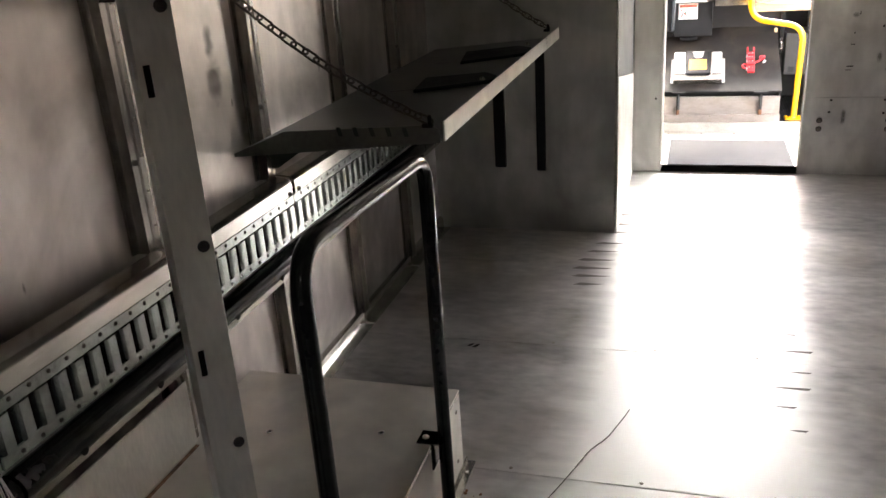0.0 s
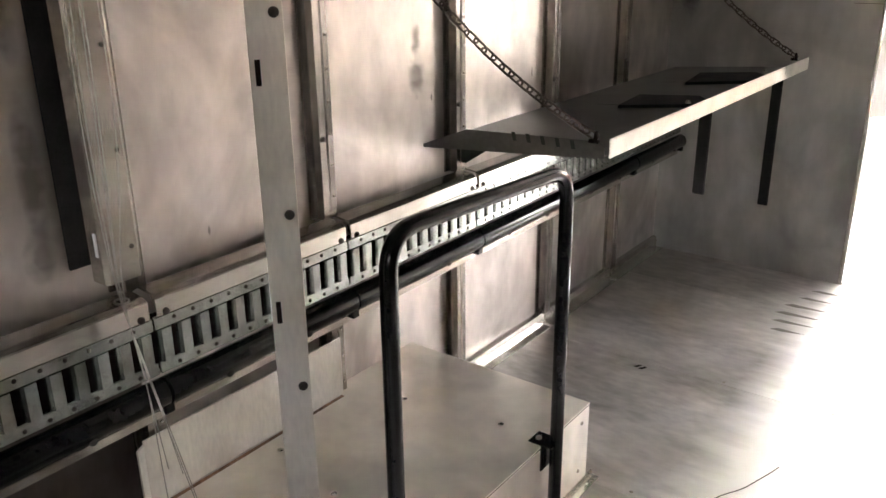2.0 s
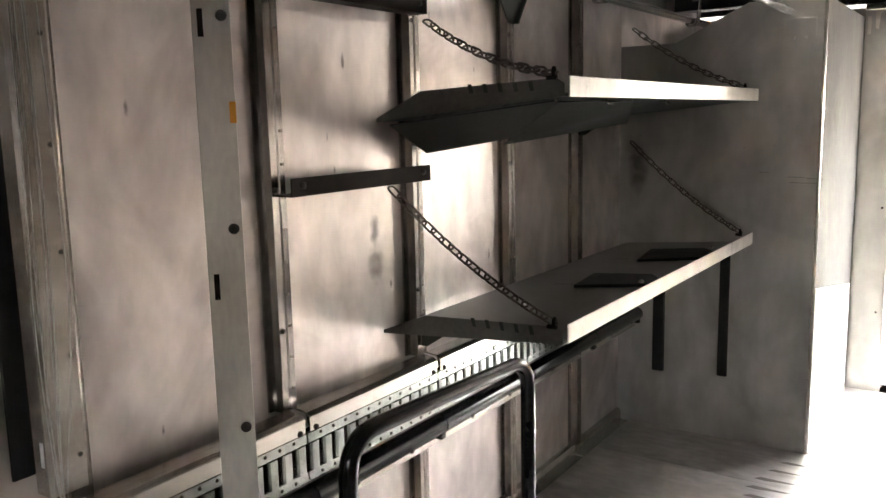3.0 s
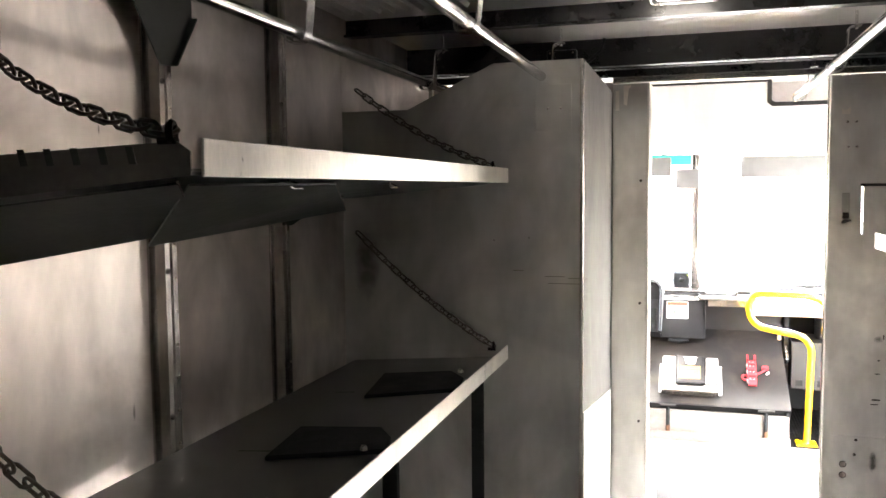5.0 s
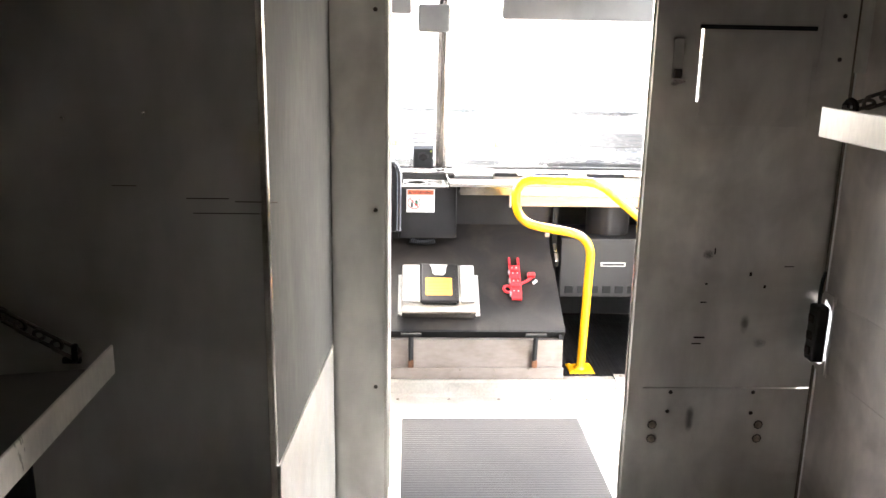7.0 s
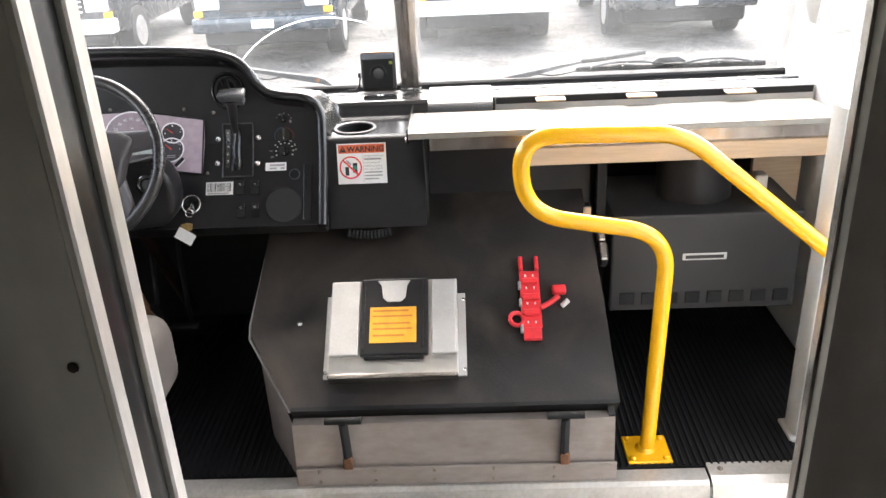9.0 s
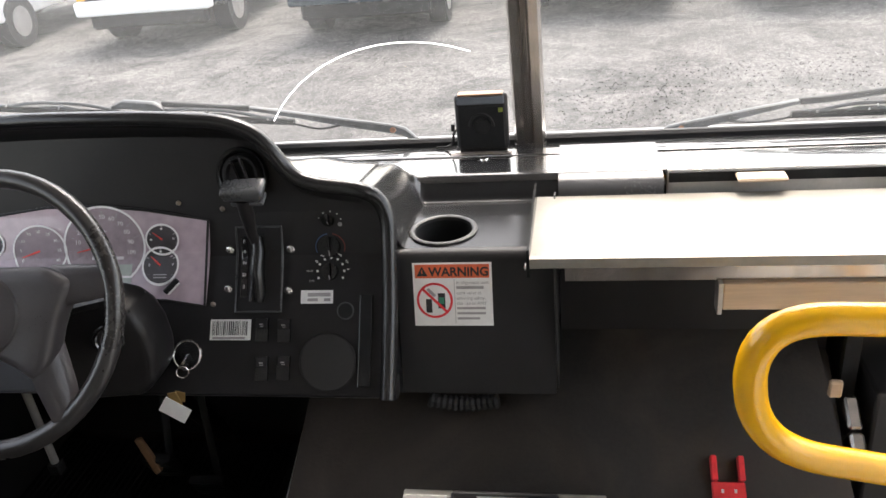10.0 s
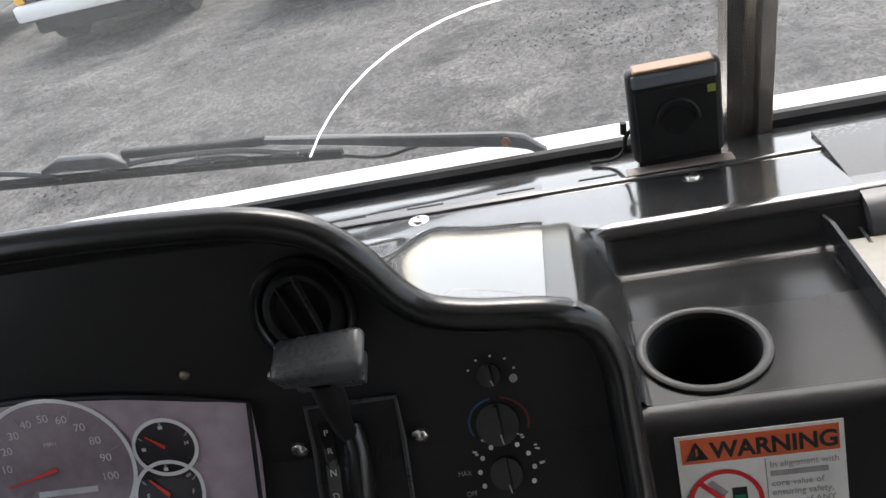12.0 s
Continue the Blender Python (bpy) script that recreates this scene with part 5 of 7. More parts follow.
part("roof_front", box(LW - 0.06, RW + 0.06, 6.60, 6.75, 1.79, CEIL + 0.04), M_WHITE, cowl)


def strap(pts, h, d, bm=None):
    """A flat bar along points: h high, d deep, its heights given point by point."""
    own = bmesh.new()
    rings = []
    for p, hh in zip(pts, h):
        p = Vector(p)
        rings.append([own.verts.new(p + Vector((0, a * d, b * hh))) for a, b in ((-0.5, -0.35), (-0.3, -0.5), (0.3, -0.5), (0.5, -0.35), (0.5, 0.35), (0.3, 0.5), (-0.3, 0.5), (-0.5, 0.35))])
    for a, b in zip(rings, rings[1:]):
        for k in range(8):
            own.faces.new((a[k], a[(k + 1) % 8], b[(k + 1) % 8], b[k]))
    own.faces.new(rings[0][::-1])
    own.faces.new(rings[-1])
    return join(bm, own)


def wiper(arm, blade, label):
    """A wiper: arm from its pivot to the channel, the clip that holds the blade, yokes, blade and washer hose."""
    px, pz = arm[0]
    ex, ez = arm[-1]
    s = 1 if ex > px else -1
    t = thing("wiper", (px, 6.90, pz - 0.02), label, "wiper", "wipers")
    part("pivot", rod((px, 6.885, pz - 0.045), (px, 6.905, pz - 0.004), 0.015, 14), M_DASH, t, smooth=True)
    part("arm", strap([(x, 6.897, z) for x, z in arm], [0.012, 0.021, 0.021, 0.018, 0.014, 0.009], 0.014), M_WIPER, t, smooth=True)
    nut = rod((arm[2][0], 6.889, arm[2][1]), (arm[2][0], 6.880, arm[2][1] + 0.003), 0.0065, 6)
    part("pivot_nut", nut, M_RUST, t, "rusty nut")
    part("channel", strap([(ex - s * 0.004, 6.893, ez + 0.001), (ex + s * 0.05, 6.890, ez + 0.005), (ex + s * 0.195, 6.886, ez + 0.022)], [0.013, 0.014, 0.012], 0.011), M_RUBBER, t, smooth=True)
    bx0, bz0 = blade[0]
    bx1, bz1 = blade[-1]

    def on(f, up):
        return Vector((bx0 + (bx1 - bx0) * f, 6.876, bz0 + (bz1 - bz0) * f + up))
    part("clip_housing", strap([on(0.40, 0.016), on(0.43, 0.024), on(0.53, 0.026), on(0.57, 0.018)], [0.010, 0.021, 0.020, 0.008], 0.016), M_WIPER, t, smooth=True)
    part("blade_rail", tube([on(0, 0.006), on(0.5, 0.007), on(1, 0.006)], 0.0038, 6), M_DASH, t)
    part("rubber_edge", strap([on(0, -0.001), on(0.5, 0.0), on(1, -0.001)], [0.009, 0.010, 0.009], 0.005), M_RUBBER, t)
    part("blade_end", strap([on(-0.012, 0.002), on(0.03, 0.003), on(0.052, 0.002)], [0.014, 0.015, 0.011], 0.012), M_RUBBER, t)
    for f0, f1, up in ((0.06, 0.46, 0.022), (0.54, 0.93, 0.022), (0.16, 0.31, 0.012), (0.68, 0.82, 0.012), (0.02, 0.12, 0.010), (0.88, 0.98, 0.010)):
        part("yoke", tube(rounded([on(f0, 0.006), on(f0 + (f1 - f0) * 0.3, up), on(f0 + (f1 - f0) * 0.75, up * 0.95), on(f1, 0.008)], 0.04, 4), 0.0042, 6, flat=0.8), M_WIPER, t, smooth=True)
        part("yoke_pin", rod(on(f0 + (f1 - f0) * 0.5, up * 0.85) - Vector((0, 0.007, 0)), on(f0 + (f1 - f0) * 0.5, up * 0.85) + Vector((0, 0.006, 0)), 0.0028, 8), M_CHROME, t)
    a1 = Vector((arm[3][0], 6.893, arm[3][1]))
    part("washer_hose", tube(rounded([on(0.0, 0.0), on(-0.04, -0.006), a1 + Vector((s * 0.05, 0, -0.014)), a1 + Vector((-s * 0.01, 0, -0.004))], 0.03, 4), 0.0026, 6), M_RUBBER, t, smooth=True)


wiper([(-0.163, 0.849), (-0.190, 0.870), (-0.215, 0.878), (-0.331, 0.899), (-0.428, 0.919), (-0.540, 0.940)], [(-0.440, 0.908), (-1.16, 0.973)], "grey black windshield wiper parked on the driver's side")
wiper([(0.345, 0.838), (0.372, 0.851), (0.396, 0.856), (0.489, 0.874), (0.560, 0.889), (0.630, 0.902)], [(0.615, 0.879), (1.20, 0.876)], "grey black windshield wiper parked on the passenger side")

# header panel over the windshield, visors, mirror
head = thing("header_panel", (0.3, 6.45, 1.76), "brushed aluminium panel above the windshield with a dark cut-out", "panel", kind="structure")
part("sheet", prism([(LW + 0.005, 1.765), (RW - 0.005, 1.765), (RW - 0.005, 2.05), (0.52, 2.05), (0.50, 2.07), (0.50, 2.20), (LW + 0.005, 2.20)], "y", 6.45, 6.455), M_HEADER, head)
part("lower_trim", box(LW + 0.005, RW - 0.005, 6.445, 6.60, 1.752, 1.764, 0.002), M_WHITE, head)
part("dark_trim", box(-0.9, 0.49, 6.440, 6.449, 2.185, 2.205, 0.003), M_RUBBER, head)
part("dark_trim", prism([(0.49, 2.205), (0.515, 2.205), (0.515, 2.075), (0.535, 2.06), (RW - 0.01, 2.06), (RW - 0.01, 2.035), (0.52, 2.035), (0.49, 2.06)], "y", 6.440, 6.449), M_RUBBER, head)
part("recess_back", box(0.5, RW, 6.60, 6.61, 2.04, CEIL), M_HEADER, head)
heads("pull", [(0.20, 6.46, 1.752), (-0.12, 6.46, 1.752)], 0.02, -0.006, "z", M_RUBBER, head)
visor = thing("sun_visor", (0.72, 6.50, 1.68), "grey padded sun visor", "visor")
part("pad", box(0.345, 1.15, 6.49, 6.515, 1.60, 1.735, 0.012, 3), M_VISOR, visor, smooth=True)
part("hinge", rod((0.36, 6.502, 1.742), (1.13, 6.502, 1.742), 0.006, 8), M_GALV, visor)
mirror = thing("interior_mirror", (0.04, 6.5, 1.6), "grey interior mirror seen from behind its arm", "mirror")
part("back", box(-0.045, 0.10, 6.44, 6.465, 1.535, 1.66, 0.014, 3), M_VISOR, mirror, smooth=True)
part("arm", tube(rounded([(0.06, 6.465, 1.64), (0.068, 6.48, 1.70), (0.066, 6.50, 1.752)], 0.02), 0.009, 8), M_RUBBER, mirror)
part("cord", tube(rounded([(0.10, 6.47, 1.60), (0.125, 6.48, 1.66), (0.11, 6.49, 1.752)], 0.03), 0.003, 6), M_RUBBER, mirror)
visor_l = thing("sun_visor", (-0.2, 6.5, 1.68), "grey padded sun visor", "visor")
part("pad", box(-0.95, -0.075, 6.49, 6.515, 1.615, 1.735, 0.012, 3), M_VISOR, visor_l, smooth=True)

# ---- engine cover between the seats ----
A = math.atan(0.72)
UY, UZ = math.cos(A), math.sin(A)


def hp(x, s, n):
    """A point on the sloping engine cover: across, up the slope, off the surface."""
    return Vector((x, 5.95 + s * UY - n * UZ, 0.27 + s * UZ + n * UY))


def slab(x0, x1, s0, s1, n0, n1, bev=0.0, seg=1, bm=None):
    own = box(x0, x1, s0, s1, n0, n1, bev, seg)
    for v in own.verts:
        v.co = hp(v.co.x, v.co.y, v.co.z)
    return join(bm, own)


def plate(pts, n0, n1, bm=None):
    own = prism(pts, "z", n0, n1)
    for v in own.verts:
        v.co = hp(v.co.x, v.co.y, v.co.z)
    return join(bm, own)


hood = thing("engine_cover", (0.2, 6.2, CF), "engine cover with a black mat top and riveted metal base", "engine cover")
outline = [(-0.205, 0.0), (0.612, 0.0), (0.60, 0.33), (0.575, 0.66), (-0.29, 0.66), (-0.325, 0.24), (-0.32, 0.20)]
part("mat_top", plate(outline, -0.035, 0.0), M_MAT, hood, "black rubber mat top")
bm = plate([(-0.202, -0.004), (0.610, -0.004), (0.610, 0.006), (-0.202, 0.006)], -0.075, 0.001)
part("mat_front_edge", bm, M_RUBBER, hood)
part("base_front", prism([(5.935, 0.235), (5.925, 0.13), (5.92, CF), (5.93, CF), (5.955, 0.20), (5.965, 0.235)], "x", -0.20, 0.60), M_BASE, hood, "bare metal riveted base")
part("base_strip", box(-0.20, 0.605, 5.912, 5.9195, CF + 0.001, 0.115, 0.002), M_BASE, hood)
heads("rivet", [(x, 5.912, z) for x in (-0.14, 0.0, 0.15, 0.30, 0.45) for z in (0.105, 0.075)], 0.005, 0.003, "-y", M_SCREW, hood)
part("side_right", prism([(5.94, CF), (5.94, 0.24), (6.44, 0.595), (6.70, 0.595), (6.70, CF)], "x", 0.585, 0.60), M_HEATER, hood)
part("side_left", prism([(6.12, CF), (6.12, 0.36), (6.44, 0.595), (6.70, 0.595), (6.70, CF)], "x", -0.305, -0.29), M_HEATER, hood)
part("side_corner", loft([[(-0.20, 5.935, CF), (-0.305, 6.12, CF)], [(-0.20, 5.945, 0.23), (-0.31, 6.125, 0.355)]]), M_BASE, hood)
part("mat_piping", tube([hp(-0.205, -0.002, -0.012), hp(-0.328, 0.20, -0.012), hp(-0.332, 0.25, -0.02), hp(-0.305, 0.5, -0.02)], 0.004, 6), M_LGREY, hood)
for x in (-0.065, 0.475):
    h = part("latch", tube(rounded([(x, 5.918, 0.135), (x, 5.912, 0.20), (x, 5.900, 0.262)], 0.03), 0.013, 8, flat=0.7), M_RUBBER, hood, "black rubber pull latch", smooth=True)
    part("latch_bar", rod((x - 0.045, 5.902, 0.268), (x + 0.045, 5.902, 0.268), 0.009, 10), M_RUBBER, h, smooth=True)
    part("latch_hook", box(x - 0.012, x + 0.012, 5.905, 5.918, 0.115, 0.15, 0.003), M_RUST, h)
for s in (0.50, 0.44):
    part("hinge", slab(0.606, 0.628, s - 0.045, s + 0.01, -0.04, 0.006, 0.004), M_RIB, hood)
b1 = part("knob", dome(0.009, 0.007, 10), M_CHROME, hood)
b1.location = hp(-0.195, 0.235, 0.004) - world_of(hood)

# electronic unit strapped on the cover
def uhp(x, s, n):
    return hp(x - 0.006, s + 0.016, n)


def uslab(x0, x1, s0, s1, n0, n1, bev=0.0, seg=1):
    return slab(x0 - 0.006, x1 - 0.006, s0 + 0.016, s1 + 0.016, n0, n1, bev, seg)


def uplate(pts, n0, n1):
    return plate([(x - 0.006, s + 0.016) for x, s in pts], n0, n1)


unit = thing("mounted_unit", uhp(0.06, 0.2, 0.0), "black unit with an orange label between grey rails", "electronic unit")
part("base_plate", uslab(-0.118, 0.246, 0.060, 0.29, 0.001, 0.008, 0.001), M_LGREY, unit, "grey metal flange")
part("bracket_front", uslab(-0.10, 0.225, 0.045, 0.055, 0.0085, 0.05, 0.002), M_RIB, unit)
part("bracket_box", uslab(-0.10, 0.225, 0.0555, 0.315, 0.0085, 0.046, 0.002), M_BULK, unit)
for x0, x1 in ((-0.098, -0.024), (0.160, 0.222)):
    part("grey_rail", uslab(x0, x1, 0.100, 0.305, 0.0465, 0.062, 0.003, 2), M_LGREY, unit, "light grey painted rail")
part("black_unit", uslab(-0.020, 0.152, 0.098, 0.312, 0.0465, 0.064, 0.005, 2), M_DASH, unit)
for x in (-0.012, 0.138, 0.148):
    part("unit_rib", uslab(x - 0.003, x + 0.003, 0.115, 0.30, 0.0642, 0.068, 0.001), M_DASH, unit)
part("unit_front", uslab(-0.010, 0.140, 0.092, 0.098, 0.03, 0.062, 0.002), M_RUBBER, unit)
part("orange_label", uslab(0.004, 0.122, 0.130, 0.228, 0.0642, 0.0655), M_ORANGE, unit, "orange warning label")
for s, w in ((0.218, 0.09), (0.203, 0.10), (0.183, 0.095), (0.168, 0.10), (0.150, 0.08)):
    part("label_line", uslab(0.012, 0.012 + w, s - 0.003, s + 0.002, 0.0656, 0.0659), M_LABELINK, unit)
part("white_tag", uplate([(0.022, 0.303), (0.106, 0.303), (0.098, 0.29), (0.094, 0.255), (0.082, 0.243), (0.048, 0.243), (0.036, 0.255), (0.032, 0.29)], 0.0642, 0.0665), M_LGREY, unit)
heads("bracket_bolt", [uhp(0.24, 0.075, 0.008), uhp(0.24, 0.27, 0.008), uhp(-0.113, 0.075, 0.008)], 0.006, 0.006, "z", M_CHROME, unit)

red = thing("red_holder", hp(0.4, 0.28, 0), "red moulded plastic holder lying on the mat", "holder")
bm = slab(0.385, 0.437, 0.20, 0.365, 0.002, 0.010, 0.002)
for x in (0.385, 0.427):
    slab(x, x + 0.010, 0.365, 0.405, 0.002, 0.020, 0.002, bm=bm)
for s in (0.24, 0.285, 0.33):
    slab(0.389, 0.433, s - 0.008, s + 0.008, 0.010, 0.024, 0.003, bm=bm)
part("body", bm, M_RED, red)
part("clip_ring", ring(hp(0.372, 0.225, 0.010), 0.018, 0.006, (0.2, -UZ, UY), 16, 6), M_RED, red, smooth=True)
part("foot", slab(0.388, 0.434, 0.165, 0.20, 0.002, 0.016, 0.003), M_RED, red)
for s in (0.195, 0.27, 0.32):
    part("grey_pad", slab(0.380, 0.388, s - 0.010, s + 0.012, 0.004, 0.018, 0.002), M_GREYINK, red)
part("side_arm", tube([hp(0.437, 0.255, 0.012), hp(0.462, 0.268, 0.014), hp(0.484, 0.285, 0.016)], 0.007, 8), M_RED, red, smooth=True)
part("side_cup", slab(0.468, 0.505, 0.292, 0.318, 0.002, 0.022, 0.006, 2), M_RED, red)
part("white_tip", rod(hp(0.492, 0.262, 0.004), hp(0.508, 0.272, 0.016), 0.007, 8), M_PAPER, red)
for s in (0.215, 0.262, 0.307, 0.35):
    part("rivet_mark", slab(0.399, 0.403, s - 0.003, s + 0.003, 0.0242 if s in (0.262, 0.307) else 0.0102, 0.0255 if s in (0.262, 0.307) else 0.0115), M_PAPER, red)
    part("rivet_mark", slab(0.419, 0.423, s - 0.003, s + 0.003, 0.0242 if s in (0.262, 0.307) else 0.0102, 0.0255 if s in (0.262, 0.307) else 0.0115), M_PAPER, red)

# ---- yellow grab rail ----
rail_y = thing("grab_rail", (0.715, 6.02, CF), "yellow painted tubular grab rail with a bolted foot", "grab rail")
RY = 6.03
pts = [(0.703, RY - 0.01, CF + 0.008), (0.722, RY, 0.679), (0.388, RY, 0.741), (0.372, RY, 0.930), (0.738, RY, 0.921), (1.100, RY + 0.012, 0.617)]


def arcs(pts, rs, n=10):
    pts = [Vector(p) for p in pts]
    out = [pts[0]]
    for a, b, c, r in zip(pts, pts[1:], pts[2:], rs):
        d0, d1 = (a - b), (c - b)
        p0, p1 = b + d0.normalized() * r, b + d1.normalized() * r
        for i in range(n + 1):
            s = i / n
            out.append(p0 * (1 - s) ** 2 + b * 2 * s * (1 - s) + p1 * s * s)
    return out + [pts[-1]]


part("tube", tube(arcs(pts, (0.10, 0.094, 0.094, 0.07)), 0.0195, 18), M_YELLOW, rail_y, smooth=True)
part("foot_plate", box(0.644, 0.759, 5.965, 6.075, CF + 0.0015, CF + 0.011, 0.003), M_YELLOW, rail_y)
part("weld_collar", rod((0.698, RY - 0.01, CF + 0.010), (0.699, RY - 0.01, CF + 0.022), 0.027, 16, r1=0.021), M_YELLOW, rail_y, smooth=True)
heads("foot_bolt", [(0.659, 5.98, CF + 0.011), (0.744, 5.98, CF + 0.011), (0.659, 6.06, CF + 0.011), (0.744, 6.06, CF + 0.011)], 0.009, 0.007, "z", M_YELLOW, rail_y)
part("end_cap", rod((1.097, RY + 0.012, 0.6195), (1.106, RY + 0.0125, 0.612), 0.0205, 16, r1=0.016), M_YELLOW, rail_y, smooth=True)
pillar = thing("door_pillar", (1.13, 6.08, CF), "light grey painted upright at the passenger doorway", "pillar")
part("upright", prism([(1.098, 6.052), (1.150, 6.052), (1.158, 6.060), (1.158, 6.115), (1.150, 6.122), (1.098, 6.122), (1.092, 6.115), (1.092, 6.060)], "z", CF, 0.955), M_PILLAR, pillar, smooth=True)
part("foot", box(1.080, 1.170, 6.040, 6.135, CF, CF + 0.012, 0.003), M_PILLAR, pillar)

# ---- dashboard ----
def ease(a, b, v):
    t = min(1.0, max(0.0, (v - a) / (b - a)))
    return t * t * (3 - 2 * t)


def face_y(z):
    """The instrument face leans away from the driver as it rises."""
    return float(np.interp(z, (0.60, 0.644, 0.70, 0.765, 0.83, 0.90, 1.10), (6.215, 6.25, 6.295, 6.345, 6.393, 6.417, 6.465)))


dash = thing("dashboard", (-0.3, 6.5, 0.6), "black moulded dashboard with a hooded instrument panel", "dashboard", kind="structure")
# instrument face
rim = [(-1.20, 0.644), (-0.125, 0.644), (-0.125, 0.78), (-0.127, 0.89), (-0.140, 0.925), (-0.170, 0.945), (-0.235, 0.953), (-0.270, 0.964),
       (-0.289, 0.984), (-0.308, 1.020), (-0.335, 1.050), (-0.385, 1.068), (-0.50, 1.078), (-0.70, 1.084), (-0.90, 1.080), (-1.20, 1.070)]
bm = bmesh.new()
rows = []
for z in [0.644, 0.672, 0.70, 0.732, 0.765, 0.797, 0.83, 0.865] + [0.90 + k * 0.0142 for k in range(11)]:
    right = -0.125
    zz = z + 0.038 * min(1.0, max(0.0, (z - 0.92) / 0.08))
    for (xa, za), (xb, zb) in zip(rim[1:], rim[2:]):
        if za <= zz <= zb and zb > za:
            right = xa + (xb - xa) * (zz - za) / (zb - za)
    rows.append([(-1.20, face_y(z), z), (right, face_y(z), z), (right, face_y(z) + 0.008, z), (-1.20, face_y(z) + 0.008, z)])
part("instrument_face", loft(rows, closed_u=True), M_DASH, dash)
# rim: a raised rounded bead round the face, and the hood skin behind it
bead = rounded([Vector((x, (face_y(z) if z < 0.93 else face_y(0.93)) - (0.012 if z < 0.93 else 0.022), z)) for x, z in rim[1:]], 0.05, 4)
part("rim", tube(bead, 0.0135, 12), M_RIMBLACK, dash, "glossy rounded rim", smooth=True)
top = [p for p in bead if p.z > 0.940]
soffit = [p for p in bead if p.z > 0.94]
part("hood_soffit", loft([[tuple(p) for p in soffit], [(p.x - 0.004, face_y(p.z - 0.036) + 0.004, p.z - 0.038) for p in soffit]]), M_DASH, dash, smooth=True)
run = [0.0]
for a, b in zip(top, top[1:]):
    run.append(run[-1] + (b - a).length)
top = [Vector([float(np.interp(run[-1] * k / 70, run, [p[c] for p in top])) for c in range(3)]) for k in range(71)]
rows = []
for k in range(17):
    f = k / 16
    row = []
    for p in top:
        zb = 0.862 + max(0.0, p.z - 0.95) * 0.20 - max(0.0, 0.935 - p.z)
        tall = min(1.0, max(0.0, (p.z - 0.965) / 0.06))
        e = 0.42 * f + 0.58 * f ** 5
        e += tall * (f ** 0.72 - e)
        row.append((p.x - 0.004, p.y + 0.004 + (6.66 - p.y) * f, p.z + 0.006 + (zb - 0.006 - p.z) * e))
    rows.append(row)
part("hood_skin", thick(loft(rows), -0.004), M_SADDLE, dash, "satin black moulded top", smooth=True)
side = [p for p in bead if p.x > -0.16 and p.z < 0.85]
rows = [[(p.x + 0.012 * f, p.y + 0.006 + f * 0.17, p.z) for p in side] for f in (0.0, 0.4, 1.0)]
part("side_skin", loft(rows), M_DASHTOP, dash, smooth=True)
part("under_face", prism([(6.244, 0.644), (6.30, 0.60), (6.45, 0.60), (6.45, 0.66)], "x", -1.2, -0.125), M_DASH, dash)
# shelf below the glass, which rounds over into the console's pocket
CT, SH = 0.836, 0.858          # console top and shelf heights
shelf_prof = [(6.640, 0.855), (6.6435, 0.8610), (6.649, 0.8645), (6.656, 0.8658), (6.72, 0.8605), (6.757, 0.8570), (6.7585, 0.8590), (6.7615, 0.8605), (6.80, 0.8565), (6.846, 0.8500)]
for x0, x1 in ((LW + 0.004, -0.175), (0.146, RW - 0.004)):
    part("top_shelf", prism(shelf_prof + [(6.846, 0.80), (6.640, 0.80)], "x", x0, x1), M_DASHTOP, dash, smooth=True)


# cup holder console: one moulded skin with filleted corners
CX, CY, CR = -0.048, 6.464, 0.0505
nx, ny = 80, 160
face_prof = list(zip(*([(6.40, CT), (6.52, CT - 0.001), (6.602, CT - 0.012), (6.611, CT - 0.0115), (6.617, CT - 0.008), (6.621, CT - 0.002), (6.635, 0.850), (6.639, 0.8565), (6.643, 0.8612), (6.648, 0.8645)] + shelf_prof[3:])))
grid = []
for j in range(ny + 1):
    y = 6.400 + 0.446 * j / ny
    row = []
    back = float(np.interp(y, face_prof[0], face_prof[1]))
    for i in range(nx + 1):
        x = -0.175 + 0.321 * i / nx
        z = back
        f = min(1.0, max(0.0, (y - 6.410) / 0.250))
        bank = 0.949 - 0.087 * (0.42 * f + 0.58 * f ** 5)
        z += max(0.0, bank - z) * ease(-0.104, -0.152, x) * ease(6.70, 6.66, y)
        row.append((x, y, z))
    grid.append(row)


def skin(j0, j1, i0=0, i1=nx):
    """A stretch of the console's skin, with the cup's hole left open."""
    own = bmesh.new()
    vs = [[own.verts.new(p) for p in row] for row in grid[j0:j1 + 1]]
    for a, b in zip(vs, vs[1:]):
        for i in range(i0, i1):
            c = (a[i].co + b[i + 1].co) / 2
            if (c.x - CX) ** 2 + (c.y - CY) ** 2 > 0.0525 ** 2:
                own.faces.new((a[i], a[i + 1], b[i + 1], b[i]))
    bmesh.ops.delete(own, geom=[v for v in own.verts if not v.link_faces], context="VERTS")
    return own


part("saddle_flank", skin(0, 85, 0, 15), M_FLANK, dash, smooth=True)
part("console_top", skin(0, 85, 15), M_CONSOLE, dash, "grained black console top", smooth=True)
part("pocket", skin(85, ny), M_DASHTOP, dash, "glossy black moulded shelf with a rounded front", smooth=True)
part("ledge_strip", prism([(6.764, 0.8608), (6.7665, 0.8618), (6.786, 0.8594), (6.788, 0.8580)], "x", -0.072, 0.052), M_BASE, dash, "tan tape strip on the ledge")
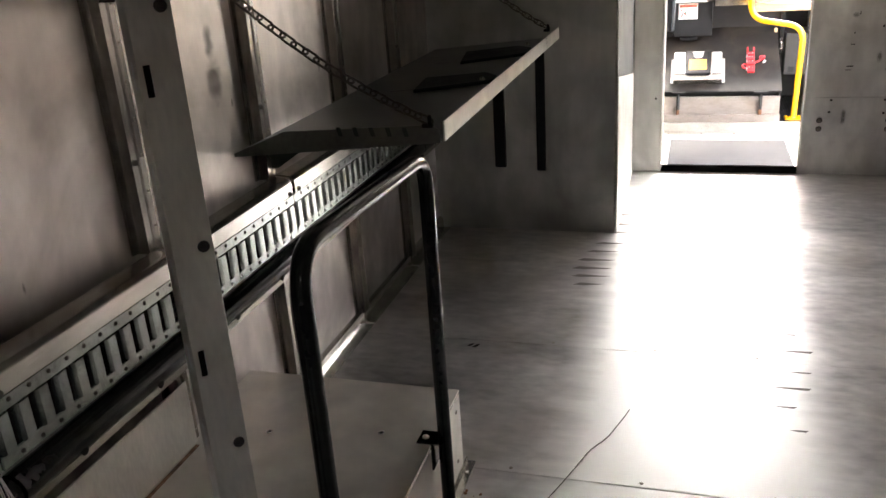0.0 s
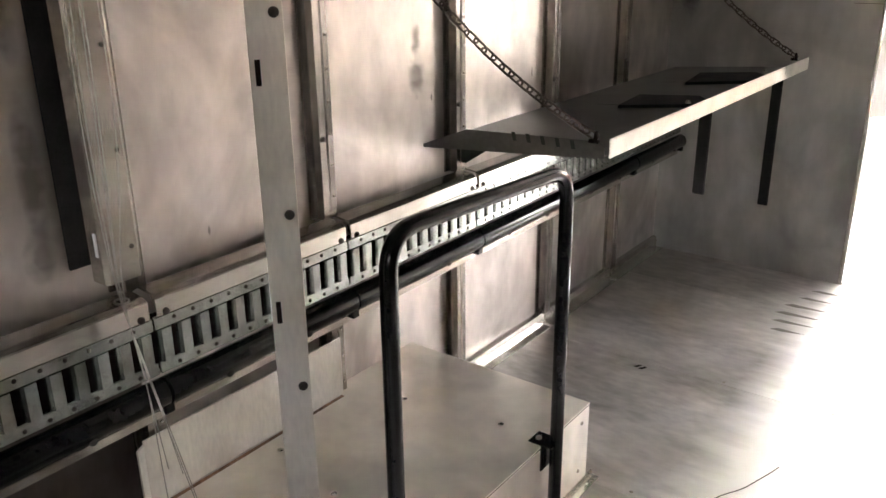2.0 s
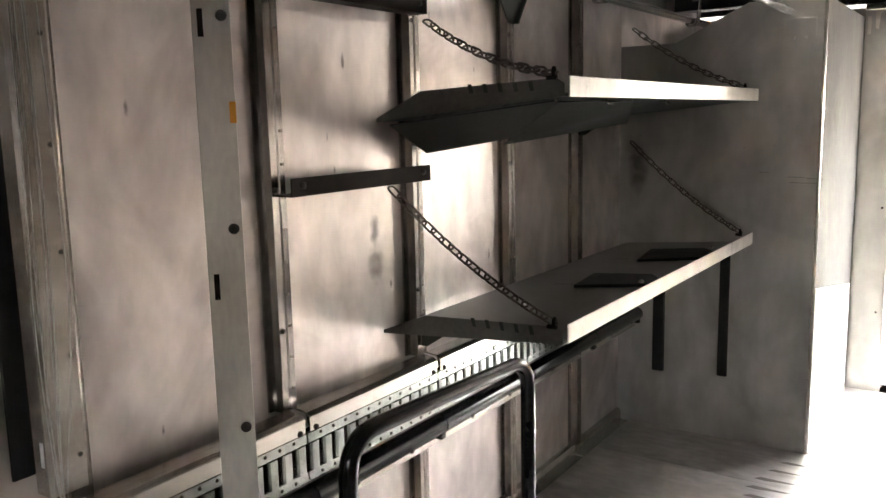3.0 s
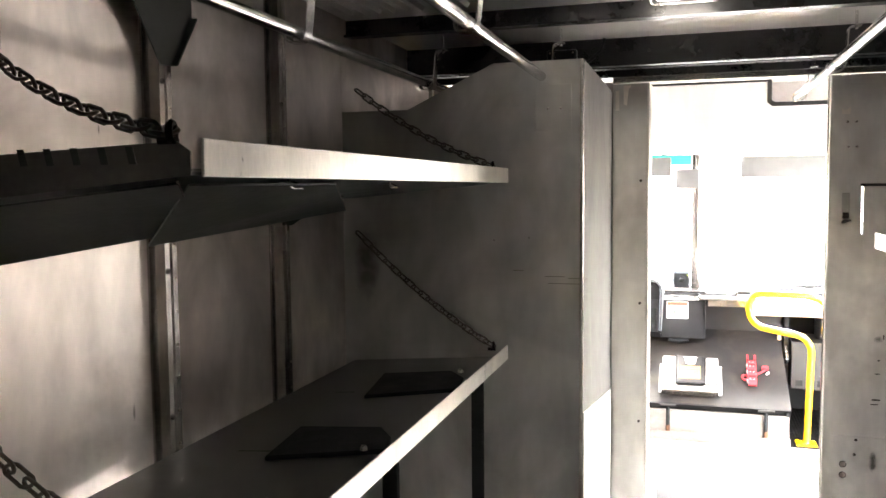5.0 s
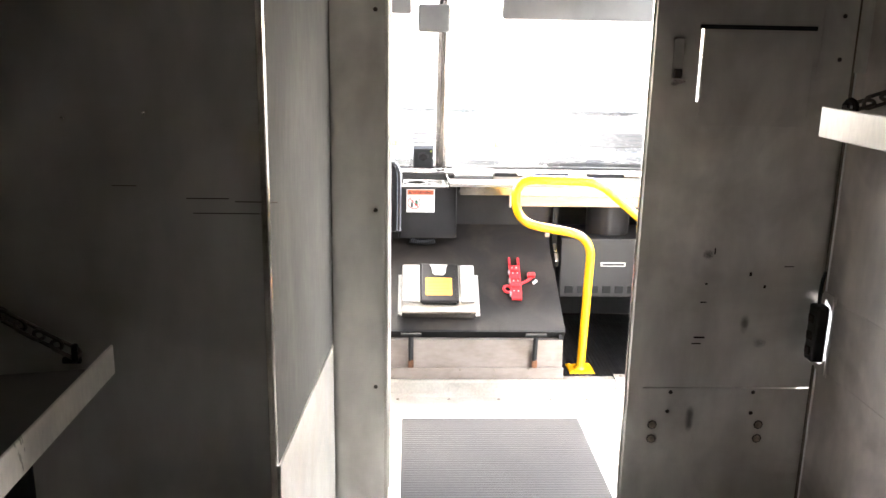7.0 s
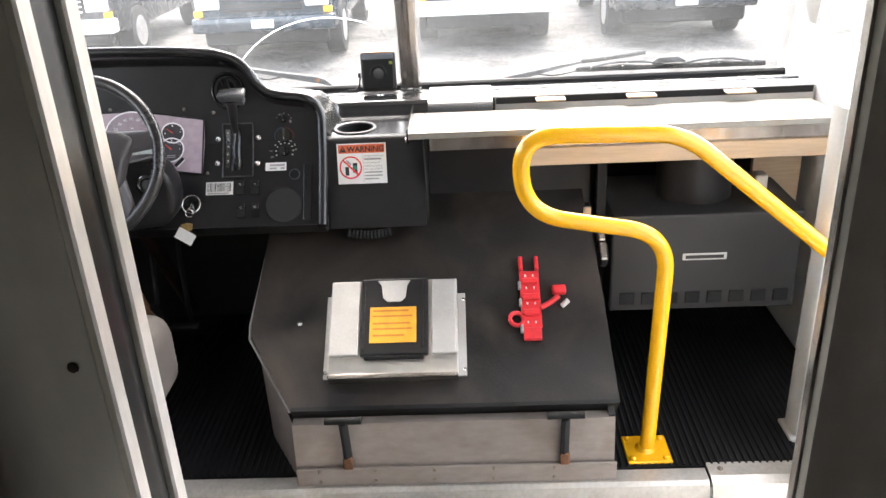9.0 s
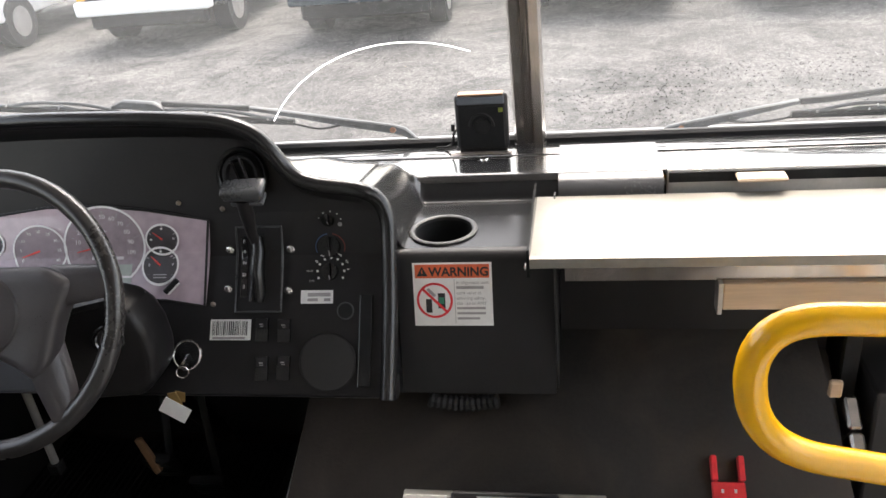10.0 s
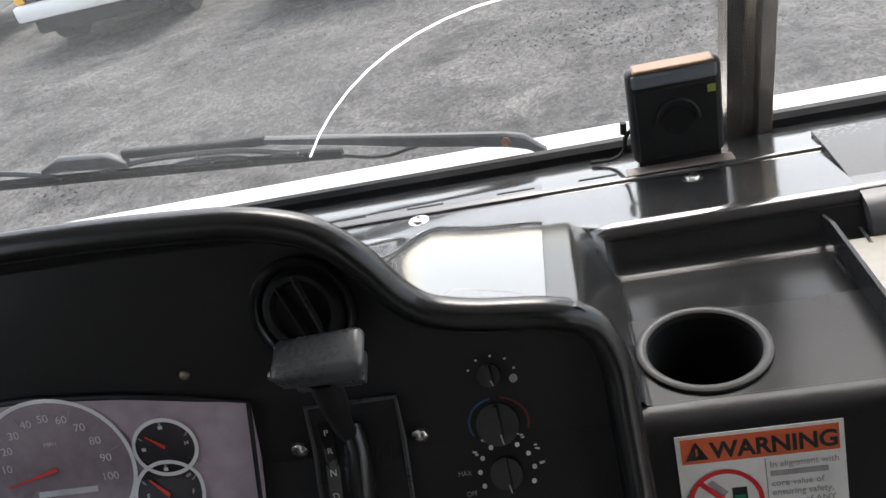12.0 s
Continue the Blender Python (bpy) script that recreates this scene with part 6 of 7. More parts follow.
for x in (-0.66, -0.56, -0.445, -0.345, -0.23, -0.13, 0.20, 0.31, 0.43, 0.55):
    part("defrost_slot", prism([(6.776, 0.8588), (6.777, 0.8597), (6.780, 0.8594), (6.781, 0.8583)], "x", x, x + 0.046), M_RUBBER, dash)
for x, y in ((-0.327, 6.744), (-0.002, 6.741)):
    bm = rod((x, y, SH), (x, y, SH + 0.0016), 0.0125, 20)
    tube([(x, y, SH + 0.0016), (x, y, SH + 0.004), (x, y, SH + 0.0052)], [0.0085, 0.0075, 0.004], 16, bm)
    sc = part("dash_screw", bm, M_CHROME, dash, "bright washer-head screw", smooth=True)
    part("screw_socket", rod((x, y, SH + 0.0050), (x, y, SH + 0.0056), 0.0026, 6), M_RUBBER, sc)
front = [(6.402, CT), (6.395, 0.8354), (6.389, 0.8335), (6.384, 0.8300), (6.3805, 0.8250), (6.3782, 0.8180), (6.3275, 0.63), (6.318, 0.60)]
part("console_front", prism(front + [(y + 0.006, z - 0.001) for y, z in front[::-1]], "x", -0.118, 0.142), M_DASH, dash, "black console front", smooth=True)
part("console_side", prism([(6.402, CT - 0.001), (6.380, 0.822), (6.328, 0.63), (6.318, 0.60), (6.632, 0.60), (6.632, CT - 0.001)], "x", 0.138, 0.1415), M_DASHTOP, dash)
bend = [(6.604, 0.824), (6.605, 0.835), (6.609, 0.845), (6.616, 0.853), (6.626, 0.859), (6.640, 0.8625), (6.66, 0.864), (6.70, 0.8645), (6.757, 0.8640), (6.80, 0.8615)]
part("curved_cover", prism(bend + [(6.80, 0.8575), (6.757, 0.8585), (6.70, 0.8585), (6.66, 0.8583), (6.648, 0.855), (6.636, 0.846), (6.632, 0.835), (6.632, 0.824)], "x", 0.147, 0.336), M_COVER, dash, "satin grey rounded cover", smooth=True)
part("corner_web", prism([(6.318, 0.60), (6.335, 0.655), (6.386, 0.829), (6.402, CT), (6.62, CT), (6.62, 0.60)], "x", -0.1245, -0.1185), M_DASHTOP, dash)
part("box_edge", box(0.1425, 0.146, 6.335, 6.60, 0.60, 0.826, 0.0015), M_HEATER, dash)
part("glove_recess", box(0.149, 0.60, 6.46, 6.47, 0.50, 0.826), M_DASH, dash)
part("glove_edge", box(0.16, 0.36, 6.405, 6.46, 0.79, 0.806, 0.003), M_HEATER, dash)
part("lower_rail", box(0.343, RW - 0.004, 6.632, 6.6395, 0.80, 0.868, 0.002), M_LGREY, dash)
part("vent_slot", box(0.346, RW - 0.01, 6.6275, 6.6318, 0.845, 0.864), M_RUBBER, dash)
for x in (0.46, 0.72, 1.0):
    part("vent_lever", box(x, x + 0.085, 6.590, 6.6270, 0.856, 0.863, 0.003), M_WOOD, dash)

cup = thing("cup_holder", (CX, CY, CT), "round cup holder well with a grey rim", "cup holder")
well = [(0.0590, CT + 0.0004), (0.0588, CT + 0.0030), (0.0560, CT + 0.0048), (0.0525, CT + 0.0046), (0.0500, CT + 0.0025), (0.0492, CT - 0.0030)]


def turned(prof, n=36):
    return [[(CX + r * math.cos(2 * math.pi * k / n), CY + r * math.sin(2 * math.pi * k / n), z) for k in range(n)] for r, z in prof]


part("rim", loft(turned(well), closed_u=True), M_HEATER, cup, "grey plastic rim", smooth=True)
part("well", loft(turned([(0.0495, CT - 0.002), (0.047, CT - 0.042), (0.044, CT - 0.097), (0.001, CT - 0.098)]), closed_u=True), M_RUBBER, cup, "dark open well", smooth=True)

# warning sign on the console box
def sp(x, v, n):
    """A point on the console's front: across from the sign's left edge, down from its top, off the surface."""
    d = Vector((0, -0.052, -0.192)).normalized()
    o = Vector((-0.0908, 6.3785, 0.8195))
    nn = Vector((0, -0.192, 0.052)).normalized()
    return o + Vector((x, 0, 0)) + d * v + nn * n


def on_sign(bm):
    for v in bm.verts:
        v.co = sp(v.co.x, v.co.y, v.co.z)
    return bm


SW, SH = 0.132, 0.108
sign = thing("warning_sign", sp(0.06, 0.05, 0), "white warning sticker with an orange header and a barred red circle", "sign")
part("card", on_sign(box(0, SW, 0, SH, 0.0006, 0.0016)), M_PAPER, sign)
part("header", on_sign(box(0.004, SW - 0.004, 0.003, 0.026, 0.0017, 0.0021)), M_REDLABEL, sign, "orange-red header")
part("divider", on_sign(box(0.069, 0.0698, 0.028, SH - 0.004, 0.0017, 0.0020)), M_GREYINK, sign)


def words(text, size, x, v, material, parent, lift=0.0023, bold=0.0):
    cu = bpy.data.curves.new("lettering", "FONT")
    cu.body, cu.size, cu.extrude, cu.offset = text, size, 0.0001, bold
    ob = new("lettering_source", cu)
    me = bpy.data.meshes.new_from_object(ob)
    bpy.data.objects.remove(ob)
    bm = bmesh.new()
    bm.from_mesh(me)
    bpy.data.meshes.remove(me)
    for w in bm.verts:
        w.co = sp(x + w.co.x, v - w.co.y, lift + w.co.z)
    return part("lettering", bm, material, parent)


words("WARNING", 0.0205, 0.0275, 0.0222, M_INK, sign, bold=0.0006)
bm = prism([(0.007, 0.0225), (0.0255, 0.0225), (0.0162, 0.006)], "z", 0.0022, 0.0026)
part("triangle", on_sign(bm), M_INK, sign)
part("exclamation", on_sign(box(0.0155, 0.0170, 0.0115, 0.0185, 0.0027, 0.0029)), M_REDLABEL, sign)
bm = bmesh.new()
for k in range(40):
    a, b = 2 * math.pi * k / 40, 2 * math.pi * (k + 1) / 40
    vs = [bm.verts.new((0.0355 + r * math.cos(t), 0.064 + r * math.sin(t), 0.0026)) for r, t in ((0.0265, a), (0.0265, b), (0.0305, b), (0.0305, a))]
    bm.faces.new(vs)
d = 0.0265 * 0.7071
vs = [bm.verts.new((0.0355 + x, 0.064 + y, 0.0027)) for x, y in ((-d - 0.0016, -d + 0.0016), (-d + 0.0016, -d - 0.0016), (d + 0.0016, d - 0.0016), (d - 0.0016, d + 0.0016))]
bm.faces.new(vs)
part("barred_circle", on_sign(bm), M_RED, sign, "red circle and bar")
part("phone", on_sign(box(0.0205, 0.0305, 0.062, 0.085, 0.0018, 0.0022)), M_INK, sign)
part("phone", on_sign(box(0.041, 0.053, 0.052, 0.078, 0.0018, 0.0022)), M_INK, sign)
part("phone_screen", on_sign(box(0.0425, 0.0515, 0.059, 0.070, 0.0022, 0.0024)), M_GREEN, sign)
part("handset", on_sign(prism([(0.022, 0.046), (0.026, 0.043), (0.038, 0.055), (0.034, 0.059)], "z", 0.0018, 0.0022)), M_GREYINK, sign)
lines = ["In alignment with", None, "core value of", "ensuring safety,", "the use of ANY"]
for k, text in enumerate(lines):
    v = 0.0365 + k * 0.0088
    if text:
        words(text, 0.0078, 0.0725, v, M_GREYINK, sign)
    else:
        part("text_bar", on_sign(box(0.0725, 0.118, v - 0.0052, v - 0.0004, 0.0017, 0.0020)), M_GREYINK, sign)
for k in range(3):
    v = 0.0365 + (k + 5) * 0.0088
    part("text_bar", on_sign(box(0.0725, 0.120 - 0.01 * (k == 2), v - 0.0046, v - 0.0008, 0.0017, 0.0020)), M_GREYINK, sign)

# camera-like device at the foot of the centre post
dev = thing("dash_device", (0.0, 6.80, 0.857), "small black boxed device with a round lens and a pale edge", "device")
part("body", box(-0.061, 0.046, 6.784, 6.810, 0.862, 0.979, 0.009, 3), M_DASH, dev, smooth=True)
part("front_panel", box(-0.054, 0.039, 6.7805, 6.7845, 0.868, 0.956, 0.0015), M_RUBBER, dev)
part("lens_hood", tube([(-0.007 + 0.024 * math.cos(a), 6.779, 0.915 + 0.026 * math.sin(a)) for a in [math.pi * k / 14 for k in range(15)]], 0.0028, 8), M_DASH, dev, smooth=True)
part("lens", disc((-0.007, 6.7805, 0.915), 0.017, (0, -1, 0), 0.001, 24), M_DASHTOP, dev, smooth=True)
part("top_band", box(-0.056, 0.041, 6.7825, 6.8095, 0.958, 0.9755, 0.004, 2), M_DEVBAND, dev, "pale grey band")
part("top_strip", box(-0.053, 0.038, 6.7835, 6.8085, 0.9758, 0.9805, 0.0022, 2), M_TAN, dev, "tan top strip")
part("green_dot", box(0.028, 0.037, 6.7795, 6.7805, 0.943, 0.952), M_DOT, dev)
part("cable", tube(rounded([(-0.058, 6.80, 0.905), (-0.068, 6.795, 0.898), (-0.070, 6.80, 0.875), (-0.085, 6.815, 0.860), (-0.11, 6.825, 0.8575)], 0.010), 0.0026, 6), M_RUBBER, dev)
part("cable_plug", rod((-0.069, 6.796, 0.902), (-0.068, 6.796, 0.916), 0.004, 8), M_RUBBER, dev)
part("foot", box(-0.055, 0.041, 6.786, 6.808, 0.8560, 0.8645, 0.0005), M_DASH, dev)

# aluminium tray on the passenger side, with a plywood strip under it
tray = thing("dash_tray", (0.65, 6.45, 0.84), "bare aluminium tray with folded edges on the dashboard", "tray")
prof = [(6.302, 0.848), (6.305, 0.862), (6.312, 0.864), (6.318, 0.857), (6.603, 0.834), (6.603, 0.829), (6.316, 0.851), (6.309, 0.853), (6.305, 0.846)]
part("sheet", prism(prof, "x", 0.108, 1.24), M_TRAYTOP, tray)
part("left_edge", prism([(6.302, 0.832), (6.315, 0.872), (6.60, 0.860), (6.63, 0.852), (6.63, 0.838)], "x", 0.1035, 0.1075), M_CONSOLE, tray, "black raised edge")
heads("tray_rivet", [(0.102, 6.318, 0.842)], 0.007, 0.004, "-x", M_CHROME, tray)
part("under_front", box(0.16, 1.24, 6.345, 6.355, 0.801, 0.842), M_RIB, tray)
strip = tagged(part("plywood_strip", box(0.40, 1.24, 6.335, 6.36, 0.752, 0.800, 0.002), M_WOOD), "pale plywood strip under the tray", "plywood strip")
part("strip_end", box(0.392, 0.3995, 6.333, 6.362, 0.745, 0.80, 0.001), M_TRAY, strip)

heater = thing("cab_heater", (0.9, 6.45, CF), "dark grey heater box with a row of square outlets", "heater")
part("case", box(0.645, 1.16, 6.33, 6.66, 0.31, 0.60, 0.006, 2), M_HEATER, heater)
part("nameplate", box(0.84, 0.96, 6.3265, 6.3295, 0.465, 0.485, 0.001), M_LGREY, heater)
part("nameplate_field", box(0.848, 0.952, 6.3255, 6.3264, 0.470, 0.480), M_HEATER, heater)
for k in range(8):
    x = 0.672 + k * 0.061
    part("outlet", box(x, x + 0.042, 6.3265, 6.3295, 0.330, 0.368, 0.002), M_RUBBER, heater)
part("blower_drum", rod((0.90, 6.50, 0.601), (0.90, 6.50, 0.75), 0.105, 28), M_DASH, heater, "black blower drum", smooth=True)
part("post", box(0.612, 0.636, 6.40, 6.42, CF + 0.002, 0.76), M_RUBBER, heater)
part("side_panel", box(1.10, 1.24, 6.60, 6.62, 0.35, 0.80), M_WOOD, heater)
part("clip", box(1.04, 1.075, 6.40, 6.44, 0.62, 0.68, 0.004), M_TRAY, heater)
firewall = tagged(part("firewall", box(LW, RW, 6.84, 6.86, CF, 0.80), M_RUBBER), "black firewall under the dashboard", "wall", kind="structure")
tagged(part("corrugated_hose", tube([(-0.075 + 0.005 * k, 6.315, 0.588 - 0.008 * math.sin(k / 24 * math.pi)) for k in range(25)], [0.014 if k % 2 else 0.011 for k in range(25)], 10), M_RUBBER), "black corrugated hose under the console", "hose")
part("tab", box(0.562, 0.582, 6.30, 6.312, 0.612, 0.642, 0.003), M_WOOD, hood)

# instrument cluster
def fp(x, z, n=0.0):
    """A point on the instrument face, n metres proud of it."""
    nn = Vector((0, -1, 0.67)).normalized()
    return Vector((x, face_y(z), z)) + nn * n


def on_face(pts, n0, n1, bm=None):
    """A plate that follows the face: rings of points from its middle to its edge."""
    span = max(max(p[i] for p in pts) - min(p[i] for p in pts) for i in (0, 1))
    if span > 0.03 and len(pts) < 20:
        pts = [(a[0] + (b[0] - a[0]) * k / 5, a[1] + (b[1] - a[1]) * k / 5) for a, b in zip(pts, pts[1:] + pts[:1]) for k in range(5)]
    cx, cz = sum(p[0] for p in pts) / len(pts), sum(p[1] for p in pts) / len(pts)
    steps = 10 if span > 0.03 else 1
    rows = [[fp(cx + (x - cx) * k / steps, cz + (z - cz) * k / steps, n1) for x, z in pts] for k in range(1, steps + 1)]
    rows.append([fp(x, z, n0) for x, z in pts])
    own = loft(rows, closed_u=True)
    own.verts.ensure_lookup_table()
    own.faces.new(own.verts[:len(pts)])
    return join(bm, own)


def face_rect(x0, x1, z0, z1, n0, n1, bm=None):
    return on_face([(x0, z0), (x1, z0), (x1, z1), (x0, z1)], n0, n1, bm)


def face_ring(x, z, rx, rz, w, n, bm=None, a0=0.0, a1=360.0, steps=40):
    own = bmesh.new()
    for k in range(steps):
        a, b = radians(a0 + (a1 - a0) * k / steps), radians(a0 + (a1 - a0) * (k + 1) / steps)
        own.faces.new([own.verts.new(fp(x + (rx + o) * math.cos(t), z + (rz + o) * math.sin(t), n)) for o, t in ((-w, a), (-w, b), (w, b), (w, a))])
    return join(bm, own)


cluster = thing("instrument_cluster", fp(-0.7, 0.83), "grey instrument cluster with white-ringed gauges", "instrument cluster")
cl = [(-0.452, 0.761), (-0.446, 0.888), (-0.50, 0.898), (-0.56, 0.908), (-0.65, 0.917), (-0.75, 0.916), (-0.85, 0.904), (-0.95, 0.886), (-0.95, 0.766), (-0.80, 0.776), (-0.65, 0.774), (-0.52, 0.768)]
part("lens", on_face(cl, 0.001, 0.007), M_CLUSTER, cluster, "lens coloured lilac-grey for the haze it reflects")
part("lens_frame", tube([fp(x, z, 0.006) for x, z in cl], 0.0025, 6, closed=True), M_DASH, cluster)


def gauge(name, x, z, r, n_ticks, needle, squat=1.0):
    g = part(name, on_face([(x + r * math.cos(2 * math.pi * k / 28), z + r * 0.83 * math.sin(2 * math.pi * k / 28)) for k in range(28)], 0.0072, 0.0082), M_GAUGEDARK if name == "small_gauge" else M_GAUGE, cluster)
    if name == "speedometer":
        part("ring", face_ring(x, z, r, r * 0.85, 0.0020, 0.0092, a0=-48, a1=228), M_RING, g, "white ring")
        c0, s0 = math.cos(radians(48)) * r, math.sin(radians(48)) * r * 0.85
        part("ring_foot", face_rect(x - c0, x + c0, z - s0 - 0.0016, z - s0 + 0.0016, 0.0086, 0.0092), M_RING, g)
    else:
        part("ring", face_ring(x, z, r, r * 0.83, 0.0018, 0.0092), M_RING, g, "white ring")
    for k in range(n_ticks):
        a = radians(215 - 250 * k / (n_ticks - 1))
        c, s = math.cos(a), math.sin(a) * 0.83
        part("tick", on_face([(x + r * 0.78 * c - 0.001, z + r * 0.78 * s - 0.0008), (x + r * 0.78 * c + 0.001, z + r * 0.78 * s - 0.0008), (x + r * 0.90 * c + 0.001, z + r * 0.90 * s + 0.0008), (x + r * 0.90 * c - 0.001, z + r * 0.90 * s + 0.0008)], 0.0083, 0.0087), M_GREYINK, g)
    a = radians(needle)
    c, s = math.cos(a), math.sin(a) * 0.83
    part("needle", on_face([(x - 0.0018 * s, z + 0.0018 * c), (x + 0.0018 * s, z - 0.0018 * c), (x + r * 0.72 * c + 0.0006 * s, z + r * 0.72 * s - 0.0006 * c), (x + r * 0.72 * c - 0.0006 * s, z + r * 0.72 * s + 0.0006 * c)], 0.0092, 0.0100), M_NEEDLE, g, "red needle")
    return g


gauge("speedometer", -0.642, 0.850, 0.0765, 11, 195)
gauge("tachometer", -0.768, 0.842, 0.052, 9, 200)
gauge("small_gauge", -0.532, 0.858, 0.0300, 5, 140)
gauge("small_gauge", -0.537, 0.8175, 0.0330, 5, 140)
gauge("small_gauge", -0.865, 0.855, 0.0265, 5, 140)
part("display", face_rect(-0.688, -0.590, 0.792, 0.8195, 0.0086, 0.0090), M_LCD, cluster, "grey-green display")
part("maker_bar", face_rect(-0.667, -0.607, 0.8265, 0.8310, 0.0090, 0.0096), M_LABELGREY, cluster)


def face_words(text, size, x, z, material, parent, n=0.0092):
    cu = bpy.data.curves.new("lettering", "FONT")
    cu.body, cu.size, cu.extrude, cu.align_x = text, size, 0.0001, "CENTER"
    ob = new("lettering_source", cu)
    me = bpy.data.meshes.new_from_object(ob)
    bpy.data.objects.remove(ob)
    bm = bmesh.new()
    bm.from_mesh(me)
    bpy.data.meshes.remove(me)
    for w in bm.verts:
        w.co = fp(x + w.co.x, z + w.co.y * 0.85, n + w.co.z)
    return part("lettering", bm, material, parent)


for k in range(1, 11):
    a = radians(192.5 - 20.5 * k)
    face_words(str(10 * k), 0.0118, -0.642 + 0.051 * math.cos(a), 0.8455 + 0.049 * math.sin(a), M_LABELGREY, cluster, 0.0088)
face_words("MPH", 0.0065, -0.642, 0.872, M_LABELGREY, cluster, 0.0088)
for text, x, z in (("H", -0.511, 0.858), ("E", -0.558, 0.8165), ("F", -0.514, 0.8165)):
    face_words(text, 0.0062, x, z, M_LABELGREY, cluster, 0.0088)
for z in (0.8035, 0.7995):
    part("text_bar", face_rect(-0.549, -0.525, z, z + 0.0016, 0.0086, 0.0090), M_GREYINK, cluster)
for x, z in ((-0.553, 0.858), (-0.532, 0.876), (-0.537, 0.838)):
    part("scale_mark", face_rect(x - 0.002, x + 0.002, z - 0.0015, z + 0.0015, 0.0086, 0.0090), M_PAPER, cluster)
for k in range(9):
    a = radians(205 - 230 * k / 8)
    face_words(str(5 * k), 0.008, -0.768 + 0.038 * math.cos(a), 0.839 + 0.034 * math.sin(a), M_PAPER, cluster, 0.0088)
part("clip", tube([fp(-0.523, 0.779, 0.012), fp(-0.502, 0.796, 0.012)], 0.005, 8), M_RUBBER, cluster)
part("clip_edge", tube([fp(-0.516, 0.776, 0.014), fp(-0.497, 0.792, 0.014)], 0.002, 6), M_PAPER, cluster)
heads("panel_screw", [fp(-0.499, 0.920), fp(-0.420, 0.908), fp(-0.70, 0.926), fp(-0.649, 0.755), fp(-0.439, 0.763)], 0.005, 0.004, "-y", M_SCREW, dash)

vent = thing("air_vent", fp(-0.39, 0.96), "round black air vent beside the gear lever", "air vent")
VX, VZ = -0.376, 0.961


def vent_ring(r, n):
    return [fp(VX + r * math.cos(2 * math.pi * k / 32), VZ + r * 1.05 * math.sin(2 * math.pi * k / 32), n) for k in range(32)]


part("collar", loft([vent_ring(r, n) for r, n in ((0.046, 0.001), (0.0455, 0.008), (0.043, 0.011), (0.0395, 0.009), (0.036, 0.003))], closed_u=True), M_RIMBLACK, vent, "black round collar", smooth=True)
part("ball", loft([vent_ring(r, n) for r, n in ((0.036, 0.003), (0.034, 0.009), (0.030, 0.013), (0.026, 0.013), (0.024, 0.004), (0.001, 0.002))], closed_u=True), M_RUBBER, vent, "black swivel ball", smooth=True)
for dx, hh, m in ((-0.010, 0.024, M_DASH), (0.006, 0.030, M_KNOB)):
    part("vane", on_face([(VX + dx - 0.006, VZ + hh), (VX + dx - 0.0045, VZ + hh), (VX + dx + 0.012, VZ - hh), (VX + dx + 0.0105, VZ - hh)], 0.004, 0.017), m, vent)

lever = thing("gear_lever", fp(-0.36, 0.82), "gear lever with a satin grey knob in a slotted plate", "gear lever")
part("plate", face_rect(-0.396, -0.315, 0.752, 0.876, 0.001, 0.006), M_DASH, lever, "black slotted plate")
part("slot", face_rect(-0.368, -0.345, 0.764, 0.866, 0.0061, 0.0066), M_RUBBER, lever)
part("plate_border", tube([fp(x, z, 0.0065) for x, z in ((-0.396, 0.752), (-0.3555, 0.752), (-0.315, 0.752), (-0.315, 0.80), (-0.315, 0.84), (-0.315, 0.876), (-0.3555, 0.876), (-0.396, 0.876), (-0.396, 0.84), (-0.396, 0.80))], 0.0022, 6, closed=True), M_KNOB, lever)
part("slot_lip", tube([fp(-0.370, 0.766, 0.007), fp(-0.366, 0.79, 0.010), fp(-0.368, 0.82, 0.010), fp(-0.360, 0.862, 0.008)], 0.003, 6), M_KNOB, lever, smooth=True)
part("indicator", face_rect(-0.3885, -0.3765, 0.772, 0.862, 0.0061, 0.0068), M_DASHTOP, lever)
for k, ch in enumerate("PRND3"):
    face_words(ch, 0.0085, -0.3825, 0.850 - k * 0.0165, M_PAPER, lever, 0.0074)
part("gaiter", tube([fp(-0.356, 0.858, 0.014), fp(-0.352, 0.836, 0.020), fp(-0.3545, 0.806, 0.019), fp(-0.352, 0.778, 0.012), fp(-0.353, 0.766, 0.007)], [0.010, 0.011, 0.0125, 0.012, 0.008], 12, flat=0.8), M_RIMBLACK, lever, "black rubber gaiter", smooth=True)
part("stalk", tube([fp(-0.360, 0.845, 0.005), fp(-0.357, 0.862, 0.035), fp(-0.350, 0.885, 0.065), fp(-0.348, 0.908, 0.082)], [0.008, 0.009, 0.012, 0.013], 10), M_DASH, lever, smooth=True)
kb = box(-0.035, 0.037, -0.018, 0.018, -0.0105, 0.0105, 0.0065, 3)
for v in kb.verts:
    v.co.y += 0.010 * (v.co.x > 0) * v.co.z / 0.0105 * 0.3
    v.co.x *= 1.0 if v.co.z > 0 else 0.92
bmesh.ops.transform(kb, matrix=Matrix.Translation(fp(-0.346, 0.922, 0.086)) @ Matrix.Rotation(radians(22), 4, "X"), verts=kb.verts)
part("knob", kb, M_KNOB, lever, "satin grey knob", smooth=True)
kc = box(-0.024, 0.032, -0.014, 0.014, -0.025, -0.016, 0.004, 2)
bmesh.ops.transform(kc, matrix=Matrix.Translation(fp(-0.346, 0.922, 0.086)) @ Matrix.Rotation(radians(22), 4, "X"), verts=kc.verts)
part("knob_collar", kc, M_KNOB, lever, smooth=True)
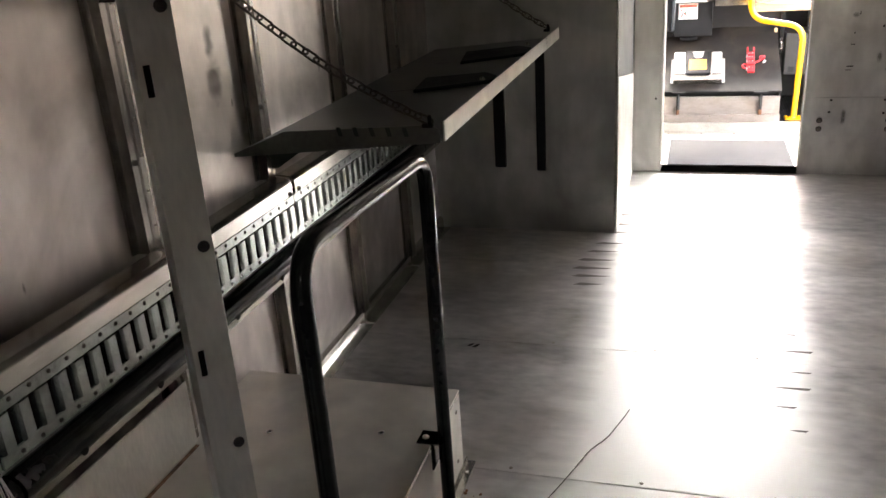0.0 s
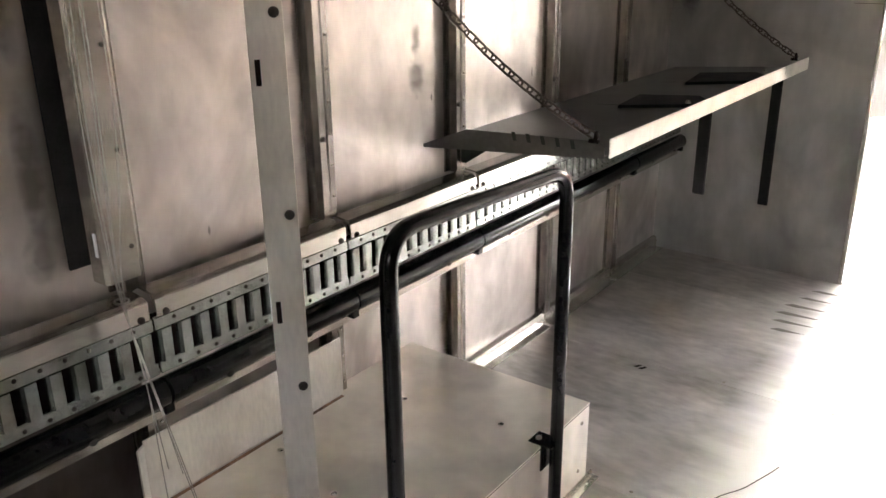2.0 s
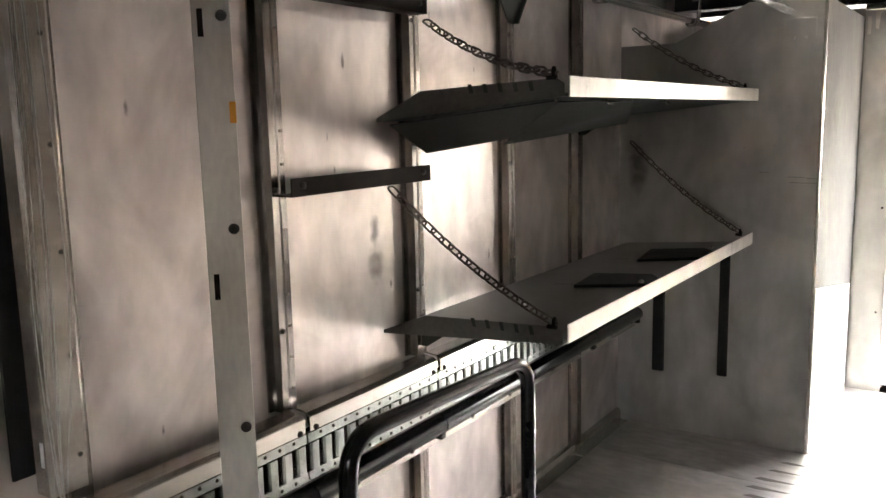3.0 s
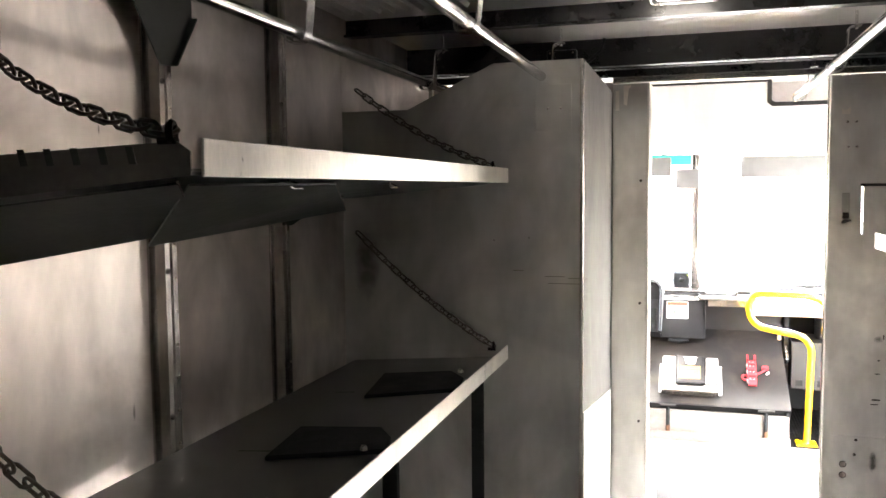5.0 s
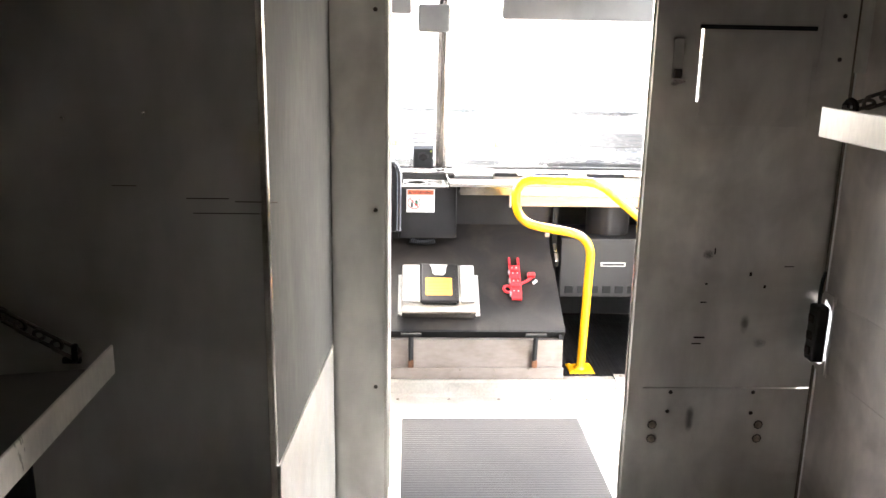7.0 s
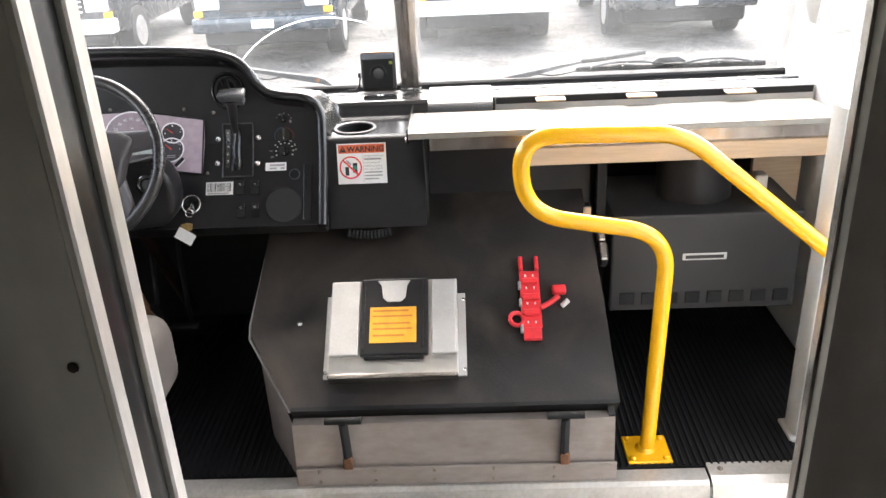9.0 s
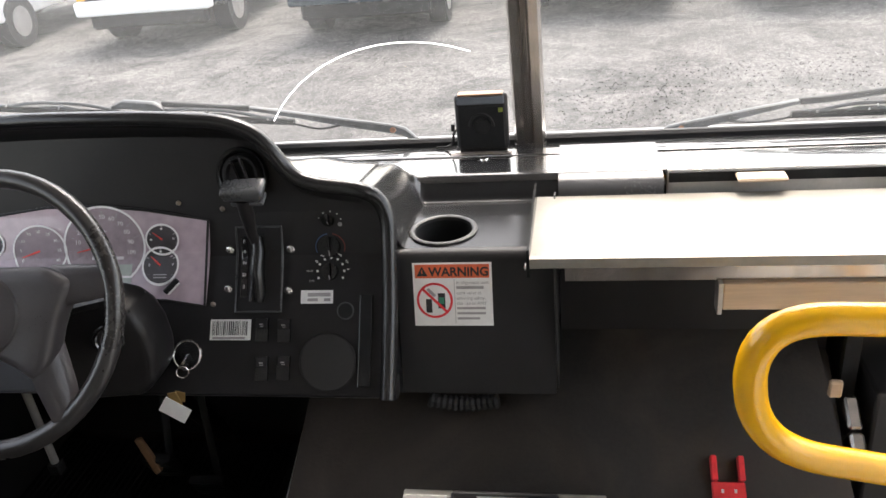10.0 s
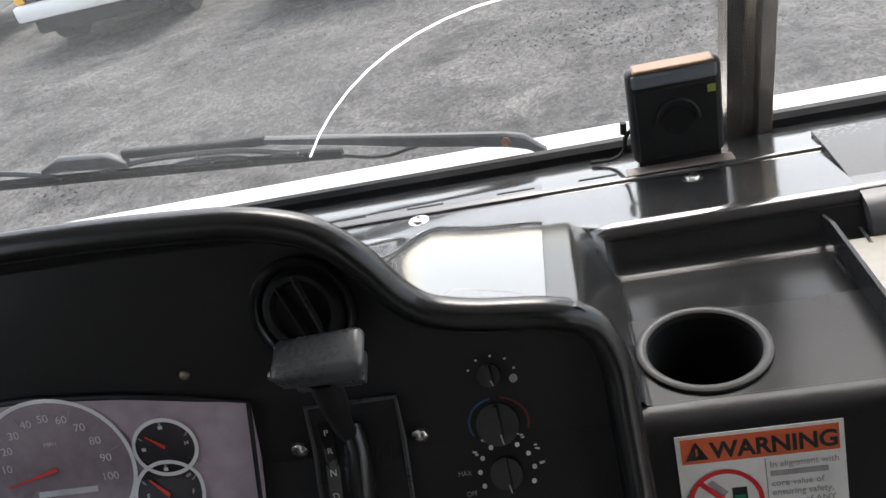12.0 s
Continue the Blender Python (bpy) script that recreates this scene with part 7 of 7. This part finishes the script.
heads("plate_screw", [fp(-0.411, 0.840, 0.001), fp(-0.302, 0.840, 0.001), fp(-0.304, 0.781, 0.001), fp(-0.412, 0.784, 0.001)], 0.0085, 0.006, "-y", M_CHROME, lever)

ctrl = thing("heater_controls", fp(-0.24, 0.85), "black heater control dials with white marks", "controls")
for x, z, r in ((-0.232, 0.884, 0.012), (-0.232, 0.842, 0.0225), (-0.231, 0.806, 0.017)):
    k = part("dial", disc(fp(x, z, 0.001), r * 0.8, (0, -1, 0.67), 0.012, 28), M_RIMBLACK, ctrl, smooth=True)
    part("grip", on_face([(x - 0.002, z + r * 0.7), (x + 0.002, z + r * 0.7), (x + 0.004, z - r * 0.7), (x, z - r * 0.7)], 0.0125, 0.018), M_RIMBLACK, k)
    part("pointer", on_face([(x + 0.0012, z - r * 0.35), (x + 0.0024, z - r * 0.35), (x + 0.0040, z - r * 0.68), (x + 0.0028, z - r * 0.68)], 0.0181, 0.0186), M_GREYINK, k)
rng = random.Random(17)
for k in range(9):
    a = radians(205 - 230 * k / 8)
    x, z = -0.231 + 0.0235 * math.cos(a), 0.806 + 0.0195 * math.sin(a)
    part("mark", disc(fp(x, z, 0.001), 0.0021, (0, -1, 0.67), 0.0010, 8), M_PAPER, ctrl)
    if 1 < k < 8:
        x, z = -0.231 + 0.0315 * math.cos(a), 0.806 + 0.0262 * math.sin(a)
        for q in range(3):
            dx, dz = rng.uniform(-0.0024, 0.0024), rng.uniform(-0.002, 0.002)
            part("mark", face_rect(x + dx - 0.0014, x + dx + 0.0014, z + dz - 0.0005, z + dz + 0.0005, 0.001, 0.0018), M_PAPER, ctrl)
for k in range(5):
    a = radians(160 - 150 * k / 4)
    part("mark", face_rect(-0.231 + 0.020 * math.cos(a) - 0.0010, -0.231 + 0.020 * math.cos(a) + 0.0010, 0.884 + 0.015 * math.sin(a) - 0.0008, 0.884 + 0.015 * math.sin(a) + 0.0008, 0.001, 0.0018), M_PAPER, ctrl)
part("mark", disc(fp(-0.213, 0.878, 0.001), 0.0035, (0, -1, 0.67), 0.003, 10), M_GREYINK, ctrl)
part("temperature_arc", face_ring(-0.232, 0.842, 0.0255, 0.0215, 0.0009, 0.002, a0=-20, a1=80, steps=16), M_ARC, ctrl, "red arc")
part("temperature_arc", face_ring(-0.232, 0.842, 0.0255, 0.0215, 0.0009, 0.002, a0=100, a1=205, steps=16), M_BLUEARC, ctrl, "blue arc")
face_words("MAX", 0.0055, -0.268, 0.806, M_GREYINK, ctrl, 0.0015)
face_words("OFF", 0.0055, -0.264, 0.792, M_GREYINK, ctrl, 0.0015)

lab = thing("asset_label", fp(-0.26, 0.764), "small white printed label on the dashboard", "label")
part("card", face_rect(-0.282, -0.226, 0.763, 0.781, 0.001, 0.002), M_PAPER, lab)
part("print_bar", face_rect(-0.270, -0.230, 0.7725, 0.7775, 0.0021, 0.0024), M_GREYINK, lab)
part("print_bar", face_rect(-0.270, -0.252, 0.7660, 0.7700, 0.0021, 0.0024), M_GREYINK, lab)
part("print_bar", face_rect(-0.241, -0.230, 0.7660, 0.7700, 0.0021, 0.0024), M_GREYINK, lab)
bar = thing("barcode_label", fp(-0.41, 0.725), "white barcode label on the dashboard", "label")
part("card", face_rect(-0.441, -0.368, 0.714, 0.742, 0.001, 0.002), M_PAPER, bar)
rng = random.Random(2)
x = -0.437
while x < -0.375:
    w = rng.choice((0.0008, 0.0012, 0.002))
    part("stroke", face_rect(x, x + w, 0.7205, 0.7395, 0.0021, 0.0024), M_INK, bar)
    x += w + rng.choice((0.0010, 0.0014, 0.0022))
part("digits_bar", face_rect(-0.436, -0.378, 0.7155, 0.7185, 0.0021, 0.0024), M_GREYINK, bar)

sw = thing("switch_bank", fp(-0.33, 0.70), "black rocker switches and a round speaker disc on the dashboard", "switches")
for x, z in ((-0.347, 0.728), (-0.308, 0.727), (-0.344, 0.677), (-0.306, 0.678)):
    r = part("rocker", face_rect(x - 0.011, x + 0.011, z - 0.0155, z + 0.0155, 0.001, 0.006), M_RIMBLACK, sw)
    part("rocker_crown", face_rect(x - 0.0095, x + 0.0095, z + 0.002, z + 0.0145, 0.0061, 0.0085), M_DASH, r)
    part("icon", face_rect(x - 0.004, x + 0.003, z + 0.0065, z + 0.0080, 0.0086, 0.0089), M_GREYINK, r)
    part("icon", face_rect(x - 0.002, x + 0.004, z + 0.0040, z + 0.0050, 0.0086, 0.0089), M_GREYINK, r)
part("disc", disc(fp(-0.229, 0.686, 0.001), 0.047, (0, -1, 0.67), 0.008, 40), M_HEATER, sw, "dark grey round disc", smooth=True)
part("disc_ring", ring(fp(-0.229, 0.686, 0.008), 0.047, 0.0018, (0, -1, 0.67), 40, 6), M_DASH, sw, smooth=True)
part("socket", ring(fp(-0.203, 0.753, 0.003), 0.0135, 0.0016, (0, -1, 0.67), 24, 6), M_KNOB, sw, smooth=True)
part("socket_plug", disc(fp(-0.203, 0.753, 0.001), 0.0125, (0, -1, 0.67), 0.003, 20), M_RUBBER, sw, smooth=True)
part("hand_slot", face_rect(-0.178, -0.157, 0.655, 0.774, 0.001, 0.0035), M_RUBBER, sw)
part("slot_border", tube([fp(x, z, 0.003) for x, z in ((-0.178, 0.655), (-0.178, 0.69), (-0.178, 0.73), (-0.178, 0.774), (-0.157, 0.774), (-0.157, 0.73), (-0.157, 0.69), (-0.157, 0.655))], 0.0013, 6, closed=True), M_RIMBLACK, sw)

key = thing("ignition_key", fp(-0.47, 0.68), "keys with a paper tag hanging from the ignition lock", "keys")
part("lock", disc(fp(-0.477, 0.694, 0.001), 0.0235, (0, -1, 0.67), 0.008, 28), M_DASHTOP, key, "glossy dark lock face", smooth=True)
part("lock_bezel", ring(fp(-0.477, 0.694, 0.008), 0.0245, 0.0022, (0, -1, 0.67), 36, 8), M_CHROME, key, "bright lock bezel", smooth=True)
part("key_head", tube([fp(-0.477, 0.692, 0.009), fp(-0.476, 0.684, 0.022)], [0.008, 0.006], 10, flat=0.4), M_CHROME, key, smooth=True)
part("key_ring", ring(fp(-0.475, 0.672, 0.024), 0.010, 0.0013, (0.3, -1, 0.2), 20, 6), M_CHROME, key, smooth=True)
for dx, a in ((-0.004, -12), (0.006, 14)):
    kb = box(-0.0085, 0.0085, -0.0008, 0.0008, -0.010, 0.010, 0.0006)
    box(-0.0035, 0.0035, -0.0007, 0.0007, -0.032, -0.010, 0.0004, bm=kb)
    bmesh.ops.transform(kb, matrix=Matrix.Translation((-0.475 + dx, 6.216 + dx * 0.3, 0.662)) @ Matrix.Rotation(radians(a), 4, "Y"), verts=kb.verts)
    part("brass_key", kb, M_KEY, key, "brass key")
tagm = box(-0.024, 0.024, -0.0006, 0.0006, -0.017, 0.017)
bmesh.ops.transform(tagm, matrix=Matrix.Translation((-0.482, 6.213, 0.637)) @ Matrix.Rotation(radians(35), 4, "Y"), verts=tagm.verts)
part("paper_tag", tagm, M_PAPER, key, "white paper tag")

# left switch panel and left vent behind the wheel
lp = thing("left_switches", fp(-1.0, 0.86), "black switch panel with amber rocker switches", "switches")
part("panel", face_rect(-1.05, -0.955, 0.79, 0.90, 0.001, 0.008), M_DASH, lp)
for x in (-1.03, -1.005, -0.98):
    part("rocker", face_rect(x - 0.008, x + 0.008, 0.81, 0.87, 0.008, 0.015), M_DASHTOP, lp)
    part("mark", face_rect(x - 0.004, x + 0.004, 0.845, 0.852, 0.0151, 0.0156), M_ORANGE, lp)
part("vent", disc(fp(-1.02, 0.985, 0.001), 0.05, (0, -1, 0.67), 0.010, 28), M_HEATER, lp, smooth=True)

# ---- steering wheel ----
WC = Vector((-0.679, 6.132, 0.876))
WK = 0.905
wn = Vector((0, -0.86, 0.51)).normalized()
wu = Vector((0, 0.51, 0.86)).normalized()
wx = Vector((1, 0, 0))


def wp(a, b, n=0.0):
    return WC + wx * (a * WK) + wu * (b * WK) + wn * n


wheel = thing("steering_wheel", WC, "dark grey four-spoke steering wheel with a padded hub", "steering wheel")
R = 0.222
part("rim", tube([wp(R * math.cos(2 * math.pi * k / 48), R * math.sin(2 * math.pi * k / 48)) for k in range(48)], 0.0145, 12, closed=True), M_WHEELRIM, wheel, smooth=True)
hubp = [(-0.165, 0.050), (-0.12, 0.074), (0.12, 0.074), (0.165, 0.050), (0.140, -0.010), (0.128, -0.080), (0.105, -0.112), (0.072, -0.088), (0.035, -0.073), (-0.035, -0.073), (-0.072, -0.088), (-0.105, -0.112), (-0.128, -0.080), (-0.140, -0.010)]
own = prism(hubp, "z", -0.012, 0.034, 0.016, seg=4)
for v in own.verts:
    v.co = wp(v.co.x, v.co.y, v.co.z)
part("hub_pad", own, M_HUB, wheel, "grey padded hub", smooth=True)
bm = loft([[wp(r * math.cos(2 * math.pi * k / 32), -0.005 + r * 0.9 * math.sin(2 * math.pi * k / 32), n) for k in range(32)] for r, n in ((0.082, 0.030), (0.078, 0.038), (0.060, 0.044), (0.030, 0.047), (0.001, 0.048))], closed_u=True)
part("hub_badge", bm, M_HUB, wheel, smooth=True)
for sx in (-1, 1):
    part("spoke", tube([wp(sx * 0.12, 0.042, 0.010), wp(sx * 0.17, 0.048, 0.006), wp(sx * 0.214, 0.052, 0)], [0.034, 0.029, 0.024], 10, flat=0.5), M_HUB, wheel, smooth=True)
    part("spoke", tube([wp(sx * 0.105, -0.055, 0.010), wp(sx * 0.128, -0.115, 0.006), wp(sx * 0.145, -0.165, 0)], [0.030, 0.027, 0.022], 10, flat=0.5), M_HUB, wheel, smooth=True)
column = thing("steering_column", WC - wn * 0.2, "grey steering column shroud with a stalk", "steering column")
part("shroud", tube([WC - wn * 0.045, WC - wn * 0.16, WC - wn * 0.28], [0.05, 0.052, 0.055], 16), M_HEATER, column, smooth=True)
part("stalk", tube([WC - wn * 0.09 + wx * 0.06, WC - wn * 0.085 + wx * 0.16 + wu * 0.02], [0.008, 0.010], 8), M_DASH, column, smooth=True)
part("button_bezel", ring((-0.545, 6.19, 0.79), 0.021, 0.005, (0.25, -1, 0.35), 24, 8), M_DASHTOP, column, smooth=True)
part("button", disc((-0.545, 6.192, 0.79), 0.012, (0.25, -1, 0.35), 0.006, 20), M_KNOB, column, smooth=True)
part("switch_housing", prism([(-0.66, 0.838), (-0.56, 0.846), (-0.525, 0.838), (-0.503, 0.818), (-0.491, 0.785), (-0.488, 0.74), (-0.496, 0.70), (-0.525, 0.668), (-0.66, 0.655)], "y", 6.203, 6.29, 0.016, seg=3), M_DASH, column, "black rounded switch housing", smooth=True)
part("housing_slot", prism([(-0.582, 0.700), (-0.566, 0.745), (-0.560, 0.743), (-0.576, 0.698)], "y", 6.2015, 6.2035), M_RUBBER, column)
part("lower_shaft", rod((-0.695, 6.36, 0.70), (-0.695, 6.72, 0.16), 0.022, 12), M_DARKIRON, column)

pedals = thing("pedals", (-0.6, 6.5, CF), "steel brake and accelerator pedals with black pads", "pedals")
for x, y, z, w, h in ((-0.735, 6.50, 0.255, 0.034, 0.045), (-0.650, 6.53, 0.172, 0.044, 0.038)):
    part("arm", tube([(x - 0.02, 6.70, 0.58), (x - 0.012, 6.60, 0.42), (x, y + 0.03, z)], 0.009, 8, flat=0.6), M_HEATER, pedals, smooth=True)
    own = box(-w, w, -0.012, 0.012, -h, h, 0.006, 2)
    for k in range(4):
        join(own, box(-w + 0.006, w - 0.006, -0.0145, -0.0118, -h + 0.012 + k * 0.018, -h + 0.020 + k * 0.018, 0.001))
    bmesh.ops.transform(own, matrix=Matrix.Translation((x, y, z)) @ Matrix.Rotation(radians(28), 4, "X"), verts=own.verts)
    part("pad", own, M_RUBBER, pedals)
part("return_bracket", prism([(-0.768, 0.345), (-0.752, 0.350), (-0.724, 0.262), (-0.742, 0.250)], "y", 6.470, 6.482, 0.002), M_TAN, pedals, "tan bracket")
lever = thing("tilt_rod", (-0.94, 6.44, 0.31), "pale steel rod under the steering column", "rod")
part("rod", rod((-0.916, 6.40, 0.540), (-0.956, 6.45, 0.297), 0.0085, 10), M_LGREY, lever, smooth=True)
part("end_fork", box(-0.972, -0.942, 6.438, 6.464, 0.270, 0.300, 0.004), M_HEATER, lever)
part("knuckle", rod((-0.930, 6.402, 0.545), (-0.900, 6.402, 0.545), 0.013, 12), M_HEATER, lever, smooth=True)

seat = thing("driver_seat", (-0.72, 5.75, CF), "grey vinyl driver seat cushion", "seat")
own = box(-0.96, -0.462, 5.45, 6.0, 0.345, 0.548, 0.055, 4)
part("cushion", own, M_SEAT, seat, smooth=True)
part("pedestal", box(-0.86, -0.58, 5.55, 5.92, CF, 0.344, 0.01), M_DASH, seat)
own = box(-0.95, -0.48, 5.30, 5.44, 0.50, 1.15, 0.05, 4)
part("backrest", own, M_SEAT, seat, smooth=True)
part("backrest_frame", box(-0.90, -0.53, 5.36, 5.46, 0.40, 0.50, 0.01), M_DASH, seat)

# the cab floor lies a little above the cargo floor
CAB = Vector((0.018, -0.052, 0.042))
for ob in set(scene.objects) - _before:
    if ob.parent is None:
        ob.location = ob.location + CAB
# ---- outside ----
GZ = -0.78


def gravel_mat():
    m = mat("gravel_lot_base", (0.067, 0.0635, 0.059), 0.9, 0.0, 0.42, 1.6, 9, 0.0, 0.05, (1, 1, 1), (0.085, 0.08, 0.075), 0.4, 0.5)
    m.name = "gravel_lot"
    nt = m.node_tree
    N, L = nt.nodes, nt.links
    p = N["Principled BSDF"]
    old = p.inputs["Base Color"].links[0].from_socket
    geo = N.new("ShaderNodeNewGeometry")
    vo = N.new("ShaderNodeTexVoronoi")
    vo.inputs["Scale"].default_value = 50.0
    L.new(geo.outputs["Position"], vo.inputs["Vector"])
    bw = N.new("ShaderNodeRGBToBW")
    L.new(vo.outputs["Color"], bw.inputs["Color"])
    mr = N.new("ShaderNodeMapRange")
    mr.inputs["From Min"].default_value, mr.inputs["From Max"].default_value = 0.2, 0.8
    mr.inputs["To Min"].default_value, mr.inputs["To Max"].default_value = 0.56, 1.42
    L.new(bw.outputs[0], mr.inputs["Value"])
    hs = N.new("ShaderNodeHueSaturation")
    L.new(old, hs.inputs["Color"])
    L.new(mr.outputs["Result"], hs.inputs["Value"])
    L.new(hs.outputs["Color"], p.inputs["Base Color"])
    b = N.new("ShaderNodeBump")
    b.inputs["Strength"].default_value, b.inputs["Distance"].default_value = 0.6, 0.01
    b.invert = True
    L.new(vo.outputs["Distance"], b.inputs["Height"])
    L.new(b.outputs["Normal"], p.inputs["Normal"])
    return m


M_GRAVEL = gravel_mat()
bm = bmesh.new()
n = 40
for j in range(n + 1):
    for i in range(n + 1):
        u, v = i / n * 2 - 1, j / n * 2 - 1
        x, y = 300 * u * abs(u) ** 1.5, 12 + 300 * v * abs(v) ** 1.5
        bm.verts.new((x, y, GZ + (0.02 * noise.noise(Vector((x * 0.5, y * 0.5, 0))) if abs(x) < 30 else 0)))
bm.verts.ensure_lookup_table()
for j in range(n):
    for i in range(n):
        a = j * (n + 1) + i
        bm.faces.new([bm.verts[k] for k in (a, a + 1, a + n + 2, a + n + 1)])
ground = tagged(part("ground", bm, M_GRAVEL), "grey gravel parking lot", "ground", kind="structure")

stones = new("gravel_stones", bpy.data.meshes.new("gravel_stones"))
tagged(stones, "loose grey gravel stones on the lot", "gravel", kind="stuff")
rng = random.Random(11)
vs, fs = [], []
for k in range(14000):
    y = 9.0 + 9.5 * rng.random() ** 1.3
    x = rng.uniform(-0.75, 0.65) * (y - 4.5) * 0.8
    s = rng.uniform(0.005, 0.016) * (1 + (y - 9) * 0.04)
    a = rng.uniform(0, 6.28)
    b = len(vs)
    for i in range(4):
        t = a + i * 1.571
        vs.append((x + s * rng.uniform(0.6, 1.2) * math.cos(t), y + s * rng.uniform(0.6, 1.2) * math.sin(t), GZ - 0.004))
    vs.append((x + rng.uniform(-0.3, 0.3) * s, y + rng.uniform(-0.3, 0.3) * s, GZ + s * rng.uniform(0.25, 0.6)))
    fs += [(b + i, b + (i + 1) % 4, b + 4) for i in range(4)]
stones.data.from_pydata(vs, [], fs)
stones.data.materials.append(M_GRAVEL)

M_TYRE = mat("tyre", (0.02, 0.02, 0.02), 0.8)
M_RIM = mat("alloy_rim", (0.55, 0.55, 0.55), 0.35, 0.8)
M_CARGLASS = mat("dark_car_glass", (0.02, 0.025, 0.03), 0.08, 0.0, 0.05, spec=0.8)
M_LAMP = mat("headlamp", (0.75, 0.75, 0.72), 0.15, 0.2, 0.1)
M_AMBER = mat("amber_lamp", (0.85, 0.40, 0.03), 0.25)


def car(x, y, paint, label, bumper, kind):
    """A parked pickup or van, its front towards the windshield."""
    t = thing("parked_car", (x, y, GZ), label, "car", "parked cars")
    w, h = 0.95, 0.28
    prof = [(0.0, 0.55), (0.03, 0.95), (0.15, 1.08), (1.15, 1.18), (1.55, 1.75), (1.75, 1.82), (4.2, 1.82), (4.7, 1.2), (5.0, 1.1), (5.0, 0.5), (4.4, 0.42), (0.5, 0.42)]
    if kind == "van":
        prof = [(0.0, 0.55), (0.02, 0.95), (0.1, 1.1), (0.75, 1.3), (1.35, 2.0), (1.6, 2.1), (5.0, 2.1), (5.1, 0.5), (4.4, 0.42), (0.5, 0.42)]
    own = prism([(y + a, GZ + b) for a, b in prof], "x", x - w, x + w, 0.05, seg=2)
    for v in own.verts:
        if v.co.z > GZ + 1.25:
            v.co.x = x + (v.co.x - x) * 0.86
        if v.co.y < y + 0.4:
            v.co.x = x + (v.co.x - x) * 0.96
    part("body", own, paint, t, smooth=True)
    gl = [(y + 1.12, 1.22), (y + 1.56, 1.72), (y + 1.54, 1.735), (y + 1.09, 1.24)] if kind != "van" else [(y + 0.80, 1.36), (y + 1.33, 1.96), (y + 1.30, 1.98), (y + 0.77, 1.38)]
    part("windscreen", prism([(a, GZ + b) for a, b in gl], "x", x - 0.78, x + 0.78), M_CARGLASS, t)
    part("bumper", box(x - 0.97, x + 0.97, y - 0.10, y + 0.12, GZ + 0.48, GZ + 0.68, 0.04, 2), bumper, t, smooth=True)
    part("grille", box(x - 0.55, x + 0.55, y - 0.02, y + 0.03, GZ + 0.74, GZ + 0.98, 0.01), M_RUBBER, t)
    for k in range(3):
        part("grille_bar", box(x - 0.54, x + 0.54, y - 0.035, y - 0.021, GZ + 0.78 + k * 0.07, GZ + 0.80 + k * 0.07), bumper, t)
    part("plate_bar", box(x - 0.15, x + 0.15, y - 0.115, y - 0.101, GZ + 0.53, GZ + 0.64, 0.004), M_PAPER, t)
    part("air_dam", box(x - 0.85, x + 0.85, y + 0.05, y + 0.20, GZ + 0.28, GZ + 0.50, 0.03), M_RUBBER, t)
    for s in (-1, 1):
        part("headlight", box(x + s * 0.74 - 0.16, x + s * 0.74 + 0.16, y - 0.03, y + 0.05, GZ + 0.78, GZ + 0.96, 0.02, 2), M_LAMP, t)
        part("indicator", box(x + s * 0.88 - 0.06, x + s * 0.88 + 0.06, y - 0.02, y + 0.04, GZ + 0.69, GZ + 0.77, 0.01), M_AMBER, t)
        part("mirror", box(x + s * 1.0 - 0.1, x + s * 1.0 + 0.1, y + 1.35, y + 1.45, GZ + 1.2, GZ + 1.38, 0.02), M_RUBBER, t)
        for yy in (0.95, 3.9):
            wh = part("wheel", rod((x + s * 0.72, y + yy, GZ + 0.37), (x + s * 0.96, y + yy, GZ + 0.37), 0.37, 28), M_TYRE, t, smooth=True)
            part("rim", rod((x + s * 0.955, y + yy, GZ + 0.37), (x + s * 0.965, y + yy, GZ + 0.37), 0.22, 20), M_RIM, wh)
    return t


P_DARK = mat("dark_grey_car_paint", (0.03, 0.032, 0.035), 0.25, 0.3, 0.05, coat=0.6)
P_BLUE = mat("dark_blue_car_paint", (0.02, 0.035, 0.05), 0.25, 0.3, 0.05, coat=0.6)
P_GREEN = mat("teal_grey_car_paint", (0.05, 0.07, 0.075), 0.25, 0.3, 0.05, coat=0.6)
car(-8.9, 16.0, M_WHITE, "white parked van with amber indicators", M_RUBBER, "van")
car(-5.6, 16.2, P_DARK, "dark grey parked pickup with a white bumper", M_WHITE, "pickup")
car(-2.45, 15.8, P_BLUE, "dark blue parked pickup", P_BLUE, "pickup")
car(0.55, 16.4, P_GREEN, "grey parked pickup with a pale bumper", M_WHITE, "pickup")
car(3.3, 16.2, P_DARK, "dark parked pickup with a pale plate", P_DARK, "pickup")
